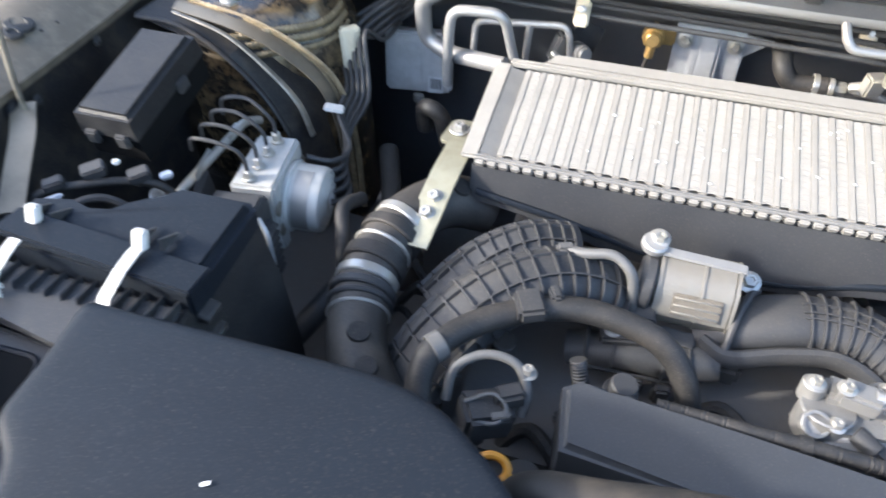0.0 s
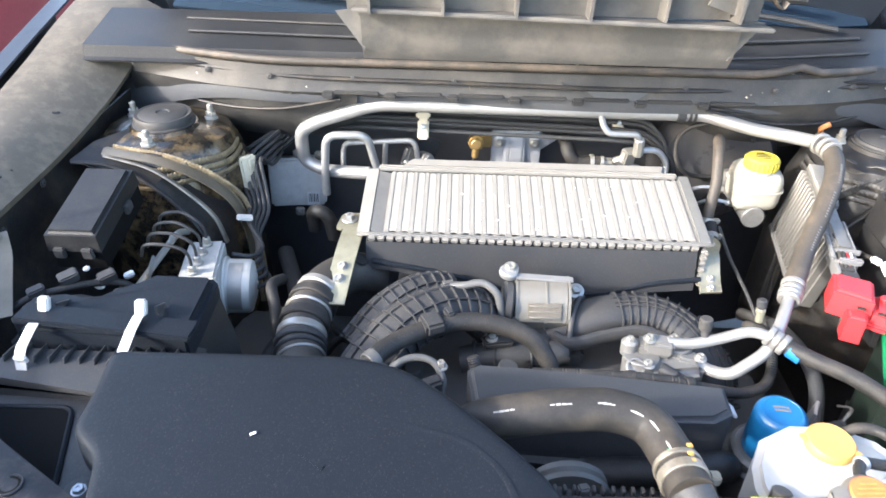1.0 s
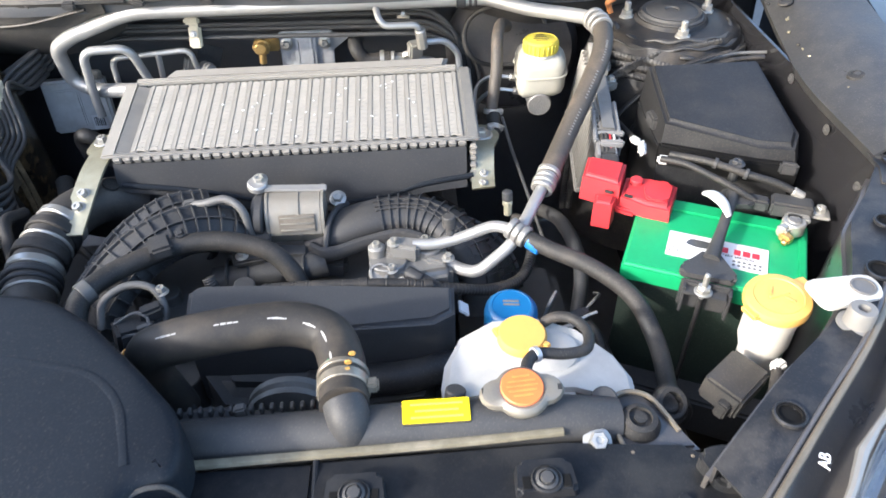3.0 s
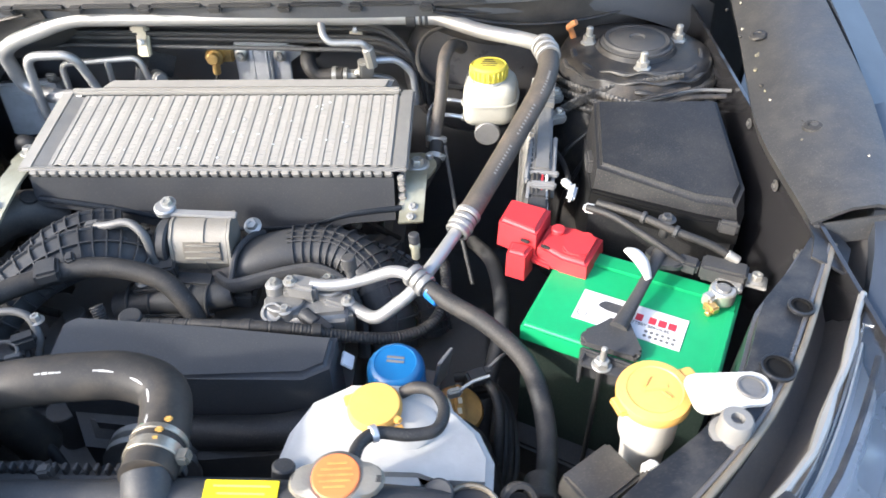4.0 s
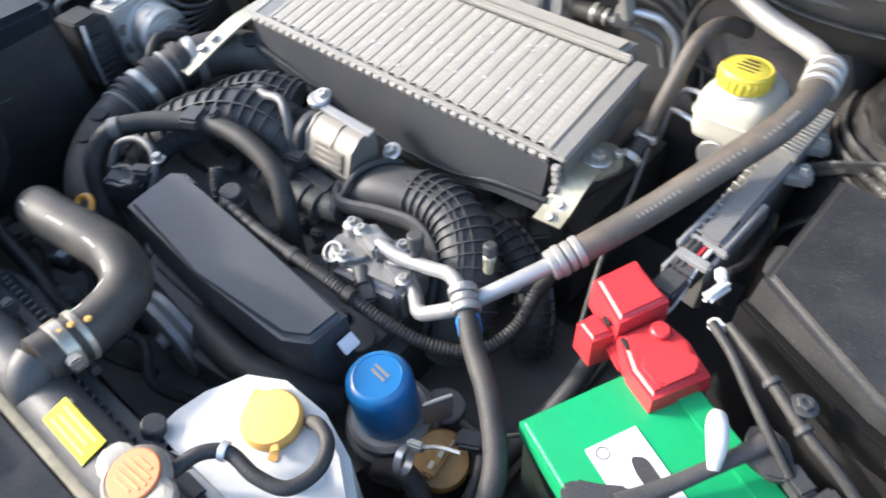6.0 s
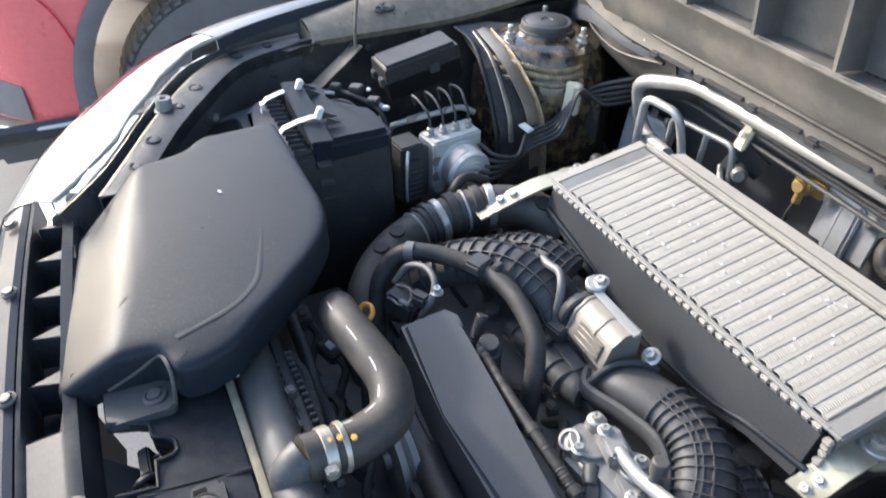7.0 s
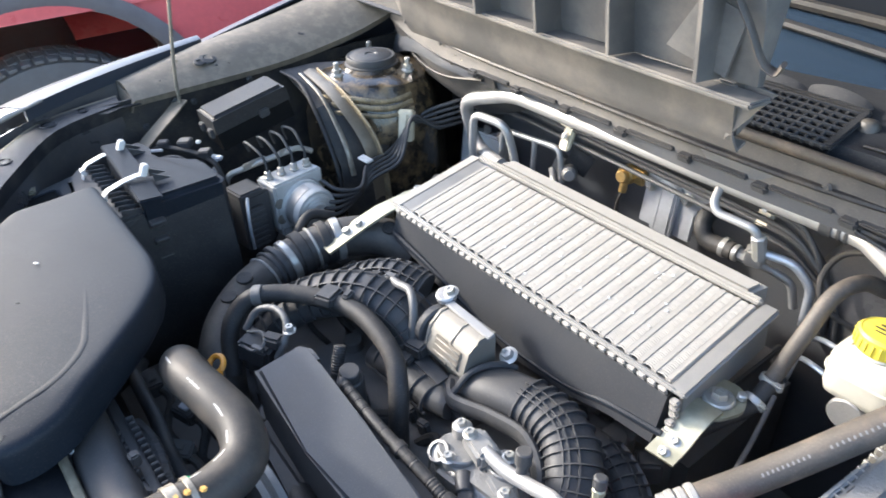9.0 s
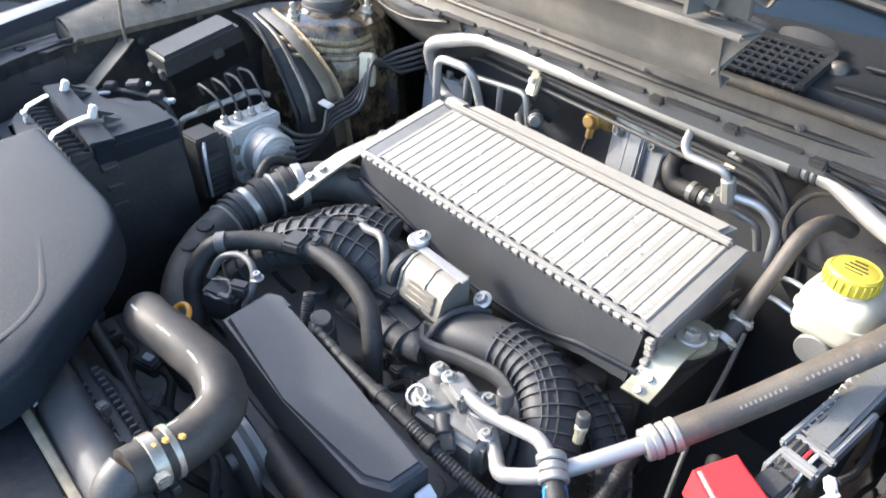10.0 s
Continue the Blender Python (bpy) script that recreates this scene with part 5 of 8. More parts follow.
c1 = Vector((0.352, -0.142, 0.845))
part("crimp", join(*[ring(c1 + d2 * k, d2, 0.0150 - 0.001 * (j % 2), 0.005, 0.009) for j, k in enumerate((-0.006, 0.004, 0.014))]), ALU, ac)
part("blue_band", rod(c1 + d2 * 0.022, c1 + d2 * 0.042, 0.0120), BLUE_TAPE, ac, "blue sleeve on the hose")
part("lower_hose", tube([c1 + d2 * 0.018, (0.395, -0.180, 0.840), (0.44, -0.214, 0.837), (0.482, -0.26, 0.824), (0.498, -0.315, 0.802), (0.497, -0.365, 0.79), (0.488, -0.40, 0.80)], 0.0110, 10, 16), RUBBER, ac, "black rubber hose")
part("hose_end", join(rod((0.488, -0.385, 0.798), (0.486, -0.415, 0.805), 0.016), ring((0.486, -0.415, 0.806), (0, -1, 0.2), 0.019, 0.006, 0.012)), RUBBER, ac)
# small pipe loops beside the cooler
part("pipe_loop", pipe([(-0.345, 0.325, 0.79), (-0.345, 0.325, 0.845), (-0.338, 0.322, 0.917), (-0.262, 0.333, 0.915), (-0.252, 0.345, 0.86), (-0.245, 0.345, 0.835)], 0.0078, 0.022, 14), ALU_TUBE, ac)
part("pipe_loop", pipe([(-0.318, 0.375, 0.81), (-0.315, 0.375, 0.878), (-0.175, 0.385, 0.884), (-0.165, 0.385, 0.82)], 0.0055, 0.016, 12), ALU_TUBE, ac)
part("pipe_loop", pipe([(-0.232, 0.38, 0.881), (-0.236, 0.38, 0.82)], 0.0055, 0.01, 12), ALU_TUBE, ac)
# branch with its valve
part("valve_branch", pipe([(0.172, 0.328, 0.968), (0.176, 0.312, 0.955), (0.186, 0.308, 0.944), (0.240, 0.312, 0.942), (0.246, 0.318, 0.925)], 0.006, 0.012, 12), ALU_TUBE, ac)
part("valve_pipe", pipe([(0.205, 0.372, 0.855), (0.245, 0.378, 0.85), (0.275, 0.385, 0.84), (0.285, 0.39, 0.80)], 0.006, 0.012, 12), ALU_TUBE, ac)
part("valve_pipe", pipe([(0.25, 0.325, 0.905), (0.29, 0.34, 0.90), (0.315, 0.35, 0.87), (0.318, 0.35, 0.81)], 0.006, 0.015, 12), GREY_STEEL, ac)
part("valve", join(rod((0.246, 0.316, 0.932), (0.25, 0.325, 0.895), 0.010, 8), box((0.236, 0.34, 0.885), (0.025, 0.02, 0.03), (10, 0, 20), 0.003), rod((0.215, 0.36, 0.865), (0.245, 0.35, 0.88), 0.007, 8)), ZINC, ac)
part("coupling", join(rod((0.19, 0.37, 0.856), (0.215, 0.373, 0.855), 0.010, 8), ring((0.195, 0.37, 0.856), (1, 0, 0), 0.013, 0.004, 0.008), ring((0.175, 0.372, 0.855), (1, 0, 0), 0.0155, 0.002, 0.008)), ZINC, ac)
single("heater_hose", tube([(0.128, 0.44, 0.87), (0.126, 0.40, 0.882), (0.130, 0.378, 0.87), (0.145, 0.372, 0.855), (0.19, 0.370, 0.856)], 0.0135, 8, 16), RUBBER, "bent black heater hose at the firewall", "hose")

# brake and fuel lines along the firewall
for k in range(5):
    y, z = 0.400 + 0.007 * (k % 2), 0.950 - 0.0118 * k
    pts = [(-0.62 + 0.02 * k, 0.25, 0.80 - 0.01 * k), (-0.52, 0.33 + 0.005 * k, 0.86 - 0.012 * k), (-0.44, 0.40, z - 0.05), (-0.40, y, z - 0.012), (-0.30, y, z), (0.22, y - 0.03, z), (0.27, y - 0.03, z - 0.005), (0.315 + 0.008 * k, y - 0.035, z - 0.05), (0.325 + 0.008 * k, y - 0.035, 0.80)]
    single("firewall_line", sweep(fillet_path(pts, 0.03), 0.0042, 8), PLASTIC, "thin dark fluid line along the firewall", "fluid line", "firewall lines")
for x, z in ((-0.158, 0.905), (0.218, 0.925)):
    b = thing("line_clip", (x, 0.385, z - 0.03), "cream nylon clip holding the fluid lines", "clip", "line clips")
    part("body", join(box((x, 0.388, z + 0.01), (0.022, 0.012, 0.055), (-25, 0, 0), 0.003), box((x, 0.383, z + 0.033), (0.028, 0.012, 0.012), (-25, 0, 0), 0.003)), CREAM, b)
    part("rivet", bolt_mesh((x, 0.376, z + 0.012), (0, -1, 0.4), 0.004, 0.004), ZINC, b)
# blue grey bracket with two bolts, brass fitting beside it
bk = thing("firewall_bracket", (0.03, 0.44, 0.80), "blue grey pressed steel bracket bolted to the firewall", "bracket")
part("plate", join(box((0.03, 0.438, 0.838), (0.102, 0.006, 0.095), (-8, 0, 0), 0.002), box((0.012, 0.432, 0.832), (0.012, 0.010, 0.09), (-8, 0, 0), 0.003), box((0.046, 0.432, 0.832), (0.008, 0.012, 0.09), (-8, 0, 0), 0.003), box((0.03, 0.428, 0.835), (0.026, 0.006, 0.09), (-8, 0, 0), 0.002)), GREY_STEEL, bk)
part("bracket_wing", prism([(0.08, 0.0), (0.12, 0.03), (0.08, 0.035)], -0.002, 0.002, 0, m=Matrix(((1, 0, 0, 0), (0, 0, 1, 0.438), (0, 1, 0, 0.848), (0, 0, 0, 1)))), GREY_STEEL, bk)
for x in (-0.006, 0.066):
    part("bolt", bolt_mesh((x, 0.430, 0.866), (0, -1, 0.1), 0.0075, 0.009, 1.6), ZINC, bk)
bv = thing("brass_valve", (-0.052, 0.43, 0.82), "yellow brass valve with a hanging lead on the firewall", "valve")
part("body", join(rod((-0.052, 0.44, 0.866), (-0.052, 0.415, 0.868), 0.017, 8), rod((-0.052, 0.418, 0.868), (-0.052, 0.405, 0.869), 0.011, 12), rod((-0.052, 0.42, 0.86), (-0.054, 0.418, 0.835), 0.007), box((-0.035, 0.432, 0.868), (0.03, 0.012, 0.028), bevel=0.003)), BRASS, bv)
part("lead", tube([(-0.054, 0.418, 0.836), (-0.06, 0.415, 0.81), (-0.062, 0.42, 0.77)], 0.003, seg=8), RUBBER, bv)
# servo valve left of it
sv = thing("vacuum_valve", (-0.165, 0.40, 0.80), "silver and black vacuum valve on the firewall", "valve")
part("body", join(rod((-0.172, 0.415, 0.836), (-0.148, 0.385, 0.842), 0.014, 18), box((-0.188, 0.40, 0.84), (0.022, 0.022, 0.046), (0, 20, 30), 0.004)), CAST, sv)
part("cap", rod((-0.148, 0.385, 0.842), (-0.143, 0.379, 0.844), 0.011, 18), ALU, sv)
part("bracket", box((-0.150, 0.412, 0.858), (0.045, 0.004, 0.04), (-10, 25, 20), 0.001), GRILLE, sv)
part("pipe", rod((-0.195, 0.39, 0.835), (-0.165, 0.365, 0.82), 0.006), ZINC, sv)
# control unit at the left of the firewall
ecu = thing("control_unit", (-0.445, 0.44, 0.70), "silver control unit bolted to the firewall", "control unit")
part("case", join(box((-0.425, 0.425, 0.765), (0.115, 0.028, 0.105), (-8, 0, 8), 0.005), box((-0.44, 0.408, 0.765), (0.05, 0.01, 0.075), (-8, 0, 8), 0.003)), PALE_CASE, ecu)
for p in ((-0.42, 0.428, 0.825), (-0.375, 0.425, 0.825), (-0.42, 0.40, 0.705)):
    part("mounting_ear", join(box(p, (0.02, 0.008, 0.02), bevel=0.003), bolt_mesh((p[0], p[1] - 0.004, p[2]), (0, -1, 0), 0.005, 0.004)), ZINC, ecu)
part("barcode_label", box((-0.39, 0.404, 0.735), (0.026, 0.001, 0.03), (-8, 0, 8), 0), LABEL_W, ecu)
for k in range(6):
    part("print_bar", box((-0.399 + 0.0036 * k, 0.4028, 0.737), (0.0012 + 0.0008 * (k % 2), 0.0008, 0.018), (-8, 0, 8), 0), INK, ecu)

# ---- left: anti-lock brake unit ----
ab = thing("brake_hydraulic_unit", (-0.475, 0.0, 0.66), "cast aluminium brake hydraulic unit with round pump motor", "brake unit")
AB = pose(-0.483, 0.002, 0.80, 0, 0, 8)


def ab_part(name, bm, mat, label=""):
    bm.transform(AB)
    return part(name, bm, mat, ab, label)


ab_part("block", box((0, 0, 0), (0.056, 0.106, 0.094), bevel=0.004), UNIT_CAST)
for y in (-0.036, 0.036):
    ab_part("block_foot", box((0.006, y, -0.052), (0.040, 0.022, 0.020), bevel=0.004), UNIT_CAST)
for y, z in ((-0.046, 0.010), (-0.046, -0.022), (0.047, 0.012)):
    ab_part("port_recess", lathe([(0.010, 0), (0.0095, 0.001), (0.006, 0.0012), (0, 0.0012)], along((0.0275, y, z), (1, y, z)), 20), OLD_CAST)
M_ = along((0.026, 0.002, -0.008), (1.0, -0.02, -0.06))
ab_part("pump_motor", lathe([(0.046, 0), (0.046, 0.006), (0.0435, 0.008), (0.0435, 0.040), (0.041, 0.0455), (0.0375, 0.0465), (0.036, 0.0455), (0.0345, 0.047), (0.0305, 0.0485), (0.029, 0.0475), (0.0275, 0.049), (0.0235, 0.0505), (0.022, 0.0495), (0.0205, 0.051), (0.0165, 0.052), (0.015, 0.0515), (0, 0.0515)], M_, 44), UNIT_CAST, "silver pump motor with stepped rings")
ab_part("motor_collar", ring((0.030, 0.002, -0.008), (1, -0.02, -0.06), 0.0475, 0.006, 0.006, 40), UNIT_CAST)
bm = sheet([[M_ @ Vector((0.0440 * math.cos(a_), 0.0440 * math.sin(a_), z)) for z in (0.012, 0.034)] for a_ in [math.pi * (0.50 + 0.62 * k / 14) for k in range(15)]], 0.0006)
ab_part("motor_label", bm, ALU)
bm = box((0, 0, 0.0520), (0.013, 0.015, 0.0008), bevel=0)
bm.transform(M_)
ab_part("mark", bm, LABEL_W)
bm = join(box((0, 0.003, 0.0526), (0.006, 0.003, 0.0006), bevel=0), box((0, -0.003, 0.0526), (0.006, 0.003, 0.0006), bevel=0))
bm.transform(M_)
ab_part("print_bar", bm, INK_GREY)
ab_part("controller", join(box((-0.008, -0.090, -0.006), (0.066, 0.058, 0.106), bevel=0.004), box((0.0, -0.096, 0.048), (0.05, 0.046, 0.014), bevel=0.003), box((0.030, -0.098, -0.012), (0.012, 0.036, 0.078), bevel=0.003)), PLASTIC, "black controller with a wide plug")
for k in range(7):
    ab_part("connector_rib", box((0.037, -0.098, -0.046 + 0.011 * k), (0.006, 0.032, 0.004), bevel=0.001, seg=1), PLASTIC)
ab_part("plug_lever", tube([(0.040, -0.118, -0.045), (0.043, -0.120, 0.0), (0.040, -0.116, 0.035), (0.030, -0.108, 0.05)], 0.003, seg=8), GREY_STEEL)
for k in range(4):
    bx, by = -0.006 + 0.003 * k, -0.040 + 0.026 * k
    ab_part("union_nut", join(rod((bx, by, 0.046), (bx, by, 0.062), 0.0062, 6), ring((bx, by, 0.050), (0, 0, 1), 0.0085, 0.003, 0.004, 14)), ZINC)
    ab_part("brake_line", tube([(bx, by, 0.058), (bx - 0.001, by, 0.078), (bx - 0.006, by - 0.002, 0.090), (bx - 0.030, by - 0.004 + 0.002 * k, 0.102 + 0.002 * k), (bx - 0.058, by - 0.002, 0.102 + 0.002 * k), (bx - 0.072, by + 0.012, 0.075)], 0.0025, seg=8), PLASTIC)
for k in range(5):
    part("brake_line", tube([(-0.452, 0.050 - 0.018 * k, 0.825 - 0.008 * k), (-0.425 + 0.008 * k, 0.066 - 0.008 * k, 0.812 - 0.007 * k), (-0.420 - 0.003 * k, 0.112, 0.802 - 0.006 * k), (-0.450 + 0.004 * k, 0.150, 0.826 - 0.006 * k), (-0.462 + 0.008 * k, 0.21, 0.832 - 0.003 * k), (-0.485 + 0.009 * k, 0.262, 0.845 + 0.012 * k), (-0.482 + 0.010 * k, 0.31, 0.875 - 0.004 * k), (-0.44, 0.38, 0.90 - 0.012 * k)], 0.0036, seg=10), PLASTIC, ab)
tag = thing("line_clip", (-0.474, 0.27, 0.82), "cream nylon clip gripping brake lines beside the strut tower", "clip", "line clips")
part("body", join(box((-0.474, 0.262, 0.866), (0.030, 0.018, 0.062), (-15, 0, 35), 0.003), box((-0.474, 0.262, 0.893), (0.030, 0.012, 0.012), (-15, 0, 35), 0.003), box((-0.470, 0.258, 0.878), (0.010, 0.010, 0.034), (-15, 0, 35), 0.003), box((-0.478, 0.262, 0.842), (0.032, 0.012, 0.012), (-15, 0, 35), 0.003)), CREAM, tag)
part("rivet", bolt_mesh((-0.468, 0.254, 0.862), (0.4, -0.9, 0.2), 0.004, 0.003), CREAM, tag)
single("white_tie", box((-0.456, 0.150, 0.835), (0.028, 0.018, 0.005), (0, 10, 15), 0.002), NYLON, "white nylon tie round brake lines", "cable tie")
single("unit_bracket", join(pipe([(-0.565, -0.10, 0.79), (-0.556, -0.085, 0.842), (-0.545, -0.02, 0.853), (-0.533, 0.05, 0.864), (-0.528, 0.075, 0.85)], 0.0055, 0.012, 8), box((-0.547, -0.035, 0.853), (0.004, 0.05, 0.014), (0, 0, 10), 0.0015), box((-0.537, 0.025, 0.862), (0.004, 0.03, 0.012), (0, 0, 10), 0.0015)), ZINC, "zinc plated strap behind the brake unit", "bracket")

# fuse box on the left apron
fb = thing("relay_box", (-0.655, 0.01, 0.84), "small black relay box on the inner wing", "relay box")
FB = Matrix.Translation((-0.628, -0.004, 0.936)) @ pose(0, 0, 0, 11)


def fb_part(name, bm, mat, label=""):
    bm.transform(FB)
    return part(name, bm, mat, fb, label)


lid = fb_part("lid", prism([(-0.038, -0.079), (0.038, -0.079), (0.038, 0.079), (-0.038, 0.079)], -0.014, 0.019, 0.006, 3, taper=0.05), GRILLE)
# base in near black: the shade under the lid is in its colour
fb_part("base", prism([(-0.036, -0.076), (0.036, -0.076), (0.036, 0.076), (-0.036, 0.076)], -0.050, -0.012, 0.002), SHADE_BLACK)
for x in (-0.02, 0.02):
    fb_part("catch", box((x, -0.082, -0.014), (0.016, 0.008, 0.018), bevel=0.002), PLASTIC)
fb_part("side_catch", box((0.041, 0.02, -0.014), (0.008, 0.02, 0.016), bevel=0.002), PLASTIC)
single("wing_bracket", plate_strip([(-0.728, -0.085, 0.936), (-0.705, -0.12, 0.922), (-0.69, -0.16, 0.902), (-0.675, -0.20, 0.880)], 0.028, 0.003, (0.9, 0.5, 0)), LIP, "dusty folded bracket on the inner wing", "bracket")
for p in ((-0.60, -0.09, 0.86), (-0.57, -0.10, 0.85), (-0.655, -0.02, 0.875)):
    single("nut", bolt_mesh(p, (0.6, -0.3, 0.7), 0.006, 0.008), ZINC, "small bright zinc nut near the relay box", "nut", "wing nuts")

# ---- airbox and its intake cover ----
air = thing("air_filter_box", (-0.51, -0.22, 0.60), "black plastic air filter box with two cable ties", "air filter box")
bm = prism([(-0.622, -0.205), (-0.602, -0.198), (-0.580, -0.210), (-0.552, -0.217), (-0.526, -0.211), (-0.509, -0.192), (-0.500, -0.165), (-0.484, -0.147), (-0.412, -0.141), (-0.403, -0.149), (-0.402, -0.250), (-0.62, -0.250)], 0.70, 0.926, 0.009, 3)
for v in bm.verts:
    v.co.z -= 0.10 * max(0.0, v.co.x + 0.46) * (v.co.z > 0.8)
part("rear_shell", bm, COVER, air)
part("clamp_bar", join(box((-0.50, -0.258, 0.930), (0.21, 0.036, 0.008), (-4, 4, -2), 0.002), box((-0.50, -0.258, 0.90), (0.20, 0.03, 0.05), (0, 0, -2), 0.003)), COVER, air)
part("front_shell", prism([(-0.61, -0.272), (-0.405, -0.275), (-0.40, -0.33), (-0.42, -0.375), (-0.455, -0.345), (-0.60, -0.338), (-0.63, -0.32)], 0.66, 0.905, 0.008, 3), PLASTIC, air)
for k in range(12):
    part("shell_rib", box((-0.605 + 0.0175 * k, -0.290, 0.906), (0.0025, 0.030, 0.010), (-10, 0, 0), 0.001, 1), PLASTIC, air)
for x in (-0.592, -0.568, -0.472, -0.448):
    part("tie_gusset", prism([(-0.238, 0.926), (-0.212, 0.926), (-0.238, 0.940)], -0.0015, 0.0015, 0, m=Matrix(((0, 0, 1, x), (1, 0, 0, 0), (0, 1, 0, 0), (0, 0, 0, 1)))), PLASTIC, air)
for k in range(7):
    part("side_rib", box((-0.399, -0.262, 0.885 - 0.03 * k), (0.018, 0.024, 0.010), (0, 15, 0), 0.002, 1), PLASTIC, air)
    part("side_rib", box((-0.392, -0.315, 0.885 - 0.03 * k), (0.018, 0.02, 0.010), (0, 15, 0), 0.002, 1), PLASTIC, air)
part("side_wall", sheet([[(-0.408, y, 0.90), (-0.392, y, 0.82), (-0.385, y, 0.72), (-0.385, y, 0.6)] for y in (-0.15, -0.22, -0.30, -0.38)], 0.003), GRILLE, air)
plate = rounded([(-0.655, -0.30), (-0.62, -0.285), (-0.455, -0.335), (-0.448, -0.40), (-0.432, -0.470), (-0.445, -0.50), (-0.50, -0.525), (-0.60, -0.45)], 0.018)
part("inlet_tray", prism(plate, 0.74, 0.886, 0.006, 3), PLASTIC, air, "black inlet tray in front of the box")
# no opening is cut: a black plate carries the inlet's inner shade
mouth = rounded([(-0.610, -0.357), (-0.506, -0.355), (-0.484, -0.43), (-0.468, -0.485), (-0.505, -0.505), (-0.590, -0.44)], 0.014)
part("inlet_shade", prism(mouth, 0.884, 0.8875, 0.0004, 1), SHADE_BLACK, air, "flat black plate standing for the shaded inlet opening")
part("mouth_rim", sweep([(p.x, p.y, 0.887) for p in mouth] + [(mouth[0].x, mouth[0].y, 0.887)], 0.003, 6), COVER, air)
part("boss_bolt", bolt_mesh((-0.450, -0.463, 0.886), (0, 0, 1), 0.006, 0.006), GREY_STEEL, air)
part("boss", lathe([(0.016, 0), (0.016, 0.003), (0.012, 0.004), (0, 0.004)], Matrix.Translation((-0.450, -0.463, 0.884)), 22), PLASTIC, air)
for x in (-0.462, -0.578):
    t = thing("cable_tie", (x, -0.275, 0.90), "white nylon cable tie round the air box clamp", "cable tie", "white cable ties")
    part("strap", sheet([[(x - 0.006, y, z), (x + 0.006, y, z)] for y, z in ((-0.318, 0.905), (-0.314, 0.921), (-0.306, 0.929), (-0.28, 0.9365), (-0.258, 0.939), (-0.246, 0.937))], 0.0016), NYLON, t)
    part("head", box((x + 0.001, -0.246, 0.944), (0.013, 0.010, 0.020), (-25, 0, 0), 0.002), NYLON, t)
    part("tail", box((x + 0.001, -0.314, 0.918), (0.015, 0.006, 0.012), (20, 0, 0), 0.002), NYLON, t)

ic_cov = thing("intake_cover", (-0.22, -0.47, 0.72), "large satin black intake cover with rounded corners", "intake cover")
outline = [(-0.466, -0.319), (-0.458, -0.385), (-0.457, -0.436), (-0.420, -0.468), (-0.402, -0.543), (-0.372, -0.567), (-0.335, -0.607), (-0.305, -0.648), (-0.20, -0.655), (-0.06, -0.658), (-0.024, -0.66), (-0.016, -0.600), (-0.014, -0.553), (0.020, -0.545), (0.022, -0.515), (0.008, -0.478), (-0.050, -0.416), (-0.098, -0.368), (-0.140, -0.337), (-0.172, -0.325), (-0.21, -0.319)]
def cover_shape(x, y, z):
    k = max(0.0, -0.550 - 0.17 * (x + 0.26) - y)
    drop = 0.66 * k * k / (k + 0.014) if z > 0.85 else 0.0
    return (x, y, z - drop * (z - 0.80) / 0.146 + (0.003 * math.sin((x + 0.4) * 5) if z > 0.9 else 0.0) - 0.12 * max(0.0, x + 0.03) * (z > 0.9))


bm = pillow(dense(rounded(outline, 0.016), 0.012), [(0.010, 0.899), (0.003, 0.897), (0.0, 0.902), (0.0, 0.920), (0.0, 0.937), (0.002, 0.9425), (0.0055, 0.9452), (0.011, 0.9462), (0.020, 0.9466)], cover_shape, (-0.215, -0.47), 0.9475)
part("shell", bm, COVER, ic_cov)
em = fillet_path([(-0.29, -0.53, 0.9483), (-0.246, -0.449, 0.9485), (-0.235, -0.410, 0.9492), (-0.18, -0.407, 0.949), (-0.075, -0.436, 0.9462), (-0.040, -0.472, 0.9458), (-0.02, -0.535, 0.9455)], 0.022)
em = [Vector((p.x, p.y, cover_shape(p.x, p.y, 0.9470)[2])) for p in em]
part("emboss", sweep(em, 0.0035, 8, flat=0.08), COVER, ic_cov)
part("recess_box", join(prism(rounded([(-0.026, -0.618), (0.028, -0.618), (0.029, -0.552), (-0.014, -0.549)], 0.008), 0.892, 0.902, 0.002), tube([(-0.018, -0.612, 0.905), (-0.015, -0.575, 0.925), (-0.012, -0.556, 0.938), (0.010, -0.549, 0.938), (0.021, -0.549, 0.925), (0.026, -0.552, 0.903)], 0.0022, seg=6)), PLASTIC, ic_cov)
push_clip(0.006, -0.570, 0.902, ic_cov, 0.0125)
part("lower_duct", prism([(-0.10, -0.48), (-0.04, -0.44), (0.01, -0.49), (0.01, -0.54), (-0.1, -0.60)], 0.70, 0.88, 0.01), PLASTIC, ic_cov)
part("speck", box((-0.277, -0.44, 0.9515), (0.006, 0.003, 0.0008), (0, 0, 30), 0.0002, 1), LABEL_W, ic_cov)
# fillers left of the cover
single("splash_guard", prism([(-0.60, -0.41), (-0.45, -0.47), (-0.37, -0.60), (-0.40, -0.64), (-0.55, -0.54), (-0.64, -0.42)], 0.60, 0.84, 0.01), SHADOW_VOID, "black splash guard beside the headlamp", "guard")
single("guide_tag", box((-0.612, -0.408, 0.898), (0.045, 0.026, 0.008), (4, 0, 82), 0.003), FOAM, "grey foam pad stuck beside the inlet", "foam pad")

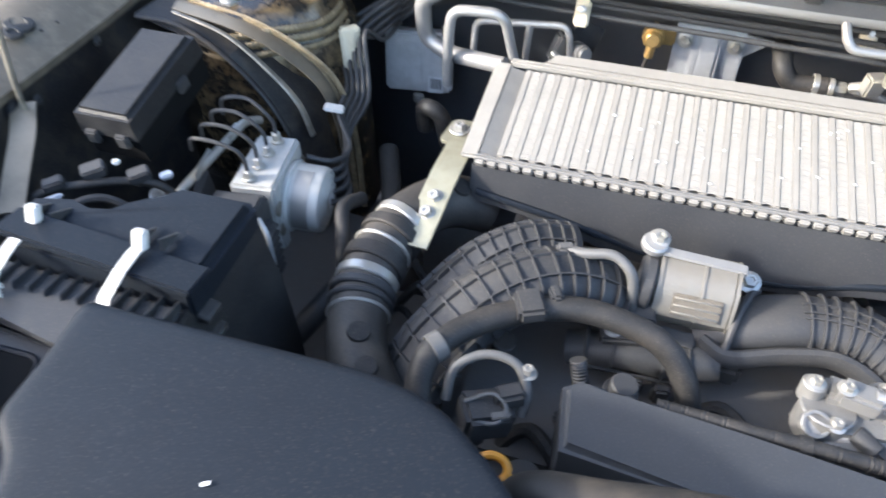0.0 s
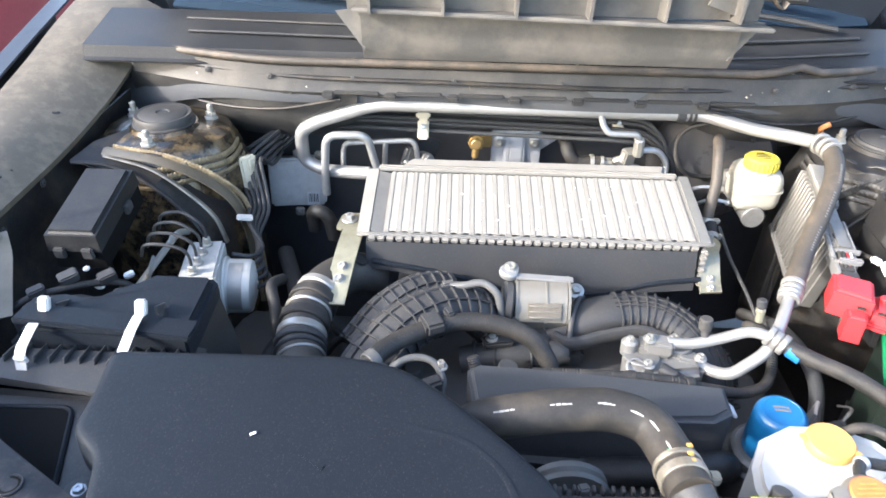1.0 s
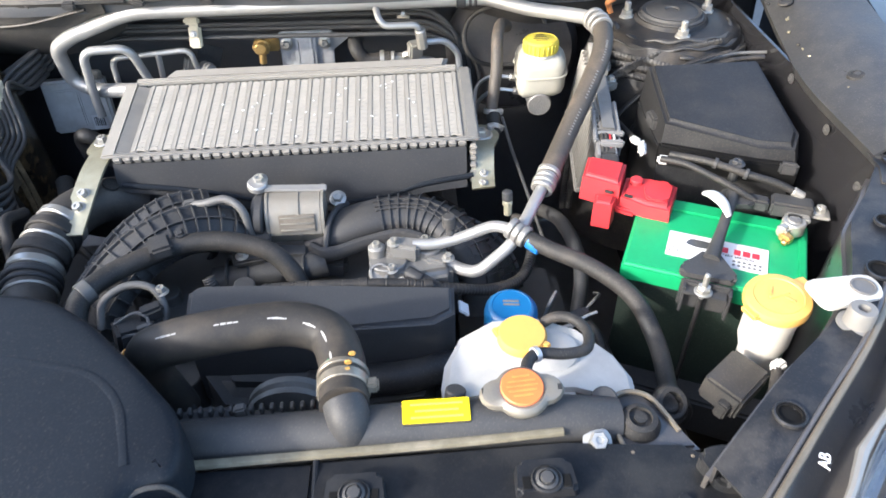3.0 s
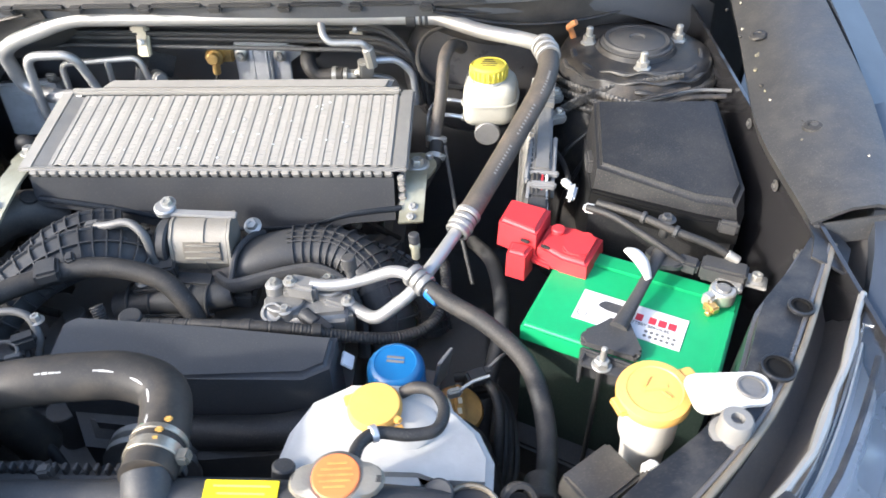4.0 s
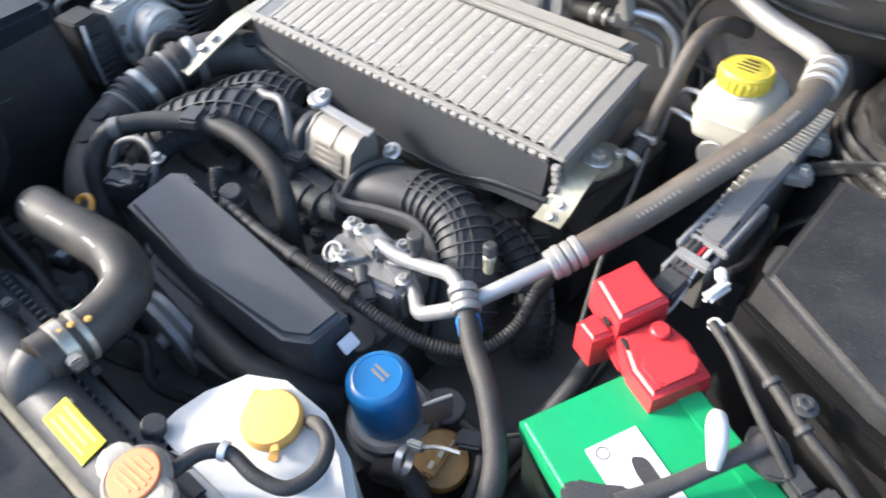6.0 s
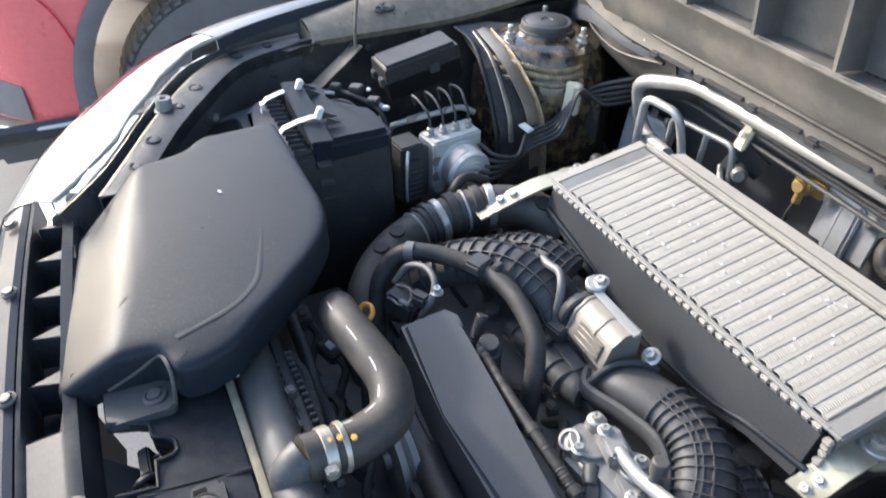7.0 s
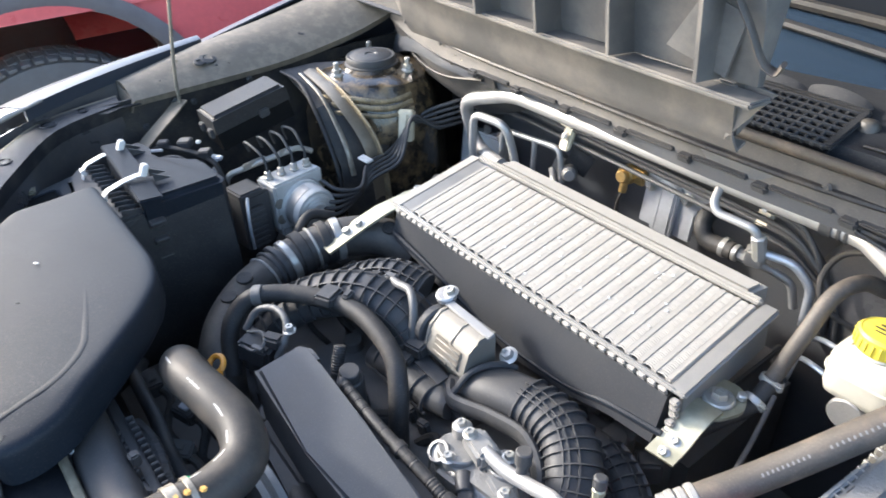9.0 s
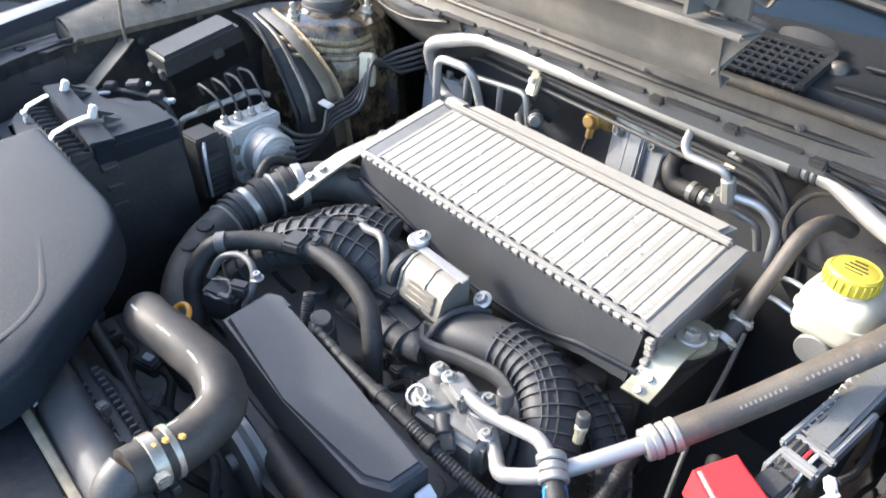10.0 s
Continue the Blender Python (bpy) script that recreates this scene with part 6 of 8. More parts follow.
# wiring behind the air box
wl = thing("wing_wiring", (-0.60, -0.13, 0.84), "black wiring loom with pale plugs behind the air box", "wiring")
part("loom", tube([(-0.70, -0.19, 0.86), (-0.66, -0.165, 0.885), (-0.62, -0.145, 0.890), (-0.585, -0.12, 0.884), (-0.55, -0.105, 0.872), (-0.53, -0.10, 0.82)], 0.005, seg=10), RUBBER, wl)
part("loom", tube([(-0.67, -0.20, 0.84), (-0.63, -0.175, 0.875), (-0.60, -0.15, 0.880), (-0.57, -0.14, 0.860), (-0.555, -0.13, 0.80)], 0.005, seg=8), PLASTIC, wl)
for p, sz, m_ in (((-0.645, -0.160, 0.897), (0.022, 0.014, 0.012), PLASTIC), ((-0.615, -0.130, 0.900), (0.026, 0.018, 0.014), PLASTIC), ((-0.598, -0.112, 0.902), (0.009, 0.008, 0.006), NYLON), ((-0.572, -0.112, 0.890), (0.024, 0.016, 0.014), PLASTIC), ((-0.548, -0.098, 0.884), (0.014, 0.010, 0.008), GREY_STEEL), ((-0.640, -0.178, 0.890), (0.030, 0.006, 0.006), GREY_STEEL)):
    part("plug", box(p, sz, (10, -8, 40), 0.002), m_, wl)

# ---- turbo outlet duct with clamps ----
du = thing("charge_air_duct", (-0.29, -0.1, 0.66), "black rubber air duct with bright clamps", "air duct")
dp = [(-0.22, 0.09, 0.765), (-0.262, 0.06, 0.788), (-0.295, 0.01, 0.796), (-0.311, -0.06, 0.79), (-0.309, -0.13, 0.778), (-0.285, -0.195, 0.768), (-0.235, -0.25, 0.755), (-0.185, -0.282, 0.72), (-0.165, -0.29, 0.62)]
part("elbow", tube(dp, 0.034, 8, 24), DUST_RUBBER, du)
path = smooth_path(dp, 20)
def at_path(u):
    i = min(int(u * (len(path) - 1)), len(path) - 2)
    return path[i], (path[i + 1] - path[i]).normalized()


for u, mat, r, w in ((0.29, ZINC, 0.0370, 0.014), (0.325, RUBBER, 0.0385, 0.016), (0.365, ZINC, 0.0372, 0.005), (0.40, RUBBER, 0.0390, 0.018), (0.445, ZINC, 0.0375, 0.013), (0.475, PLASTIC, 0.0395, 0.010), (0.50, PLASTIC, 0.0385, 0.006), (0.525, ZINC, 0.0370, 0.004)):
    p, t = at_path(u)
    part("clamp" if mat is ZINC else "sleeve_ridge", ring(p, t, r, 0.006, w, 36), mat, du)
for u in (0.12, 0.2, 0.6, 0.68):
    p, t = at_path(u)
    nn = (Vector((0.3, -0.3, 1)) - t * t.dot(Vector((0.3, -0.3, 1)))).normalized()
    part("moulded_boss", lathe([(0.013, 0), (0.012, 0.004), (0.006, 0.0045), (0, 0.003)], along(p + nn * 0.033, p + nn), 16), RUBBER, du)
single("small_hose", tube([(-0.365, 0.02, 0.80), (-0.372, -0.02, 0.815), (-0.362, -0.05, 0.80), (-0.355, -0.075, 0.76), (-0.352, -0.09, 0.70)], 0.009, seg=12), RUBBER, "thin black hose looping beside the air duct", "hose")
single("breather_hose", tube([(-0.36, 0.26, 0.75), (-0.358, 0.25, 0.79), (-0.345, 0.24, 0.80), (-0.33, 0.24, 0.79), (-0.32, 0.245, 0.74)], 0.013, seg=12), RUBBER, "black hose under the pipe loops", "hose")

# ---- throttle body ----
tb = thing("throttle_body", (0.045, -0.02, 0.72), "cast aluminium throttle body with top flange", "throttle body")
part("housing", prism([(-0.056, 0.790), (-0.050, 0.774), (0.0, 0.765), (0.0, 0.838), (-0.026, 0.838), (-0.044, 0.824)], 0.006, 0.088, 0.004, 2, m=Matrix(((0, 0, 1, 0), (1, 0, 0, 0), (0, 1, 0, 0), (0, 0, 0, 1))) @ Matrix.Translation((0, 0, 0))), SILVER, tb)
for x, w in ((0.007, 0.004), (0.052, 0.003), (0.087, 0.004)):
    part("cast_rib", prism([(-0.0575, 0.790), (-0.0515, 0.773), (0.0, 0.764), (0.0, 0.839), (-0.0265, 0.8395), (-0.0455, 0.8255)], x - w / 2, x + w / 2, 0, m=Matrix(((0, 0, 1, 0), (1, 0, 0, 0), (0, 1, 0, 0), (0, 0, 0, 1)))), SILVER, tb)
part("recess_panel", box((0.050, -0.0512, 0.807), (0.052, 0.003, 0.027), (-19.4, 0, 0), 0.001), OLD_CAST, tb, "stained recess in the casting")
for k in range(3):
    part("fin", box((0.050, -0.0525 + 0.003 * (k - 1), 0.807 + 0.0085 * (k - 1)), (0.048, 0.004, 0.0028), (-19.4, 0, 0), 0.0008, 1), SILVER, tb)
part("flange", box((0.040, -0.011, 0.8415), (0.108, 0.012, 0.0045), (8, 3, 0), 0.0012), ALU_TUBE, tb)
part("flange_tab", lathe([(0.014, 0), (0.0145, 0.002), (0.0145, 0.008), (0.0125, 0.010)], pose(-0.006, -0.006, 0.842, 8, 6), 24), ALU_TUBE, tb)
part("end_cover", lathe([(0.030, 0), (0.033, 0.003), (0.033, 0.012), (0.028, 0.017), (0.012, 0.018), (0, 0.018)], along((0.002, -0.027, 0.805), (-0.1, -0.024, 0.812)), 26), PLASTIC, tb)
part("bolt", bolt_mesh((-0.002, -0.002, 0.851), (0, -0.3, 0.95), 0.008, 0.009), ZINC, tb)
part("bolt", bolt_mesh((0.105, 0.010, 0.803), (0, -0.5, 0.85), 0.0085, 0.012), ZINC, tb)
part("connector", join(box((0.03, -0.062, 0.755), (0.06, 0.025, 0.03), (10, 4, 0), 0.004), box((-0.012, -0.055, 0.765), (0.02, 0.022, 0.03), (10, 4, 0), 0.003)), PLASTIC, tb)
part("lower_case", join(box((0.06, -0.055, 0.735), (0.11, 0.04, 0.03), (0, 4, 0), 0.006), rod((0.02, -0.075, 0.735), (0.02, -0.07, 0.75), 0.012, 14), rod((0.075, -0.07, 0.728), (0.075, -0.066, 0.742), 0.009, 14)), PLASTIC, tb)
part("sensor_hose", tube([(-0.10, -0.035, 0.838), (-0.075, -0.04, 0.843), (-0.045, -0.04, 0.848), (-0.024, -0.05, 0.836), (-0.016, -0.06, 0.79), (-0.014, -0.06, 0.765)], 0.006, seg=12), GREY_TUBE, tb, "grey sensor hose")
part("hose_clip", join(box((-0.098, -0.036, 0.838), (0.02, 0.014, 0.016), (0, 0, 20), 0.003), box((-0.057, -0.055, 0.825), (0.02, 0.01, 0.014), (0, 0, 20), 0.002)), GREY_TUBE, tb)

# ---- inlet manifold runners with their ribs ----
def runner(pts, r, n, group_label, flat=0.7, cross=(-0.42, -0.14, 0.14, 0.42), depth=0.0045, start=0.0):
    """A moulded duct under a lattice of thin upright ribs: n across it, and one along it for each turn in cross."""
    t = thing("manifold_runner", (*pts[len(pts) // 2][:2], 0.68), group_label, "inlet manifold", "manifold runners")
    part("duct", tube(pts, r - depth, 12, 20, flat=flat), PLASTIC, t)
    q = smooth_path(pts, 24)

    def across(i, a, d):
        tt = (q[i + 1] - q[i]).normalized()
        up = (Vector((0, 0, 1)) - tt * tt.z).normalized()
        return q[i] + up * math.cos(a) * ((r - depth) * flat + d) + tt.cross(up) * math.sin(a) * (r - depth + d)

    for k in range(n):
        i = int((start + (1 - start) * (k + 0.5) / n) * (len(q) - 2))
        part("rib", sheet([[across(i, a, -0.001), across(i, a, depth)] for a in [math.pi * (-0.62 + 1.24 * j / 16) for j in range(17)]], 0.0020), PLASTIC, t)
    for off in cross:
        part("long_rib", sheet([[across(i, off * math.pi * 0.8, -0.001), across(i, off * math.pi * 0.8, depth * 0.92)] for i in range(int(start * (len(q) - 2)), len(q) - 1, 4)], 0.0018), PLASTIC, t)
    return t


runner([(-0.240, -0.20, 0.722), (-0.207, -0.152, 0.776), (-0.16, -0.100, 0.806), (-0.105, -0.066, 0.816), (-0.055, -0.046, 0.80), (-0.02, -0.036, 0.76)], 0.045, 19, "black plastic inlet runner with lattice ribs beside the air duct")
runner([(-0.235, -0.085, 0.75), (-0.19, -0.035, 0.785), (-0.14, -0.005, 0.803), (-0.09, 0.016, 0.795)], 0.036, 12, "ribbed black plastic inlet runner under the intercooler")
rr_ = runner([(0.062, -0.030, 0.752), (0.112, -0.026, 0.776), (0.177, -0.012, 0.783), (0.236, -0.018, 0.782), (0.283, -0.050, 0.765), (0.308, -0.092, 0.730), (0.315, -0.125, 0.68)], 0.038, 18, "ribbed black plastic inlet runner beside the throttle body", cross=(-0.05, 0.08, 0.16), depth=0.0035, start=0.30)
part("flange_rim", tube([(0.066, -0.058, 0.764), (0.090, -0.075, 0.766), (0.150, -0.060, 0.772), (0.205, -0.054, 0.776), (0.247, -0.072, 0.763), (0.268, -0.104, 0.735), (0.274, -0.135, 0.69)], 0.0085, seg=10, flat=1.4), PLASTIC, rr_)
part("elbow_band", tube([(0.088, -0.072, 0.775), (0.094, -0.045, 0.800), (0.106, -0.012, 0.802), (0.118, 0.012, 0.79)], 0.0045, seg=8), PLASTIC, rr_)
runner([(0.20, 0.055, 0.705), (0.26, 0.045, 0.715), (0.315, 0.022, 0.705), (0.352, -0.01, 0.675), (0.365, -0.035, 0.63)], 0.028, 14, "ribbed black plastic inlet runner near the bracket", start=0.2)
# moulded rail that ties the runners below the throttle body
rail_ = thing("manifold_rail", (0.02, -0.075, 0.68), "black moulded manifold rail with clips and a sensor", "inlet manifold")
part("body", tube([(-0.075, -0.085, 0.735), (-0.02, -0.082, 0.745), (0.05, -0.078, 0.745), (0.085, -0.070, 0.748)], 0.022, seg=16, flat=0.9), PLASTIC, rail_)
for x in (-0.055, -0.025, 0.03, 0.055):
    part("rail_rib", ring((x, -0.081, 0.743), (1, 0.05, 0), 0.0245, 0.004, 0.004, 20), PLASTIC, rail_)
part("sensor_base", join(box((-0.022, -0.074, 0.772), (0.046, 0.036, 0.012), (8, 0, 12), 0.003), box((-0.004, -0.060, 0.785), (0.03, 0.026, 0.022), (8, 0, 12), 0.003)), PLASTIC, rail_)
part("bolt", bolt_mesh((-0.030, -0.082, 0.778), (0, -0.2, 0.98), 0.0065, 0.007), ZINC, rail_)
for k in range(3):
    part("rail_bracket", box((0.005 + 0.03 * k, -0.105, 0.72 - 0.004 * k), (0.018, 0.012, 0.03), (10, 0, 8), 0.003), PLASTIC, rail_)
part("pressed_edge", box((0.0, -0.106, 0.738), (0.13, 0.003, 0.005), (0, 2, 4), 0.001), PLASTIC, rail_)
hs = thing("coolant_hose", (-0.05, -0.13, 0.70), "long black coolant hose arching over the manifold", "hose")
hs_pts = [(-0.165, -0.27, 0.74), (-0.20, -0.245, 0.80), (-0.20, -0.21, 0.828), (-0.17, -0.165, 0.832), (-0.125, -0.13, 0.83), (-0.075, -0.113, 0.832), (-0.025, -0.11, 0.826), (0.02, -0.115, 0.81), (0.046, -0.128, 0.785), (0.060, -0.14, 0.75), (0.064, -0.145, 0.70)]
part("hose", tube(hs_pts, 0.0135, 8, 16), RUBBER, hs)
part("clip", join(box((-0.118, -0.128, 0.84), (0.03, 0.036, 0.018), (0, 0, 25), 0.004), box((-0.095, -0.11, 0.845), (0.012, 0.02, 0.012), (0, 0, 25), 0.003)), PLASTIC, hs)
part("collar", ring((-0.195, -0.20, 0.831), (0.6, 0.7, 0.1), 0.0155, 0.002, 0.014), GREY_TUBE, hs)

# timing cover plate in front of the engine
vc = thing("belt_cover", (0.1, -0.24, 0.66), "matt black plastic belt cover", "engine cover")
bm = prism([(-0.068, -0.205), (-0.060, -0.272), (0.10, -0.285), (0.235, -0.284), (0.262, -0.268), (0.264, -0.222), (0.10, -0.212), (-0.015, -0.210), (-0.028, -0.196), (-0.052, -0.194)], 0.70, 0.831, 0.007, 3)
part("top", bm, BELT, vc)
part("front", prism([(-0.055, -0.27), (0.235, -0.28), (0.22, -0.325), (0.12, -0.335), (-0.02, -0.32)], 0.60, 0.765, 0.02, 3), PLASTIC, vc)
part("round_shoulder", tube([(0.08, -0.30, 0.745), (0.14, -0.308, 0.758), (0.20, -0.308, 0.762), (0.25, -0.292, 0.757), (0.275, -0.27, 0.73)], 0.020, seg=14), GRILLE, vc)
part("tag", box((0.275, -0.235, 0.80), (0.016, 0.02, 0.004), (0, 40, 0), 0.001), LABEL_W, vc)

# ---- compressor ----
cp = thing("air_compressor", (0.21, -0.125, 0.70), "cast aluminium air conditioning compressor with bolted ports", "compressor")
part("body", join(box((0.215, -0.13, 0.765), (0.10, 0.07, 0.06), (0, 0, 8), 0.010, 3), rod((0.18, -0.14, 0.765), (0.18, -0.135, 0.80), 0.026, 20), rod((0.235, -0.115, 0.77), (0.235, -0.112, 0.805), 0.022, 18), box((0.20, -0.118, 0.80), (0.05, 0.03, 0.022), (0, 0, -10), 0.005)), CAST, cp)
part("port_block", join(box((0.205, -0.125, 0.812), (0.04, 0.026, 0.022), (0, 0, -12), 0.004), box((0.245, -0.13, 0.79), (0.03, 0.026, 0.022), (0, 10, -12), 0.004), rod((0.165, -0.12, 0.79), (0.165, -0.118, 0.812), 0.012, 14)), ALU, cp)
for p in ((0.189, -0.126, 0.822), (0.165, -0.119, 0.812), (0.232, -0.105, 0.806), (0.262, -0.138, 0.80), (0.185, -0.155, 0.80)):
    part("bolt", bolt_mesh(p, (0, -0.1, 1), 0.006, 0.008), ZINC, cp)
part("plug", join(rod((0.205, -0.15, 0.79), (0.225, -0.165, 0.786), 0.010, 12), box((0.232, -0.168, 0.783), (0.03, 0.018, 0.016), (0, 10, -35), 0.003)), PLASTIC, cp)
part("open_port", join(ring((0.168, -0.155, 0.795), (0, -0.5, 0.85), 0.014, 0.004, 0.010), lathe([(0.010, 0), (0, 0.001)], along((0.168, -0.156, 0.796), (0.168, -0.2, 0.87)), 16)), CAST, cp)
cl = thing("wiring_conduit", (0.25, -0.19, 0.74), "black corrugated wiring conduit", "conduit")
cpts = [(0.02, -0.19, 0.81), (0.10, -0.198, 0.818), (0.20, -0.195, 0.81), (0.265, -0.188, 0.79), (0.32, -0.172, 0.77), (0.365, -0.14, 0.76), (0.384, -0.10, 0.772), (0.382, -0.06, 0.79), (0.372, -0.02, 0.77)]
part("conduit", sweep(smooth_path(cpts, 40), lambda u: 0.0076 + 0.0005 * math.sin(u * 700), 12), RUBBER, cl)
for p, t in (((0.15, -0.197, 0.8145), (1, 0, 0)), ((0.232, -0.192, 0.802), (1, 0.1, -0.1))):
    part("tape", ring(p, t, 0.0100, 0.003, 0.012, 18), RUBBER, cl)

# ---- radiator, hoses, cap ----
rad = thing("radiator", (0.1, -0.47, 0.40), "black radiator top tank with filler neck", "radiator")
part("top_tank", tube([(-0.30, -0.465, 0.866), (-0.05, -0.466, 0.868), (0.10, -0.467, 0.876), (0.20, -0.467, 0.880), (0.34, -0.467, 0.878), (0.40, -0.467, 0.868)], 0.024, seg=16), PLASTIC, rad)
part("core", box((0.05, -0.468, 0.63), (0.72, 0.035, 0.44), bevel=0.002), SHADOW_VOID, rad)
part("neck", tube([(0.152, -0.470, 0.878), (0.151, -0.468, 0.894), (0.149, -0.463, 0.901), (0.146, -0.452, 0.905)], 0.0205, seg=18), PLASTIC, rad)
part("filler_neck", rod((0.31, -0.460, 0.885), (0.31, -0.459, 0.908), 0.021, 22), PLASTIC, rad)
for k in range(24):
    part("tank_crimp", box((-0.02 + 0.0125 * k, -0.441, 0.862), (0.006, 0.006, 0.012), bevel=0.0015, seg=1), PLASTIC, rad)
part("warning_label", box((0.2305, -0.4685, 0.9055), (0.062, 0.023, 0.0015), (12, 0, 0), 0.0005), LABEL_Y, rad, "yellow warning label")
for k in range(3):
    part("print_bar", box((0.231, -0.4750 + 0.0062 * k, 0.9053 + 0.0013 * k), (0.048 - 0.008 * (k % 2), 0.0016, 0.0006), (12, 0, 0), 0), AMBER, rad)
part("label_plate", box((0.2305, -0.469, 0.900), (0.067, 0.028, 0.008), (12, 0, 0), 0.003), PLASTIC, rad)
bm = lathe([(0.023, 0), (0.0255, 0.002), (0.0265, 0.006), (0.025, 0.010), (0.0215, 0.0125), (0.0205, 0.012), (0, 0.012)], None, 40)
for v in bm.verts:
    a = math.atan2(v.co.y, v.co.x)
    f = 1 + 0.50 * max(0.0, abs(math.cos(a)) - 0.82) / 0.18 * (v.co.z < 0.011) * (math.hypot(v.co.x, v.co.y) > 0.022)
    v.co.x, v.co.y = v.co.x * f, v.co.y * f
bm.transform(pose(0.31, -0.459, 0.907, 6, 0, 4))
cap = part("radiator_cap", bm, SILVER, rad, "bright metal cap with an orange warning disc")
part("disc", lathe([(0.0200, 0), (0.0200, 0.002), (0.019, 0.003), (0, 0.003)], pose(0.31, -0.459, 0.9185, 6, 0, 4), 32), ORANGE, cap)
for k, w in enumerate((0.018, 0.026, 0.029, 0.026, 0.016)):
    part("print_bar", box((0.31, -0.469 + 0.005 * k, 0.9207 + 0.0006 * k), (w, 0.0016, 0.0006), (6, 0, 4), 0), DARK_ORANGE, cap)
for s in (-1, 1):
    part("ear_mark", box((0.31 + s * 0.034, -0.459, 0.917), (0.006, 0.006, 0.001), (6, 0, 0), 0), INK, cap)
PRINT = material("worn white print", (0.38, 0.37, 0.35), 0.6, bump=0)
uh = thing("radiator_hose", (0.1, -0.38, 0.78), "thick black radiator hose with faded white print", "hose")
uh_pts = [(-0.075, -0.315, 0.74), (-0.080, -0.335, 0.83), (-0.062, -0.352, 0.882), (-0.02, -0.358, 0.903), (0.04, -0.350, 0.906), (0.09, -0.345, 0.902), (0.125, -0.358, 0.897), (0.140, -0.395, 0.895), (0.144, -0.43, 0.899), (0.146, -0.455, 0.903)]
part("hose", tube(uh_pts, 0.0235, 10, 24), HOSE, uh)
q = smooth_path(uh_pts, 20)
for i in range(44, 152, 2):
    if (i // 2) % 9 < 4:
        t = (q[i + 1] - q[i]).normalized()
        ref = Vector((-0.30, -0.50, 0.85))
        nn = (ref - t * t.dot(ref)).normalized()
        m = Matrix((t.to_tuple(), nn.cross(t).to_tuple(), nn.to_tuple())).transposed().to_4x4()
        bm = box((0, 0, 0), (0.0052, 0.0014 + 0.0004 * (i % 3), 0.0004), bevel=0)
        bm.transform(Matrix.Translation(q[i] + nn * 0.0235) @ m)
        part("print_bar", bm, PRINT, uh)
part("clamp", join(ring((0.144, -0.432, 0.899), (0.05, -0.9, 0.1), 0.0258, 0.0025, 0.012), box((0.172, -0.434, 0.905), (0.012, 0.012, 0.012), bevel=0.002)), BRACE, uh)
part("clamp", ring((0.1425, -0.416, 0.897), (0.05, -0.9, 0.1), 0.0256, 0.0022, 0.006), BRACE, uh)
for p, m in (((0.132, -0.412, 0.917), GREEN), ((0.150, -0.418, 0.9215), AMBER), ((0.150, -0.428, 0.9225), AMBER), ((0.153, -0.405, 0.9185), AMBER)):
    part("paint_mark", box(p, (0.007, 0.006, 0.0035), (0, 10, 20), 0.0015), m, uh)
# coolant reservoir
res = thing("coolant_reservoir", (0.345, -0.375, 0.70), "milky white coolant reservoir with amber cap", "coolant reservoir")
tank = [(0.238, -0.400), (0.243, -0.372), (0.262, -0.338), (0.300, -0.322), (0.350, -0.322), (0.392, -0.335), (0.428, -0.362), (0.442, -0.392), (0.440, -0.425), (0.400, -0.432), (0.395, -0.412), (0.375, -0.430), (0.30, -0.432), (0.285, -0.412), (0.268, -0.432), (0.240, -0.430)]
bm = prism(tank, 0.72, 0.860, 0.010, 4)
for v in bm.verts:
    if v.co.z > 0.8:
        v.co.z += 0.014 * math.exp(-((v.co.x - 0.325) / 0.06) ** 2) - 0.30 * max(0.0, v.co.x - 0.39) - 0.12 * max(0.0, 0.27 - v.co.x)
part("tank", bm, WHITE, res)
part("shoulder", lathe([(0.05, 0), (0.047, 0.008), (0.036, 0.014), (0.03, 0.016), (0, 0.016)], Matrix.Translation((0.328, -0.366, 0.855)) @ Matrix.Diagonal((1.25, 0.85, 1, 1)), 32), WHITE, res)
ccap = part("cap", lathe([(0.0245, 0), (0.0265, 0.003), (0.0265, 0.010), (0.024, 0.0135), (0.008, 0.0145), (0, 0.0145)], pose(0.327, -0.357, 0.869, 4), 32), AMBER, res, "amber snap cap")
part("cap_tab", box((0.349, -0.372, 0.878), (0.012, 0.008, 0.004), (0, 0, -40), 0.0015), AMBER, res)
part("cap_hinge", box((0.303, -0.352, 0.879), (0.012, 0.014, 0.004), (0, 0, 20), 0.0015), AMBER, res)
part("spill_mark", box((0.352, -0.378, 0.8725), (0.008, 0.006, 0.001), (0, 10, 30), 0.0003), AMBER, res)
oh = thing("overflow_hose", (0.34, -0.38, 0.86), "thin grey black overflow hose over the reservoir", "hose")
part("hose", tube([(0.318, -0.440, 0.902), (0.322, -0.418, 0.903), (0.335, -0.402, 0.898), (0.365, -0.400, 0.893), (0.388, -0.39, 0.888), (0.394, -0.365, 0.886), (0.383, -0.345, 0.885), (0.365, -0.338, 0.882), (0.352, -0.338, 0.874)], 0.0060, 8, 14), RUBBER, oh)
part("clip", ring((0.333, -0.403, 0.8985), (0.8, 0.4, -0.1), 0.0082, 0.002, 0.006, 18), GREY_STEEL, oh)
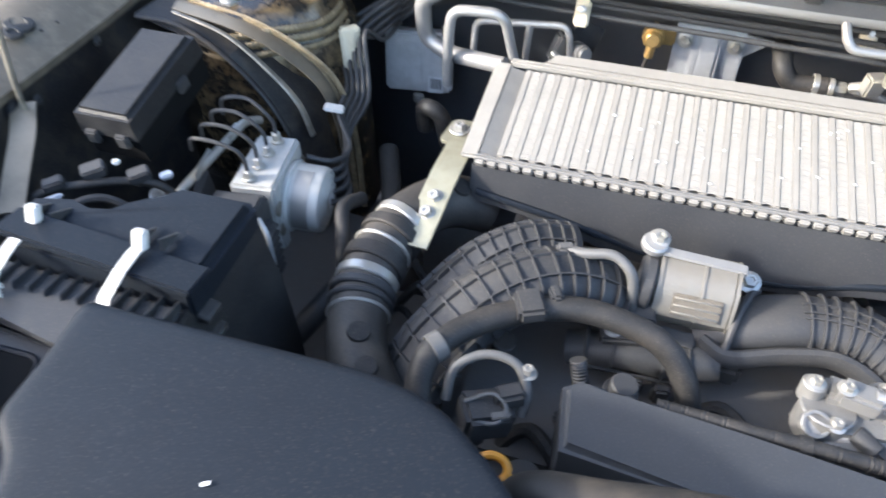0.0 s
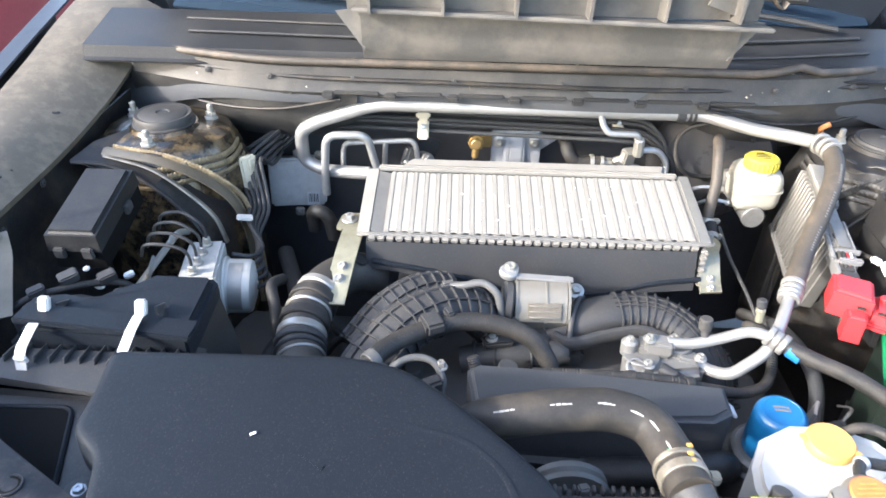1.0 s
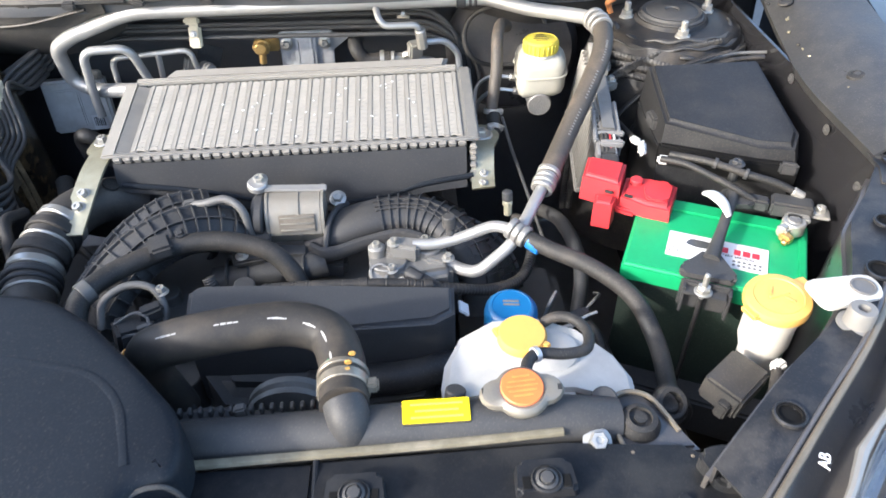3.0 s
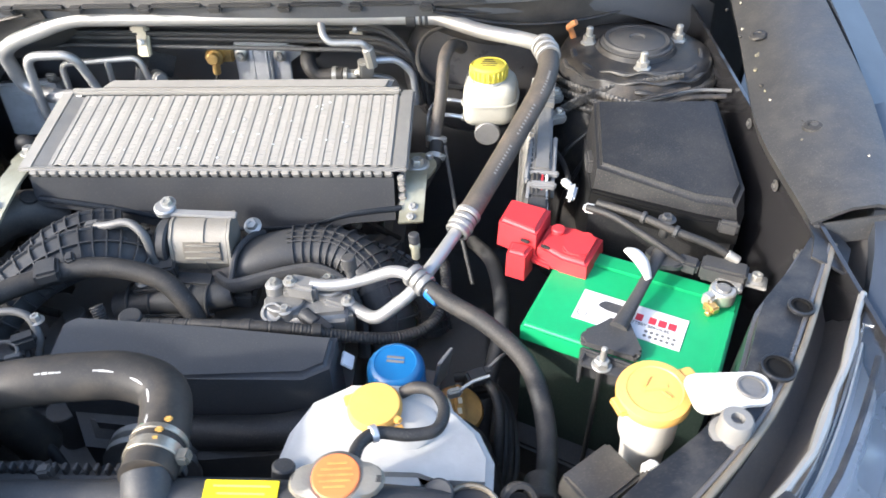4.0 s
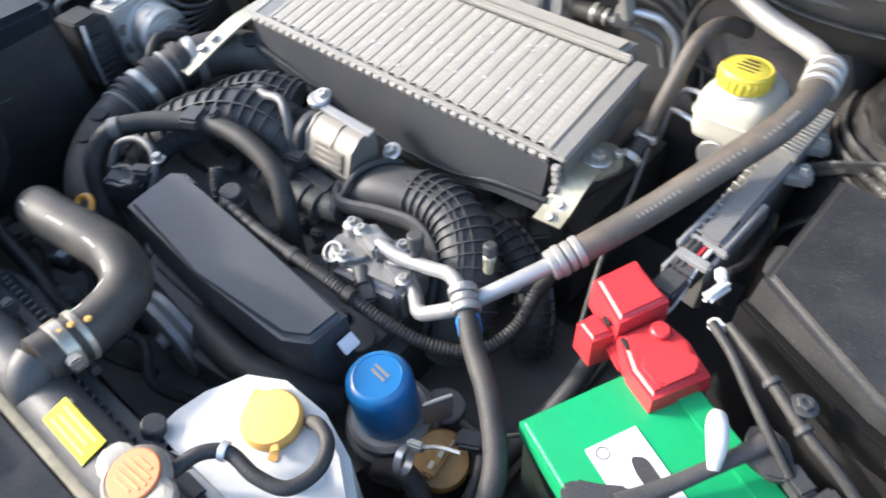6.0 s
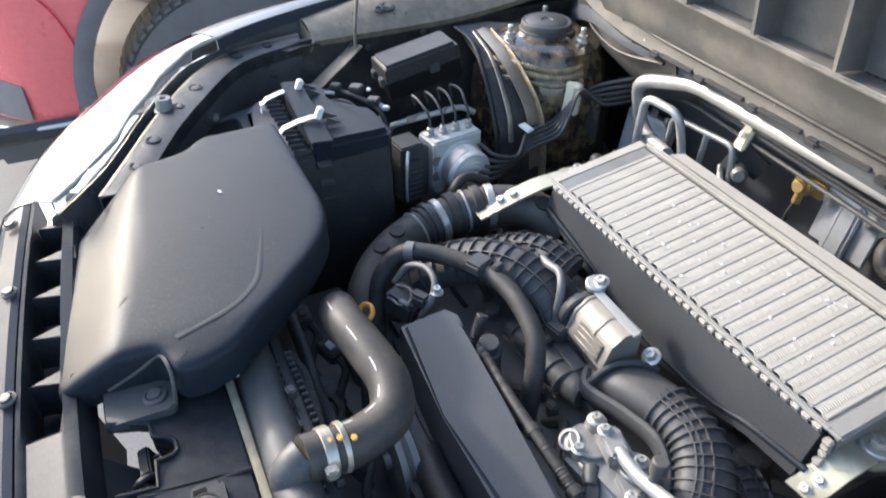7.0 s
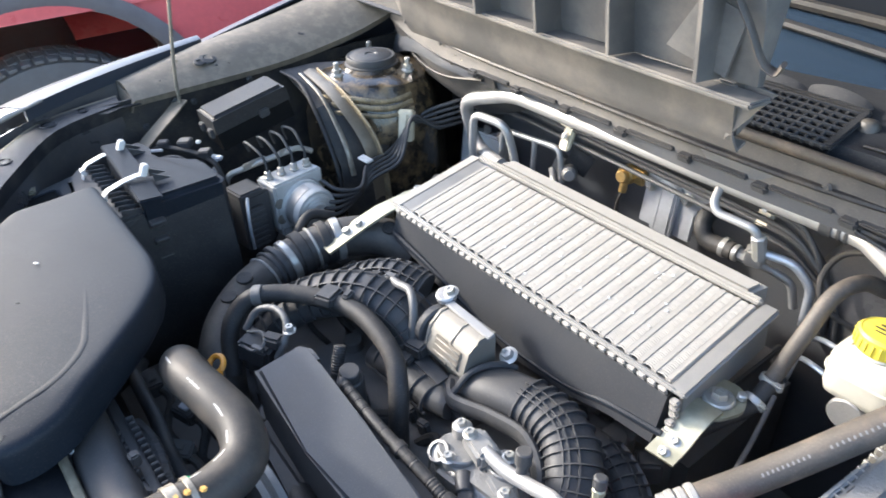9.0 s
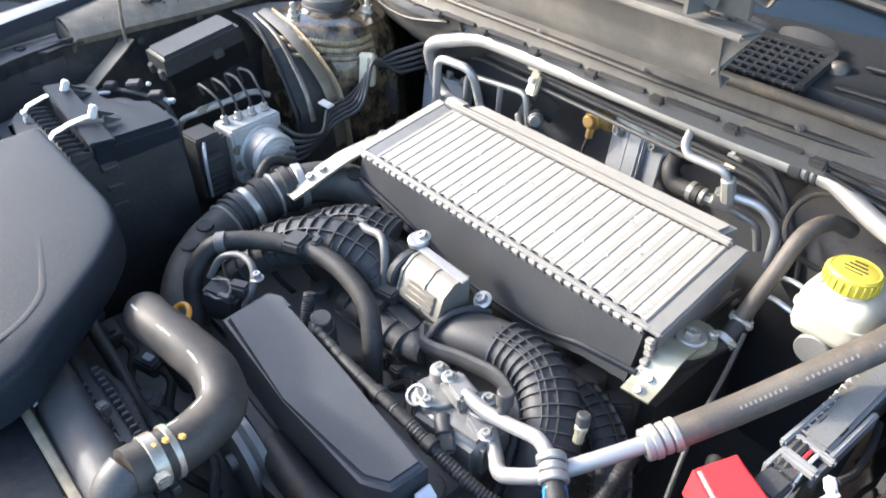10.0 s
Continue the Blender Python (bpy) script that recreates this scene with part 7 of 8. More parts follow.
# radiator mount with its rubber bush
mt = thing("radiator_mount", (0.42, -0.475, 0.85), "black radiator mount bracket with round rubber bush", "bracket")
part("plate", prism([(0.385, -0.455), (0.405, -0.437), (0.43, -0.437), (0.450, -0.465), (0.470, -0.505), (0.40, -0.505)], 0.866, 0.874, 0.003), BODY, mt)
# paler rim strip along the bracket plate
part("plate_flange", sweep(smooth_path([(0.400, -0.500, 0.876), (0.396, -0.478, 0.878), (0.402, -0.448, 0.878), (0.418, -0.440, 0.878), (0.436, -0.446, 0.878), (0.447, -0.466, 0.877), (0.456, -0.486, 0.874)], 4), 0.0026, 8), LIP, mt, "bright edge of the bracket")
part("bush", lathe([(0.020, 0), (0.020, 0.005), (0.017, 0.009), (0.016, 0.013), (0.011, 0.015), (0.0105, 0.011), (0.006, 0.011), (0.006, 0.014), (0, 0.014)], pose(0.420, -0.476, 0.873, 4), 28), RUBBER, mt)
part("post", rod((0.246, -0.432, 0.84), (0.252, -0.422, 0.876), 0.0105, 18), PLASTIC, mt)
part("post", rod((0.398, -0.432, 0.84), (0.392, -0.452, 0.885), 0.013, 16), PLASTIC, mt)
part("bolt", join(bolt_mesh((0.376, -0.494, 0.878), (0, -0.5, 0.9), 0.009, 0.012), rod((0.376, -0.49, 0.86), (0.376, -0.494, 0.88), 0.006)), ZINC, mt)
part("socket", join(box((0.362, -0.468, 0.872), (0.034, 0.022, 0.012), bevel=0.003), *[box((0.352 + 0.010 * k, -0.462, 0.880), (0.003, 0.018, 0.006), bevel=0.001, seg=1) for k in range(3)]), PLASTIC, mt)
part("ring_foot", join(ring((0.462, -0.445, 0.862), (0.2, -0.6, 0.8), 0.017, 0.006, 0.012), rod((0.462, -0.445, 0.83), (0.462, -0.443, 0.86), 0.010)), RUBBER, mt)

# oil filter and filler
of = thing("oil_filter", (0.333, -0.247, 0.73), "blue spin-on oil filter standing upright", "oil filter")
OF = pose(0.333, -0.245, 0.742, 4, 0, 0)
part("can", lathe([(0.031, 0), (0.0335, 0.003), (0.0335, 0.060), (0.0325, 0.066), (0.028, 0.0725), (0.024, 0.074), (0.0235, 0.0732), (0, 0.0732)], OF, 40), BLUE, of)
part("chip", box((0.312, -0.268, 0.806), (0.009, 0.002, 0.006), (30, 0, -40), 0.0008), LABEL_W, of)
for k in range(2):
    part("print_bar", box((0.333, -0.243 - 0.006 * k, 0.8158), (0.020, 0.003, 0.0005), (4, 0, -6), 0), INK_GREY, of)
part("collar", lathe([(0.045, -0.014), (0.045, -0.003), (0.040, 0.001), (0.030, 0.001)], OF, 36), CAST, of)
part("seat", lathe([(0.05, -0.08), (0.05, -0.02), (0.042, -0.014)], OF, 30), SHADOW_VOID, of)
single("heat_plate", box((0.385, -0.225, 0.775), (0.03, 0.004, 0.055), (10, 0, 60), 0.001), ALU, "thin bright metal plate beside the oil filter", "metal plate")
fc = thing("oil_filler_cap", (0.41, -0.245, 0.66), "brown orange oil filler cap with raised grip", "filler cap")
part("cap", lathe([(0.028, 0), (0.031, 0.003), (0.031, 0.014), (0.028, 0.018), (0, 0.018)], pose(0.401, -0.245, 0.715, 10, 14), 28), DARK_ORANGE, fc)
part("grip", box((0.404, -0.247, 0.736), (0.012, 0.05, 0.014), (10, 14, 10), 0.003), DARK_ORANGE, fc)
part("neck", rod((0.40, -0.243, 0.62), (0.401, -0.245, 0.715), 0.026, 20), PLASTIC, fc)
for k in range(3):
    part("grip_hole", box((0.406, -0.262 + 0.015 * k, 0.7435), (0.005, 0.008, 0.001), (10, 0, 10), 0.0003), CREAM, fc)
single("hose_clamp", join(ring((0.395, -0.285, 0.775), (1, 0.3, 0.2), 0.014, 0.002, 0.008), box((0.40, -0.272, 0.79), (0.016, 0.008, 0.012), (0, 0, 20), 0.002), tube([(0.405, -0.27, 0.79), (0.42, -0.262, 0.797), (0.44, -0.255, 0.80)], 0.002, seg=6)), ZINC, "bright wire hose clamp near the oil filter", "hose clamp")
single("lower_hose", tube([(0.452, -0.37, 0.66), (0.444, -0.33, 0.70), (0.425, -0.295, 0.735), (0.395, -0.285, 0.745), (0.36, -0.29, 0.72)], 0.011, seg=14), RUBBER, "black coolant hose below the reservoir", "hose")
fl = thing("filler_wiring", (0.44, -0.26, 0.64), "thin black hoses and wires round the oil filler", "wiring")
for k in range(4):
    part("hose", tube([(0.40 + 0.010 * k, -0.205, 0.735 - 0.012 * k), (0.43 + 0.008 * k, -0.215, 0.748 - 0.010 * k), (0.450 + 0.006 * k, -0.245, 0.745 - 0.012 * k), (0.452 + 0.007 * k, -0.29, 0.71 - 0.01 * k), (0.445 + 0.006 * k, -0.33, 0.65)], 0.0065 - 0.001 * (k % 2), seg=10), (RUBBER, PLASTIC)[k % 2], fl)
part("plug", join(box((0.425, -0.225, 0.760), (0.026, 0.018, 0.016), (10, 5, 30), 0.003), box((0.437, -0.218, 0.762), (0.010, 0.012, 0.010), (10, 5, 30), 0.002)), PLASTIC, fl)
part("wire", tube([(0.437, -0.216, 0.764), (0.452, -0.205, 0.772), (0.462, -0.19, 0.765), (0.465, -0.16, 0.74)], 0.0022, seg=6), GREY_TUBE, fl)

# ---- battery ----
BA = Matrix.Translation((0.6055, -0.190, 0.0)) @ pose(0, 0, 0, 0, 0, -24.8)
bat = thing("battery", (0.6055, -0.19, 0.63), "green topped car battery with white label", "battery")


def bat_part(name, bm, mat, label="", parent=None):
    if name.startswith("label"):
        bm.transform(Matrix.Translation((0.009, 0.012, 0)))
    bm.transform(BA)
    return part(name, bm, mat, parent or bat, label)


def rect(w, d):
    return [(-w / 2, -d / 2), (w / 2, -d / 2), (w / 2, d / 2), (-w / 2, d / 2)]


bat_part("case", prism(rect(0.210, 0.150), 0.64, 0.822, 0.003), GREEN_DARK)
bat_part("lid", prism(rect(0.216, 0.156), 0.820, 0.845, 0.004, 3), GREEN, "bright green lid")
bat_part("lid_step", join(box((0.0, 0.062, 0.8465), (0.20, 0.024, 0.004), bevel=0.0015), box((0.101, -0.01, 0.8465), (0.010, 0.10, 0.004), bevel=0.0015)), GREEN)
bat_part("label", box((-0.008, -0.031, 0.8455), (0.122, 0.050, 0.0012), bevel=0.0004), LABEL_W, "white battery label")
bat_part("label_badge", prism(rounded([(-0.020, -0.004), (-0.006, -0.008), (0.014, -0.007), (0.019, 0.001), (0.009, 0.007), (-0.014, 0.007)], 0.005), 0.8462, 0.8466, 0, m=Matrix.Translation((-0.028, -0.0225, 0))), BODY)
bat_part("label_patch", box((-0.054, -0.0195, 0.8464), (0.013, 0.012, 0.0004), bevel=0), material("faded pink print", (0.75, 0.42, 0.42), 0.6, bump=0))
for k, w in enumerate((0.008, 0.008, 0.008, 0.009, 0.009)):
    bat_part("label_letter_bar", join(box((-0.010 + 0.011 * k + (0.004 if k > 1 else 0), -0.0245, 0.8464), (w, 0.0105, 0.0004), bevel=0)), INK_RED)
tx = bpy.data.curves.new("label_text", "FONT")
tx.body, tx.size, tx.extrude, tx.align_x, tx.align_y = "BATTERY SERVICES", 0.0058, 0.0002, "CENTER", "CENTER"
tmp = new("label_text", tx)
lm = bpy.data.meshes.new_from_object(tmp)
bpy.data.objects.remove(tmp)
bm = bmesh.new()
bm.from_mesh(lm)
bm.transform(Matrix.Translation((0.012, -0.0345, 0.8464)))
bat_part("label_text", bm, INK)
for j in range(2):
    for k in range(6):
        bat_part("label_dot", lathe([(0.0022, 0), (0.002, 0.0004), (0, 0.0004)], Matrix.Translation((0.013 + 0.0062 * k, -0.0425 - 0.007 * j, 0.8462)), 10), INK_GREY)
bat_part("label_ring", ring((-0.060, -0.0445, 0.8464), (0, 0, 1), 0.006, 0.001, 0.0006, 16), INK_GREY)
single("battery_tray", prism([(0.46, -0.24), (0.655, -0.335), (0.75, -0.16), (0.55, -0.06)], 0.60, 0.66, 0.004), PLASTIC, "black battery tray in the wing corner", "battery tray")
rc = thing("positive_terminal_cover", (0.50, -0.08, 0.82), "red plastic cover over the positive terminal and fuses", "terminal cover")
RC = pose(0.006, 0.019, -0.004)
for nm, bm in (("main_block", prism([(0.4635, -0.045), (0.445, -0.092), (0.492, -0.122), (0.515, -0.070)], 0.846, 0.888, 0.005, 3, taper=0.06)),
               ("side_leg", prism([(0.462, -0.108), (0.455, -0.130), (0.478, -0.140), (0.490, -0.119)], 0.826, 0.868, 0.004, 3, taper=0.05)),
               ("step_block", prism([(0.512, -0.078), (0.492, -0.122), (0.520, -0.148), (0.550, -0.162), (0.578, -0.108), (0.545, -0.086)], 0.848, 0.872, 0.005, 3, taper=0.06)),
               ("knob", join(rod((0.521, -0.098, 0.868), (0.521, -0.098, 0.878), 0.009, 16), prism(rounded([(0.530, -0.104), (0.553, -0.100), (0.568, -0.112), (0.549, -0.150), (0.522, -0.138)], 0.008), 0.871, 0.8755, 0.002, 2))),
               ("cover_lip", box((0.500, -0.129, 0.848), (0.030, 0.010, 0.010), (0, 0, -32), 0.003))):
    bm.transform(RC)
    part(nm, bm, RED, rc)
for p in ((0.484, -0.098, 0.868), (0.509, -0.107, 0.866)):
    # black bar in place of a cut slot, for the dark inside
    part("slot", box(p, (0.012, 0.004, 0.004), (0, 0, -30), 0.001), INK, rc)
# hold-down
hd = thing("battery_clamp", (0.59, -0.2, 0.80), "black plastic battery clamp with threaded rods", "battery clamp")
a, b = Vector((0.577, -0.235, 0.858)), Vector((0.628, -0.125, 0.870))
part("fan_plate", prism(rounded([(0.5395, -0.236), (0.560, -0.226), (0.580, -0.212), (0.594, -0.218), (0.597, -0.240), (0.601, -0.266), (0.594, -0.274), (0.537, -0.250)], 0.008), 0.848, 0.856, 0.003, 2), PLASTIC, hd)
part("arm", tube([(0.580, -0.232, 0.857), (0.595, -0.208, 0.860), (0.612, -0.180, 0.865), (0.630, -0.150, 0.872), (0.642, -0.126, 0.875)], lambda u: 0.0062 + 0.004 * (1 - u) ** 3 + 0.002 * u ** 4, seg=12, flat=0.7), PLASTIC, hd)
part("head_plate", prism(rounded([(0.634, -0.146), (0.662, -0.150), (0.672, -0.136), (0.652, -0.108), (0.626, -0.116)], 0.008), 0.866, 0.873, 0.002), PLASTIC, hd)
part("hook_plate", join(box((0.5635, -0.2675, 0.830), (0.058, 0.006, 0.042), (0, 0, -24.8), 0.002), box((0.540, -0.262, 0.828), (0.004, 0.018, 0.040), (0, 0, -24.8), 0.001), box((0.588, -0.283, 0.828), (0.004, 0.018, 0.040), (0, 0, -24.8), 0.001), box((0.561, -0.275, 0.842), (0.050, 0.018, 0.004), (0, 0, -24.8), 0.001)), PLASTIC, hd)
# same rod lower down, coloured dark for the shade it sinks into
part("shaded_rod", rod((0.556, -0.274, 0.66), (0.5575, -0.275, 0.835), 0.0030, 12), TOWER_DARK, hd)
part("rod", join(rod((0.5575, -0.275, 0.833), (0.558, -0.275, 0.872), 0.0035, 12), rod((0.558, -0.275, 0.845), (0.558, -0.275, 0.853), 0.0085, 6), rod((0.558, -0.275, 0.8435), (0.558, -0.275, 0.8455), 0.011, 16)), ZINC, hd)
part("green_mark", lathe([(0.003, 0), (0, 0.0006)], Matrix.Translation((0.581, -0.228, 0.8585)), 10), GREEN, hd)
part("white_sleeve", tube([(0.604, -0.128, 0.880), (0.608, -0.142, 0.887), (0.616, -0.158, 0.884), (0.622, -0.170, 0.872)], lambda u: 0.0035 + 0.0055 * math.sin(math.pi * min(1.0, 0.15 + 0.8 * u)), n=8, seg=12, flat=0.55), NYLON, hd, "white plastic sleeve")
ng = thing("negative_terminal", (0.705, -0.165, 0.84), "grey negative battery terminal with black sensor and cables", "terminal")
part("clamp", join(ring((0.706, -0.178, 0.857), (0, 0, 1), 0.015, 0.006, 0.018), box((0.692, -0.185, 0.857), (0.02, 0.014, 0.016), (0, 0, 30), 0.003), box((0.715, -0.168, 0.862), (0.03, 0.018, 0.008), (0, 0, -20), 0.002)), ZINC, ng)
part("post", rod((0.706, -0.178, 0.845), (0.706, -0.178, 0.868), 0.009, 18), CAST, ng)
part("clamp_bolt", join(box((0.690, -0.196, 0.853), (0.012, 0.016, 0.010), (0, 0, 30), 0.002), rod((0.684, -0.205, 0.85), (0.694, -0.19, 0.856), 0.004)), BRASS, ng)
part("sensor", box((0.713, -0.150, 0.866), (0.052, 0.026, 0.022), (0, 0, -22), 0.003), PLASTIC, ng, "black current sensor")
part("eyelet", join(box((0.748, -0.160, 0.86), (0.026, 0.024, 0.004), (0, 0, -22), 0.002), bolt_mesh((0.748, -0.160, 0.862), (0, 0, 1), 0.007, 0.010)), ZINC, ng)
part("plug", box((0.674, -0.138, 0.867), (0.026, 0.018, 0.016), (0, 0, -28), 0.003), PLASTIC, ng)
part("cable", tube([(0.668, -0.140, 0.872), (0.645, -0.126, 0.882), (0.615, -0.105, 0.892), (0.588, -0.083, 0.897), (0.562, -0.062, 0.893)], 0.0045, seg=10), RUBBER, ng)
part("cable", tube([(0.730, -0.143, 0.876), (0.70, -0.130, 0.889), (0.66, -0.114, 0.897), (0.62, -0.090, 0.902), (0.575, -0.058, 0.897)], 0.0050, seg=10), RUBBER, ng)
part("metal_sleeve", rod((0.716, -0.137, 0.883), (0.730, -0.143, 0.876), 0.0060, 12), ZINC, ng)
for p in ((0.66, -0.114, 0.897), (0.625, -0.093, 0.902)):
    part("cable_tie", ring(p, (0.8, -0.48, -0.1), 0.0075, 0.002, 0.005), PLASTIC, ng)
wc = thing("white_connector", (0.55, -0.03, 0.86), "white nylon cable sleeves behind the red cover", "connector")
part("sleeve", join(box((0.548, -0.022, 0.886), (0.011, 0.032, 0.012), (0, 10, -15), 0.004, 3), box((0.543, -0.004, 0.888), (0.010, 0.018, 0.010), (0, 10, 30), 0.003)), NYLON, wc)
part("sleeve", box((0.566, -0.060, 0.890), (0.016, 0.012, 0.011), (0, 0, -20), 0.003), NYLON, wc)
part("lead", tube([(0.545, 0.005, 0.885), (0.55, 0.04, 0.87), (0.548, 0.09, 0.86), (0.54, 0.14, 0.85)], 0.004, seg=8), RUBBER, wc)

# fuse box beside the right strut tower
fz = thing("fuse_box", (0.66, 0.01, 0.78), "large black fuse box with a sloping lid", "fuse box")
bm = bmesh.new()
pts_top = [(0.587, 0.113, 0.948), (0.754, 0.113, 0.948), (0.751, -0.052, 0.922), (0.735, -0.080, 0.914), (0.690, -0.070, 0.914), (0.578, -0.014, 0.926)]
lo = [bm.verts.new((x + (0.006 if x > 0.66 else -0.004), y + (0.006 if y > 0 else -0.008), 0.885)) for x, y, z in pts_top]
hi = [bm.verts.new(p) for p in pts_top]
topf = bm.faces.new(hi)
bm.faces.new(lo[::-1])
for i in range(6):
    bm.faces.new((lo[i], lo[(i + 1) % 6], hi[(i + 1) % 6], hi[i]))
bmesh.ops.bevel(bm, geom=list(topf.edges), offset=0.006, segments=3, affect="EDGES")
part("lid", bm, GRILLE, fz)
# flat black strip that paints the dark gap below the lid
part("front_skirt", prism([(0.572, -0.018), (0.688, -0.076), (0.738, -0.088), (0.742, -0.096), (0.690, -0.086), (0.570, -0.028)], 0.862, 0.894, 0.003), SHADE_BLACK, fz)
part("base", prism([(0.580, 0.115), (0.758, 0.118), (0.758, -0.06), (0.738, -0.092), (0.692, -0.082), (0.572, -0.026)], 0.74, 0.886, 0.002), GRILLE, fz)
part("catch", box((0.728, -0.094, 0.888), (0.024, 0.010, 0.018), (0, 0, -20), 0.003), PLASTIC, fz)
part("catch", box((0.576, 0.03, 0.90), (0.012, 0.03, 0.02), (0, 0, 0), 0.003), PLASTIC, fz)
part("stud", join(rod((0.652, -0.096, 0.875), (0.652, -0.098, 0.902), 0.006, 10), bolt_mesh((0.652, -0.098, 0.902), (0, 0, 1), 0.007, 0.007)), PLASTIC, fz)

# finned ignition module and its plugs
em_ = thing("finned_module", (0.515, 0.13, 0.74), "aluminium finned engine control module on edge", "control module")
EM = pose(0.517, 0.145, 0.836, 12, 5, -4)


def em_part(name, bm, mat, label=""):
    bm.transform(EM)
    return part(name, bm, mat, em_, label)


em_part("case", box((0, 0, 0), (0.026, 0.20, 0.145), bevel=0.004), CAST)
for k in range(20):
    em_part("fin", box((-0.016, -0.094 + 0.0099 * k, 0.004), (0.009, 0.0034, 0.128), bevel=0.001, seg=1), CAST)
em_part("case_band", box((-0.017, 0, -0.066), (0.010, 0.196, 0.010), bevel=0.002), ALU)
for k in range(14):
    em_part("top_fin", box((0.0, 0.028 + 0.0052 * k, 0.076), (0.026, 0.0022, 0.012), bevel=0.0006, seg=1), ALU)
part("ear", join(box((0.54, 0.205, 0.90), (0.03, 0.022, 0.016), (0, 0, 20), 0.004), bolt_mesh((0.545, 0.205, 0.908), (0, 0, 1), 0.006, 0.008)), ZINC, em_)
part("ear", join(box((0.542, 0.165, 0.888), (0.03, 0.022, 0.016), (0, 0, 20), 0.004), bolt_mesh((0.547, 0.165, 0.896), (0, 0, 1), 0.006, 0.008)), ZINC, em_)
part("plug", join(box((0.518, 0.085, 0.874), (0.034, 0.06, 0.028), (10, 0, -6), 0.004), box((0.516, 0.06, 0.868), (0.026, 0.02, 0.030), (10, 0, -6), 0.003)), PLASTIC, em_)
part("plug_lever", join(box((0.500, 0.05, 0.87), (0.005, 0.12, 0.022), (10, 0, -8), 0.001), box((0.532, 0.06, 0.87), (0.005, 0.10, 0.022), (10, 0, -6), 0.001)), LEVER, em_)
part("plug", join(box((0.508, 0.015, 0.862), (0.030, 0.045, 0.024), (10, 0, -8), 0.004), box((0.505, -0.02, 0.858), (0.026, 0.03, 0.022), (10, 0, -8), 0.003)), PLASTIC, em_)
for k, (m_, r_) in enumerate(((RUBBER, 0.004), (RUBBER, 0.004), (RED, 0.002), (NYLON, 0.002))):
    part("wire", tube([(0.502 + 0.006 * k, 0.036, 0.872), (0.502 + 0.006 * k, 0.026, 0.880), (0.500 + 0.006 * k, 0.010, 0.874), (0.498 + 0.006 * k, -0.03, 0.845), (0.492, -0.06, 0.80)], r_, seg=6), m_, em_)
part("plug_frame", join(box((0.497, 0.058, 0.884), (0.006, 0.085, 0.010), (10, 0, -8), 0.002), box((0.533, 0.066, 0.884), (0.006, 0.075, 0.010), (10, 0, -6), 0.002), box((0.516, 0.030, 0.880), (0.040, 0.006, 0.010), (10, 0, -6), 0.002), box((0.513, 0.008, 0.877), (0.036, 0.010, 0.012), (10, 0, -6), 0.003)), LEVER, em_, "grey plastic locking frame")
for k in range(3):
    part("plug_key", box((0.508 + 0.008 * k, 0.062, 0.8885), (0.005, 0.012, 0.005), (10, 0, -6), 0.001, 1), GRILLE, em_)

# ---- brake fluid reservoir, master cylinder and servo ----
bf = thing("brake_fluid_reservoir", (0.443, 0.235, 0.82), "milky brake fluid reservoir with yellow cap", "fluid reservoir")
part("tank", pillow(rounded([(0.402, 0.204), (0.484, 0.206), (0.492, 0.265), (0.472, 0.300), (0.408, 0.292)], 0.022, 6), [(0.012, 0.845), (0.003, 0.852), (0.0, 0.862), (0.0, 0.898), (0.003, 0.908), (0.010, 0.915), (0.018, 0.918)], None, (0.445, 0.25), 0.919), CREAMY, bf)
part("tank_seam", sweep([(p.x, p.y, 0.884) for p in rounded([(0.401, 0.203), (0.485, 0.205), (0.493, 0.265), (0.473, 0.301), (0.407, 0.293)], 0.022, 6)], 0.0022, 6), CREAMY, bf)
cp_ = part("cap", lathe([(0.028, 0), (0.0285, 0.003), (0.0285, 0.018), (0.026, 0.021), (0.024, 0.020), (0.022, 0.021), (0, 0.021)], pose(0.443, 0.236, 0.920, -3), 36), YELLOW, bf, "yellow reservoir cap")
for k in range(24):
    a_ = 2 * math.pi * k / 24
    part("grip_rib", box((0.443 + 0.0288 * math.cos(a_), 0.236 + 0.0288 * math.sin(a_), 0.930), (0.002, 0.002, 0.014), (0, 0, math.degrees(a_)), 0.0006, 1), YELLOW, bf)
for k in range(5):
    part("print_bar", box((0.443, 0.222 + 0.007 * k, 0.9412), (0.026 - 0.006 * abs(k - 2), 0.0026, 0.0006), (-3, 0, 0), 0), INK, bf)
part("band", ring((0.443, 0.236, 0.918), (0, 0, 1), 0.0255, 0.004, 0.006, 30), NYLON, bf)
mcy = thing("brake_master_cylinder", (0.44, 0.3, 0.80), "bright brake master cylinder on a black servo", "master cylinder")
part("cylinder", join(rod((0.442, 0.21, 0.835), (0.440, 0.36, 0.838), 0.019, 22), rod((0.442, 0.205, 0.835), (0.442, 0.215, 0.835), 0.0205, 22), box((0.425, 0.26, 0.85), (0.03, 0.08, 0.02), bevel=0.005)), CAST, mcy)
part("servo", lathe([(0.05, -0.01), (0.11, 0.0), (0.125, 0.02), (0.125, 0.05), (0.10, 0.07)], along((0.42, 0.375, 0.85), (0.42, 0.5, 0.85)), 40), BODY, mcy, "black round brake servo")
for k in range(2):
    part("pipe", tube([(0.425, 0.24 + 0.05 * k, 0.842), (0.40, 0.235 + 0.05 * k, 0.85), (0.37, 0.24 + 0.05 * k, 0.85), (0.345, 0.26 + 0.05 * k, 0.82), (0.34, 0.29, 0.76)], 0.0035, seg=8), GREY_STEEL, mcy)
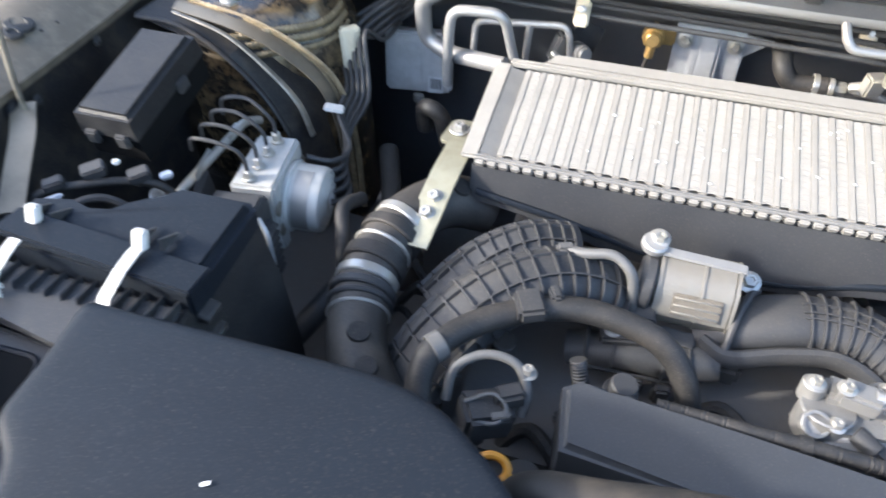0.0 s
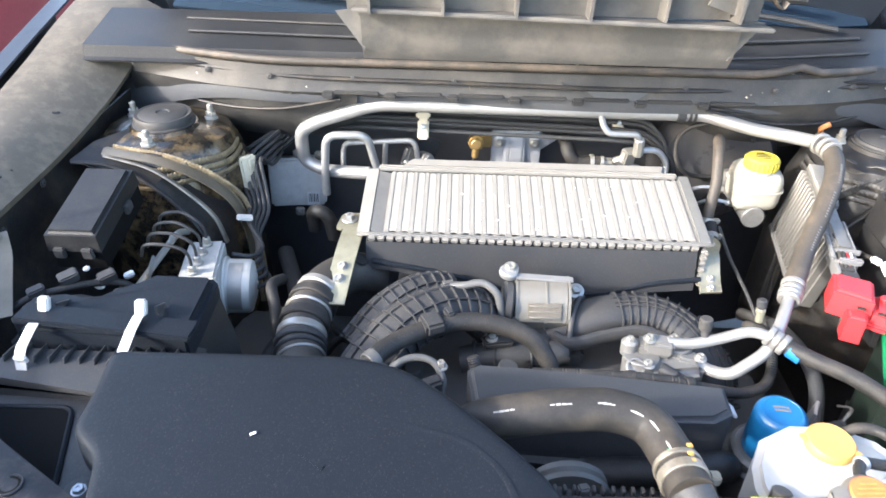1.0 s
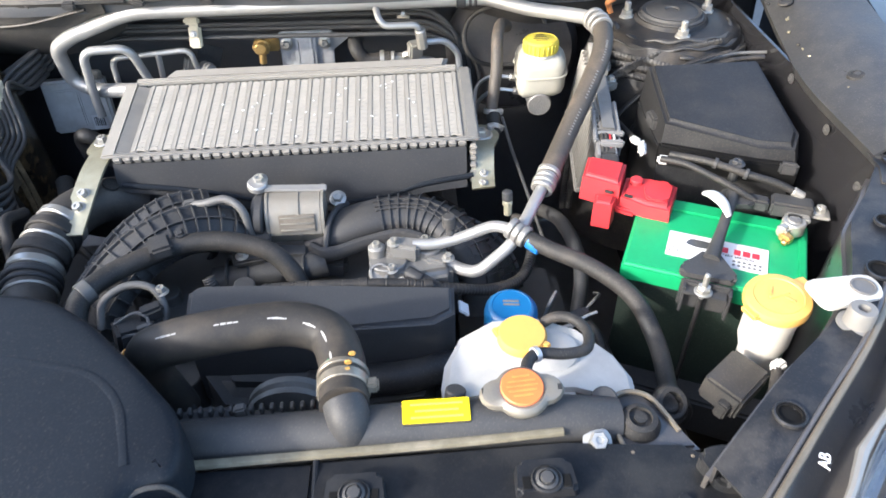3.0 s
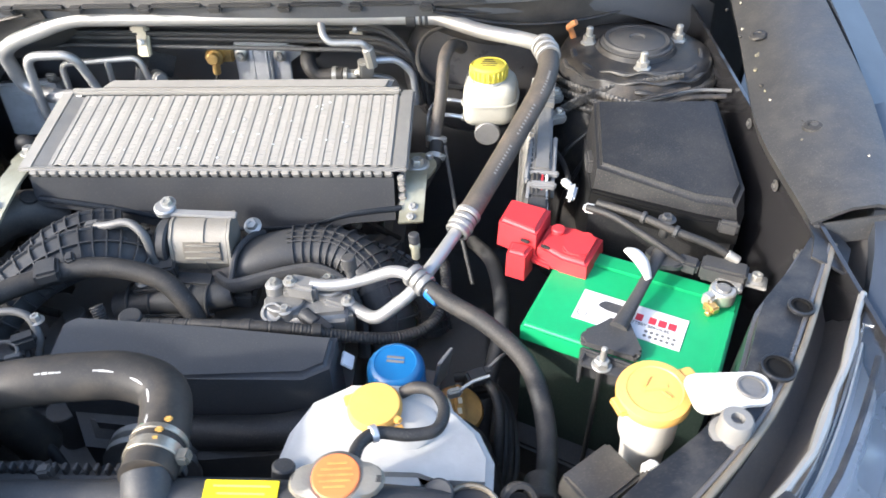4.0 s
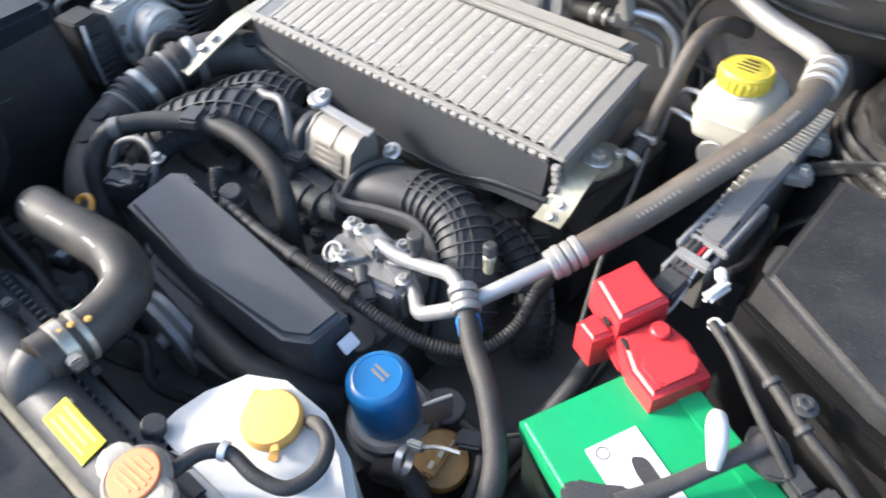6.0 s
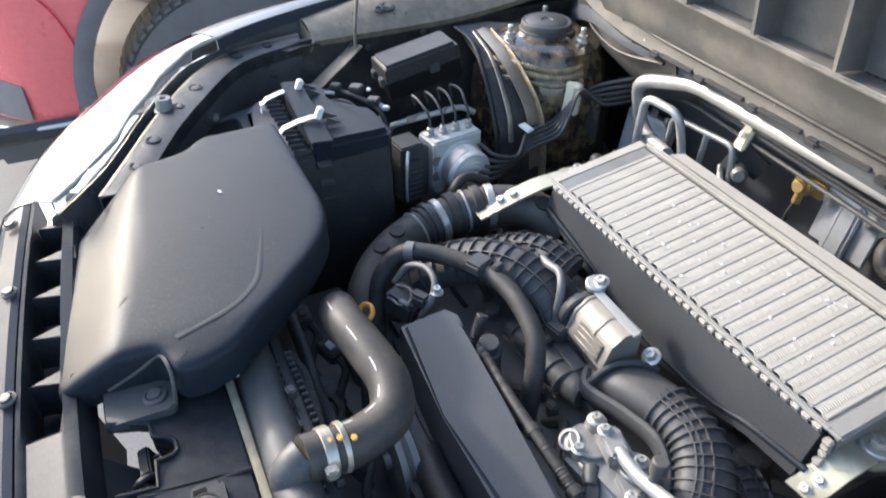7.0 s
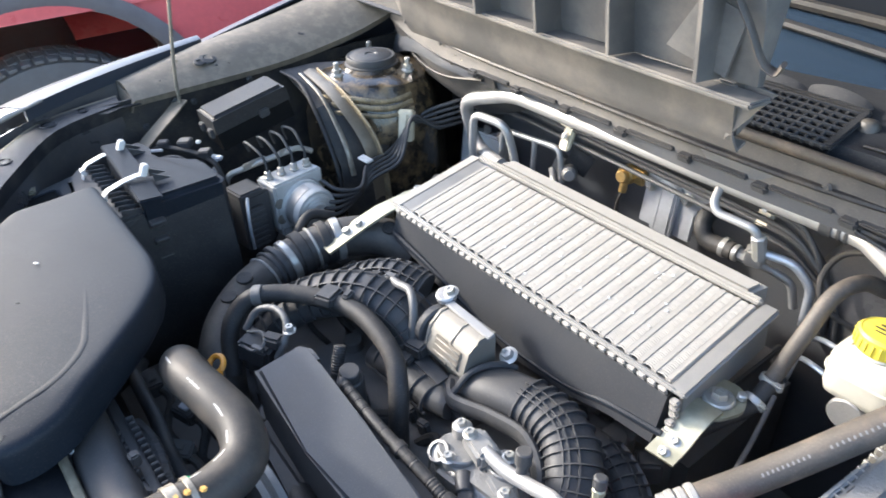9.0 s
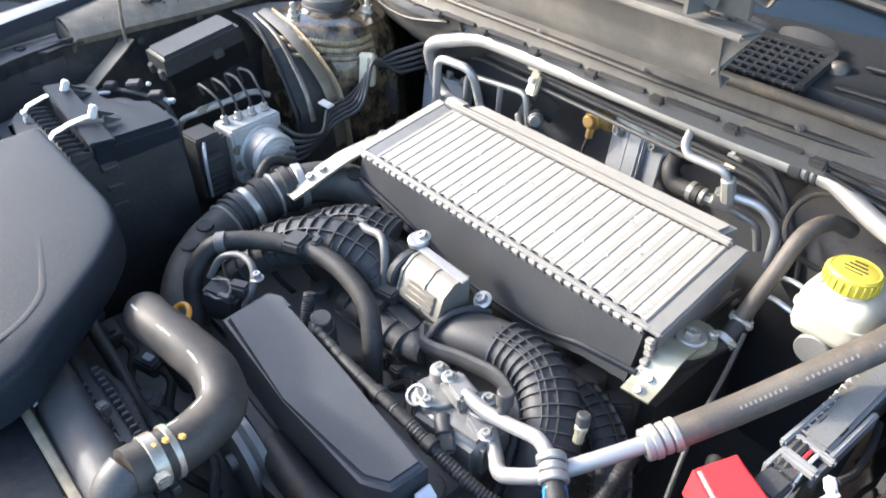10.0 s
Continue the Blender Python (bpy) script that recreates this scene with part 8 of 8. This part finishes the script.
for y in (0.235, 0.285):
    part("union_nut", rod((0.40, y, 0.85), (0.418, y + 0.003, 0.845), 0.0065, 6), ZINC, mcy)
vh = thing("vacuum_hose", (0.37, 0.2, 0.80), "dusty brown vacuum hose with wire clamps", "hose")
part("hose", tube([(0.40, 0.34, 0.92), (0.385, 0.30, 0.942), (0.374, 0.262, 0.938), (0.369, 0.225, 0.895), (0.361, 0.205, 0.845), (0.358, 0.19, 0.82)], 0.0100, 8, 16), OLD_RUBBER, vh)
part("hose_end", tube([(0.362, 0.19, 0.83), (0.36, 0.165, 0.815), (0.35, 0.135, 0.81), (0.33, 0.10, 0.79)], 0.0115, seg=14), RUBBER, vh)
part("clamp", join(ring((0.360, 0.198, 0.832), (0.1, 0.4, 0.9), 0.0145, 0.003, 0.009), box((0.372, 0.19, 0.835), (0.012, 0.008, 0.010), bevel=0.002)), ZINC, vh)
part("clamp", join(ring((0.359, 0.168, 0.816), (0.1, 0.8, 0.5), 0.0145, 0.003, 0.009), box((0.371, 0.163, 0.82), (0.012, 0.008, 0.010), bevel=0.002)), ZINC, vh)
single("coiled_line", sweep([(0.40 + 0.075 * math.cos(a_), 0.345 + 0.008 * math.sin(3 * a_), 0.90 + 0.06 * math.sin(a_)) for a_ in [0.3 + 5.2 * i / 60 for i in range(61)]], 0.0042, 8), RUBBER, "looped black hose in front of the brake servo", "hose")
single("brake_cable", tube([(0.375, 0.18, 0.83), (0.385, 0.13, 0.80), (0.40, 0.05, 0.77), (0.42, -0.02, 0.72)], 0.003, seg=8), PLASTIC, "thin black line behind the hose", "fluid line")
single("loom_tail", join(tube([(0.585, 0.33, 0.93), (0.575, 0.325, 0.955), (0.57, 0.315, 0.965), (0.58, 0.31, 0.975)], 0.005, seg=8)), COPPER, "orange taped loom tail near the strut tower", "wiring")

# ---- washer filler ----
wf = thing("washer_filler", (0.568, -0.398, 0.80), "white washer filler neck with amber flap cap", "washer filler")
WC = pose(0.580, -0.377, 0.921, 4, -3, 0)
part("neck", lathe([(0.020, -0.12), (0.021, -0.07), (0.026, -0.05), (0.026, -0.02), (0.029, 0.0), (0.029, 0.004)], WC, 30), WHITE, wf)
part("cap", lathe([(0.030, 0.001), (0.0325, 0.003), (0.0330, 0.009), (0.0315, 0.013), (0.0245, 0.0145), (0.0235, 0.0135), (0, 0.0145)], WC, 40), AMBER, wf, "amber flap cap")
part("cap_lip", box((0.613, -0.362, 0.931), (0.016, 0.022, 0.008), (0, 0, 20), 0.003), AMBER, wf)
part("cap_hinge", box((0.549, -0.390, 0.926), (0.012, 0.02, 0.006), (0, 0, 20), 0.002), AMBER, wf)
part("cap_symbol", join(box((0.580, -0.377, 0.9355), (0.022, 0.005, 0.002), (4, -3, 10), 0.0008), box((0.574, -0.370, 0.936), (0.012, 0.003, 0.002), (4, -3, 60), 0.0008), box((0.588, -0.384, 0.9355), (0.011, 0.003, 0.002), (4, -3, -50), 0.0008)), AMBER, wf)
tab = prism(rounded([(0.600, -0.372), (0.606, -0.414), (0.640, -0.406), (0.672, -0.402), (0.674, -0.368)], 0.013), 0.945, 0.949, 0.001)
part("mounting_tab", tab, WHITE, wf)
# dark disc on the tab in place of a hole's shaded inside
part("tab_hole", join(ring((0.656, -0.386, 0.9495), (0, 0, 1), 0.0125, 0.0025, 0.003), lathe([(0.0105, 0), (0, 0.0005)], Matrix.Translation((0.656, -0.386, 0.9498)), 22)), SHADOW_VOID, wf)
sb = thing("small_relay", (0.535, -0.425, 0.82), "small black relay box below the washer filler", "relay box")
part("case", join(box((0.533, -0.426, 0.862), (0.060, 0.042, 0.030), (6, 4, 40), 0.003), box((0.519, -0.447, 0.858), (0.03, 0.012, 0.02), (6, 4, 40), 0.002)), DUSTY, sb)
part("clip", box((0.577, -0.42, 0.878), (0.016, 0.012, 0.012), (0, 0, 30), 0.003), NYLON, sb, "white clip")
part("cable", tube([(0.575, -0.424, 0.876), (0.555, -0.46, 0.872), (0.525, -0.495, 0.86), (0.50, -0.515, 0.85)], 0.006, seg=10), RUBBER, sb)

# ---- sensor and small parts by the belt cover ----
sn = thing("cam_sensor", (-0.135, -0.235, 0.74), "black sensor plug with a grey wire loop", "sensor")
part("body", join(box((-0.135, -0.235, 0.792), (0.05, 0.04, 0.035), (0, 10, 30), 0.005), rod((-0.15, -0.24, 0.76), (-0.14, -0.235, 0.80), 0.018, 16), box((-0.115, -0.22, 0.81), (0.03, 0.02, 0.02), (0, 0, 30), 0.004)), PLASTIC, sn)
part("spring_clip", join(tube([(-0.155, -0.24, 0.812), (-0.13, -0.228, 0.818), (-0.115, -0.235, 0.812), (-0.12, -0.25, 0.806), (-0.145, -0.255, 0.806)], 0.0022, seg=6), box((-0.118, -0.243, 0.807), (0.018, 0.008, 0.008), (0, 0, 25), 0.001)), GREY_TUBE, sn)
part("wire", tube([(-0.175, -0.235, 0.80), (-0.172, -0.215, 0.825), (-0.145, -0.198, 0.836), (-0.115, -0.198, 0.832), (-0.10, -0.212, 0.812), (-0.102, -0.225, 0.79)], 0.005, seg=10), GREY_TUBE, sn)
part("bolt", bolt_mesh((-0.103, -0.20, 0.824), (0, 0, 1), 0.006, 0.010), ZINC, sn)
ds = thing("dipstick", (-0.07, -0.315, 0.66), "orange oil dipstick handle on a dark tube", "dipstick")
part("handle", join(sweep([(-0.112 + 0.014 * math.cos(a_), -0.302 + 0.009 * math.sin(a_), 0.818 + 0.006 * math.sin(a_)) for a_ in [2 * math.pi * i / 24 for i in range(24)]] + [(-0.098, -0.302, 0.818)], 0.0038, 8), tube([(-0.100, -0.305, 0.816), (-0.090, -0.309, 0.812), (-0.078, -0.314, 0.806)], 0.006, seg=10, flat=0.6)), DIP, ds)
part("ferrule", rod((-0.079, -0.3135, 0.807), (-0.072, -0.317, 0.792), 0.008, 14), DIP, ds)
part("guide_tube", tube([(-0.073, -0.316, 0.794), (-0.058, -0.326, 0.75), (-0.040, -0.336, 0.66)], 0.006, seg=10), PLASTIC, ds)
ig = thing("ignition_plug", (-0.01, -0.165, 0.72), "black rubber plug boot and beige connector", "connector")
part("boot", join(rod((-0.02, -0.16, 0.72), (-0.012, -0.165, 0.785), 0.018, 18), rod((-0.012, -0.165, 0.785), (-0.010, -0.166, 0.80), 0.014, 18), tube([(-0.012, -0.17, 0.79), (0.0, -0.185, 0.785), (0.01, -0.19, 0.75)], 0.010, seg=10)), PLASTIC, ig)
part("connector", join(box((0.018, -0.186, 0.765), (0.026, 0.018, 0.02), (0, 10, -30), 0.003), box((0.035, -0.192, 0.765), (0.012, 0.016, 0.016), (0, 10, -30), 0.003)), CREAM, ig)
part("braid", tube([(-0.06, -0.15, 0.80), (-0.05, -0.165, 0.77), (-0.045, -0.17, 0.72)], lambda u: 0.0085 + 0.0008 * math.sin(u * 150), n=30, seg=10), PLASTIC, ig)
# behind the front panel, beside the fan
fw = thing("front_wiring", (-0.10, -0.38, 0.64), "black wiring and plugs between the fan shroud and engine", "wiring")
for k, (x, y, z) in enumerate(((-0.20, -0.37, 0.76), (-0.14, -0.35, 0.74), (-0.05, -0.385, 0.77), (0.02, -0.37, 0.75))):
    part("plug", box((x, y, z), (0.034, 0.022, 0.026), (10 * k, 12, 25 * k), 0.003), PLASTIC, fw)
    part("plug_latch", box((x + 0.004, y, z + 0.014), (0.014, 0.010, 0.004), (10 * k, 12, 25 * k), 0.001), GREY_STEEL if k == 1 else PLASTIC, fw)
    part("lead", tube([(x, y, z), (x + 0.03, y + 0.012, z - 0.012), (x + 0.07, y - 0.01, z - 0.03), (x + 0.11, y + 0.02, z - 0.08)], 0.006, seg=8), RUBBER, fw)
part("lead", tube([(-0.30, -0.36, 0.72), (-0.22, -0.385, 0.77), (-0.12, -0.39, 0.775), (-0.02, -0.40, 0.80), (0.06, -0.40, 0.81)], 0.009, seg=10), PLASTIC, fw)
fan = thing("radiator_fan_shroud", (-0.02, -0.43, 0.60), "black radiator fan shroud with clips and tag", "fan shroud")
part("shroud", sheet([[(x, -0.445, 0.86), (x, -0.435, 0.80), (x, -0.43, 0.60)] for x in (-0.12, 0.0, 0.1, 0.2, 0.36)], 0.004), PLASTIC, fan)
part("shroud_rim", box((0.10, -0.435, 0.862), (0.46, 0.014, 0.010), bevel=0.003), PLASTIC, fan)
for k in range(20):
    part("rim_tooth", box((-0.03 + 0.010 * k, -0.425, 0.868), (0.004, 0.008, 0.010), bevel=0.001, seg=1), PLASTIC, fan)
part("paper_tag", box((-0.020, -0.478, 0.884), (0.026, 0.032, 0.001), (8, -12, 20), 0), LABEL_W, fan, "white paper tag")
for k in range(4):
    part("print_bar", box((-0.020 + 0.0015 * k, -0.488 + 0.006 * k, 0.8848), (0.014, 0.0014, 0.0004), (8, -12, 20), 0), INK_GREY, fan)
part("clip_block", join(box((0.04, -0.455, 0.872), (0.036, 0.028, 0.018), (0, 0, 10), 0.003), box((0.045, -0.44, 0.885), (0.012, 0.01, 0.016), (0, 0, 10), 0.002), box((0.075, -0.45, 0.868), (0.02, 0.02, 0.012), (0, 0, 10), 0.002)), PLASTIC, fan)
part("loom", tube([(-0.05, -0.42, 0.84), (0.0, -0.415, 0.85), (0.06, -0.42, 0.845), (0.11, -0.425, 0.84)], lambda u: 0.008 + 0.0008 * math.sin(u * 200), n=20, seg=8), PLASTIC, fan)
single("pulley", join(lathe([(0.03, -0.02), (0.055, -0.02), (0.055, -0.012), (0.05, -0.008), (0.055, -0.004), (0.055, 0.004), (0.03, 0.006), (0.012, 0.004), (0.01, 0.012), (0, 0.012)], along((0.06, -0.335, 0.73), (0.06, -0.40, 0.73)), 28)), CAST, "dull metal accessory pulley in front of the engine", "pulley")
# the engine itself, dark below all this
en = thing("engine_block", (0.05, -0.05, 0.35), "dark oily engine block deep in the bay", "engine")
part("block", box((0.03, -0.06, 0.58), (0.46, 0.36, 0.24), bevel=0.02), SHADOW_VOID, en)
part("front_cover", prism(rounded([(-0.36, -0.40), (0.10, -0.41), (0.30, -0.38), (0.33, -0.24), (-0.36, -0.24)], 0.03), 0.40, 0.66, 0.03, 3), SHADOW_VOID, en)
part("side_cover", prism(rounded([(-0.60, -0.36), (-0.36, -0.38), (-0.34, 0.20), (-0.58, 0.22)], 0.03), 0.36, 0.58, 0.03, 3), SHADOW_VOID, en)
for x in (-0.30, 0.36):
    part("cylinder_head", box((x, -0.08, 0.52), (0.20, 0.28, 0.18), bevel=0.02), SHADOW_VOID, en)
for k in range(34):
    x, y = random.uniform(-0.32, 0.38), random.uniform(-0.26, 0.2)
    if k % 3 == 0:
        part("boss", rod((x, y, 0.60), (x, y, 0.69 + 0.03 * random.random()), random.uniform(0.012, 0.026), 14), SHADOW_VOID, en)
    elif k % 3 == 1:
        part("bracket", box((x, y, 0.69), (random.uniform(0.03, 0.07), random.uniform(0.02, 0.05), random.uniform(0.03, 0.06)), (random.uniform(-15, 15), random.uniform(-15, 15), random.uniform(0, 90)), 0.004), PLASTIC, en)
    else:
        part("loom", tube([(x - 0.06, y, 0.68), (x - 0.02, y + 0.02, 0.72), (x + 0.03, y - 0.02, 0.715), (x + 0.07, y, 0.67)], random.uniform(0.004, 0.009), seg=8), RUBBER, en)
gb = thing("gearbox", (0.1, 0.3, 0.4), "dark gearbox housing below the intercooler", "gearbox")
part("housing", box((0.05, 0.30, 0.56), (0.5, 0.34, 0.24), bevel=0.04, seg=3), SHADOW_VOID, gb)
for k in range(6):
    part("casting_rib", box((-0.16 + 0.085 * k, 0.30, 0.683), (0.008, 0.28, 0.014), bevel=0.003), SHADOW_VOID, gb)
for k in range(5):
    part("bell_bolt", bolt_mesh((-0.14 + 0.09 * k, 0.16, 0.682), (0, 0, 1), 0.008, 0.010), ZINC, gb)
part("vent_hose", tube([(0.18, 0.34, 0.68), (0.19, 0.36, 0.74), (0.17, 0.40, 0.78)], 0.007, seg=8), RUBBER, gb)
single("side_harness", tube([(0.42, 0.10, 0.70), (0.45, 0.0, 0.74), (0.46, -0.10, 0.73), (0.44, -0.18, 0.68), (0.43, -0.25, 0.64)], 0.011, seg=12), PLASTIC, "black taped wiring harness below the red cover", "wiring")
single("side_harness", tube([(-0.42, -0.12, 0.66), (-0.38, -0.06, 0.70), (-0.36, 0.05, 0.70), (-0.38, 0.15, 0.68), (-0.42, 0.25, 0.70)], 0.016, seg=12), PLASTIC, "black taped wiring harness below the brake unit", "wiring")

# ---- the red car beside ----
rd = thing("red_car", (-2.2, -1.0, 0.0), "red car with grey wheel arch cladding parked alongside", "car")
XR = -1.70
CY, CZ, RA = -0.165, 0.490, 0.450
WY, WZ = -0.157, 0.390


def arch(r, n=26, drop=0.10):
    return [(CY + r * math.cos(a_), CZ + r * math.sin(a_)) for a_ in [math.pi * i / n for i in range(n + 1)]]


def fx(y):
    """How far the flank is drawn in towards the nose."""
    return XR - 0.55 * max(0.0, (-0.72 - y) / 0.36) ** 2.2


Y0, Y1 = -1.05, 3.3
rows = []
for z, x in ((1.10, XR - 0.06), (1.02, XR - 0.015), (0.90, XR)):
    rows.append([(x + fx(y) - XR, y, z) for y in np.linspace(Y0, Y1, 80)])
part("upper_side", sheet(rows, 0.01), CAR_RED, rd)
# door side and the part behind the wheel, down to the sill
def flank(y0, y1, n=30):
    out = []
    for i in range(n + 1):
        y = y0 + (y1 - y0) * i / n
        d = abs(y - CY)
        low = CZ + math.sqrt(max(0.0, (RA + 0.042) ** 2 - d * d)) if d < RA + 0.042 else 0.45
        out.append([(fx(y) + (0.0 if z > 0.6 else -0.01 * (0.6 - z) * 6), y, z) for z in [0.905 + (max(low, 0.40) - 0.905) * k / 8 for k in range(9)]])
    return out


part("flank", sheet(flank(Y0, Y1, 150), 0.01), CAR_RED, rd, "glossy red painted flank")
cl_o, cl_i = arch(RA + 0.048), arch(RA)
part("arch_cladding", sheet([[(XR + 0.012, a[0], a[1]), (XR + 0.016, 0.5 * (a[0] + b[0]), 0.5 * (a[1] + b[1])), (XR + 0.004, b[0], b[1]), (XR - 0.06, b[0], b[1])] for a, b in zip(cl_o, cl_i)], 0.006), CLADDING, rd, "grey plastic wheel arch cladding")
part("arch_lower", sheet([[(XR + 0.012, CY - RA - 0.048, z), (XR + 0.016, CY - RA - 0.022, z), (XR + 0.0, CY - RA, z), (XR - 0.06, CY - RA, z)] for z in (0.44, 0.36, 0.26)], 0.006), PLASTIC, rd)
part("sill", sheet([[(XR + 0.004, y, 0.46), (XR + 0.018, y, 0.445), (XR + 0.016, y, 0.415), (XR - 0.03, y, 0.385), (XR - 0.12, y, 0.36)] for y in (-0.95, -0.85, -0.75, CY - RA - 0.048)], 0.006), PLASTIC, rd)
part("sill", sheet([[(XR + 0.004, y, 0.46), (XR + 0.018, y, 0.445), (XR + 0.016, y, 0.415), (XR - 0.03, y, 0.385), (XR - 0.12, y, 0.36)] for y in (CY + RA + 0.048, 1.0, 2.4, 3.2)], 0.006), PLASTIC, rd)
part("sill_trim", tube([(XR - 0.12, -0.98, 0.442), (XR + 0.005, -0.82, 0.442), (XR + 0.02, CY - RA - 0.05, 0.445)], 0.006, seg=8), NYLON, rd, "bright sill line")
part("arch_liner", sheet([[(XR - 0.06, b[0], b[1]), (XR - 0.30, b[0], b[1])] for b in arch(RA + 0.01)], 0.004), GRILLE, rd)
part("underbody", box((XR - 0.9, 1.1, 0.33), (1.6, 4.1, 0.10), bevel=0.02), SHADOW_VOID, rd)
wh = part("wheel", lathe([(0.20, -0.08), (0.22, -0.06), (0.232, 0.0), (0.20, 0.03), (0.06, 0.02), (0.0, 0.03)], along((XR - 0.13, WY, WZ), (XR, WY, WZ)), 40), RIM, rd)
tyre = part("tyre", lathe([(0.23, -0.11), (0.30, -0.115), (0.345, -0.10), (0.357, -0.075), (0.36, 0.0), (0.357, 0.075), (0.345, 0.10), (0.30, 0.115), (0.24, 0.105)], along((XR - 0.15, WY, WZ), (XR, WY, WZ)) @ Matrix.Diagonal((1.07, 1.07, 1, 1)), 64), TYRE, wh, "dusty tyre with blocks of tread")
for k in range(64):
    a_ = 2 * math.pi * k / 64
    if math.sin(a_) > -0.5:
        for dx, w in ((0.085, 0.045), (0.03, 0.05), (-0.03, 0.05)):
            part("tread_block", box((XR - 0.15 + dx, WY + 0.3825 * math.cos(a_ + 0.03 * (dx > 0.05)), WZ + 0.3825 * math.sin(a_ + 0.03 * (dx > 0.05))), (w, 0.026, 0.010), (math.degrees(a_) - 90, 0, 0), 0.002, 1), TYRE, wh)
part("bonnet", shell(XR - 0.91, [(-1.05, 0.55, 0.80, 0.45, 0.86), (-0.9, 0.78, 0.98, 0.6, 1.0), (-0.6, 0.87, 1.08, 0.7, 1.09), (0.1, 0.88, 1.10, 0.72, 1.14), (0.55, 0.87, 1.10, 0.72, 1.16)]), CAR_RED, rd)
part("wing_seam", tube([(fx(y) + 0.011, y, z) for y, z in ((-0.62, 0.66), (-0.66, 0.78), (-0.74, 0.88), (-0.86, 0.95))], 0.003, seg=6), INK_RED, rd)
part("cabin", shell(XR - 0.91, [(0.55, 0.86, 1.08, 0.70, 1.17), (1.25, 0.86, 1.10, 0.60, 1.62), (2.4, 0.86, 1.10, 0.60, 1.66), (3.0, 0.86, 1.08, 0.58, 1.55), (3.3, 0.85, 0.9, 0.6, 1.05)]), GLASS, rd, "dark tinted cabin glass")
part("roof", sheet([[(XR - 0.91 + q * 0.58, y, z + 0.03 - 0.03 * q * q) for q in (-1, -0.5, 0, 0.5, 1)] for y, z in ((1.2, 1.62), (1.8, 1.665), (2.5, 1.66), (3.05, 1.55))], 0.012), CAR_RED, rd)
part("nose", sheet([[(XR - 0.91 + q * 0.40, Y0 - 0.03 * (1 - q * q), z) for q in (-1, -0.5, 0, 0.5, 1)] for z in (0.88, 0.7, 0.5, 0.3)], 0.01), CAR_RED, rd)
part("flank_far", sheet([[(XR - 1.82, y, z) for z in (1.1, 0.8, 0.5, 0.3)] for y in (-0.6, 1.0, 3.3)], 0.01), CAR_RED, rd)
part("tail", sheet([[(XR - 0.91 + q * 0.90, 3.3, z) for q in (-1, 0, 1)] for z in (1.05, 0.7, 0.3)], 0.01), CAR_RED, rd)
part("headlamp", sheet([[(fx(y) + 0.004, y, 0.93), (fx(y) + 0.006, y, 0.90), (fx(y) + 0.004, y, 0.86)] for y in (-1.0, -0.95, -0.9, -0.86)], 0.006), LENS, rd, "clear headlamp")
part("fog_trim", sheet([[(fx(y) + 0.005, y, 0.62 - 0.3 * (y + 0.98)), (fx(y) + 0.012, y, 0.52), (fx(y) + 0.006, y, 0.46)] for y in (-1.0, -0.93, -0.86, -0.80)], 0.005), CLADDING, rd)
for wy, wx in ((2.45, XR - 0.15), (2.45, XR - 1.65), (WY, XR - 1.65)):
    part("wheel", lathe([(0.0, -0.10), (0.24, -0.11), (0.33, -0.115), (0.375, -0.10), (0.385, 0.0), (0.375, 0.10), (0.33, 0.115), (0.24, 0.10), (0, 0.08)], along((wx, wy, WZ), (wx + 1, wy, WZ)), 40), TYRE, rd)
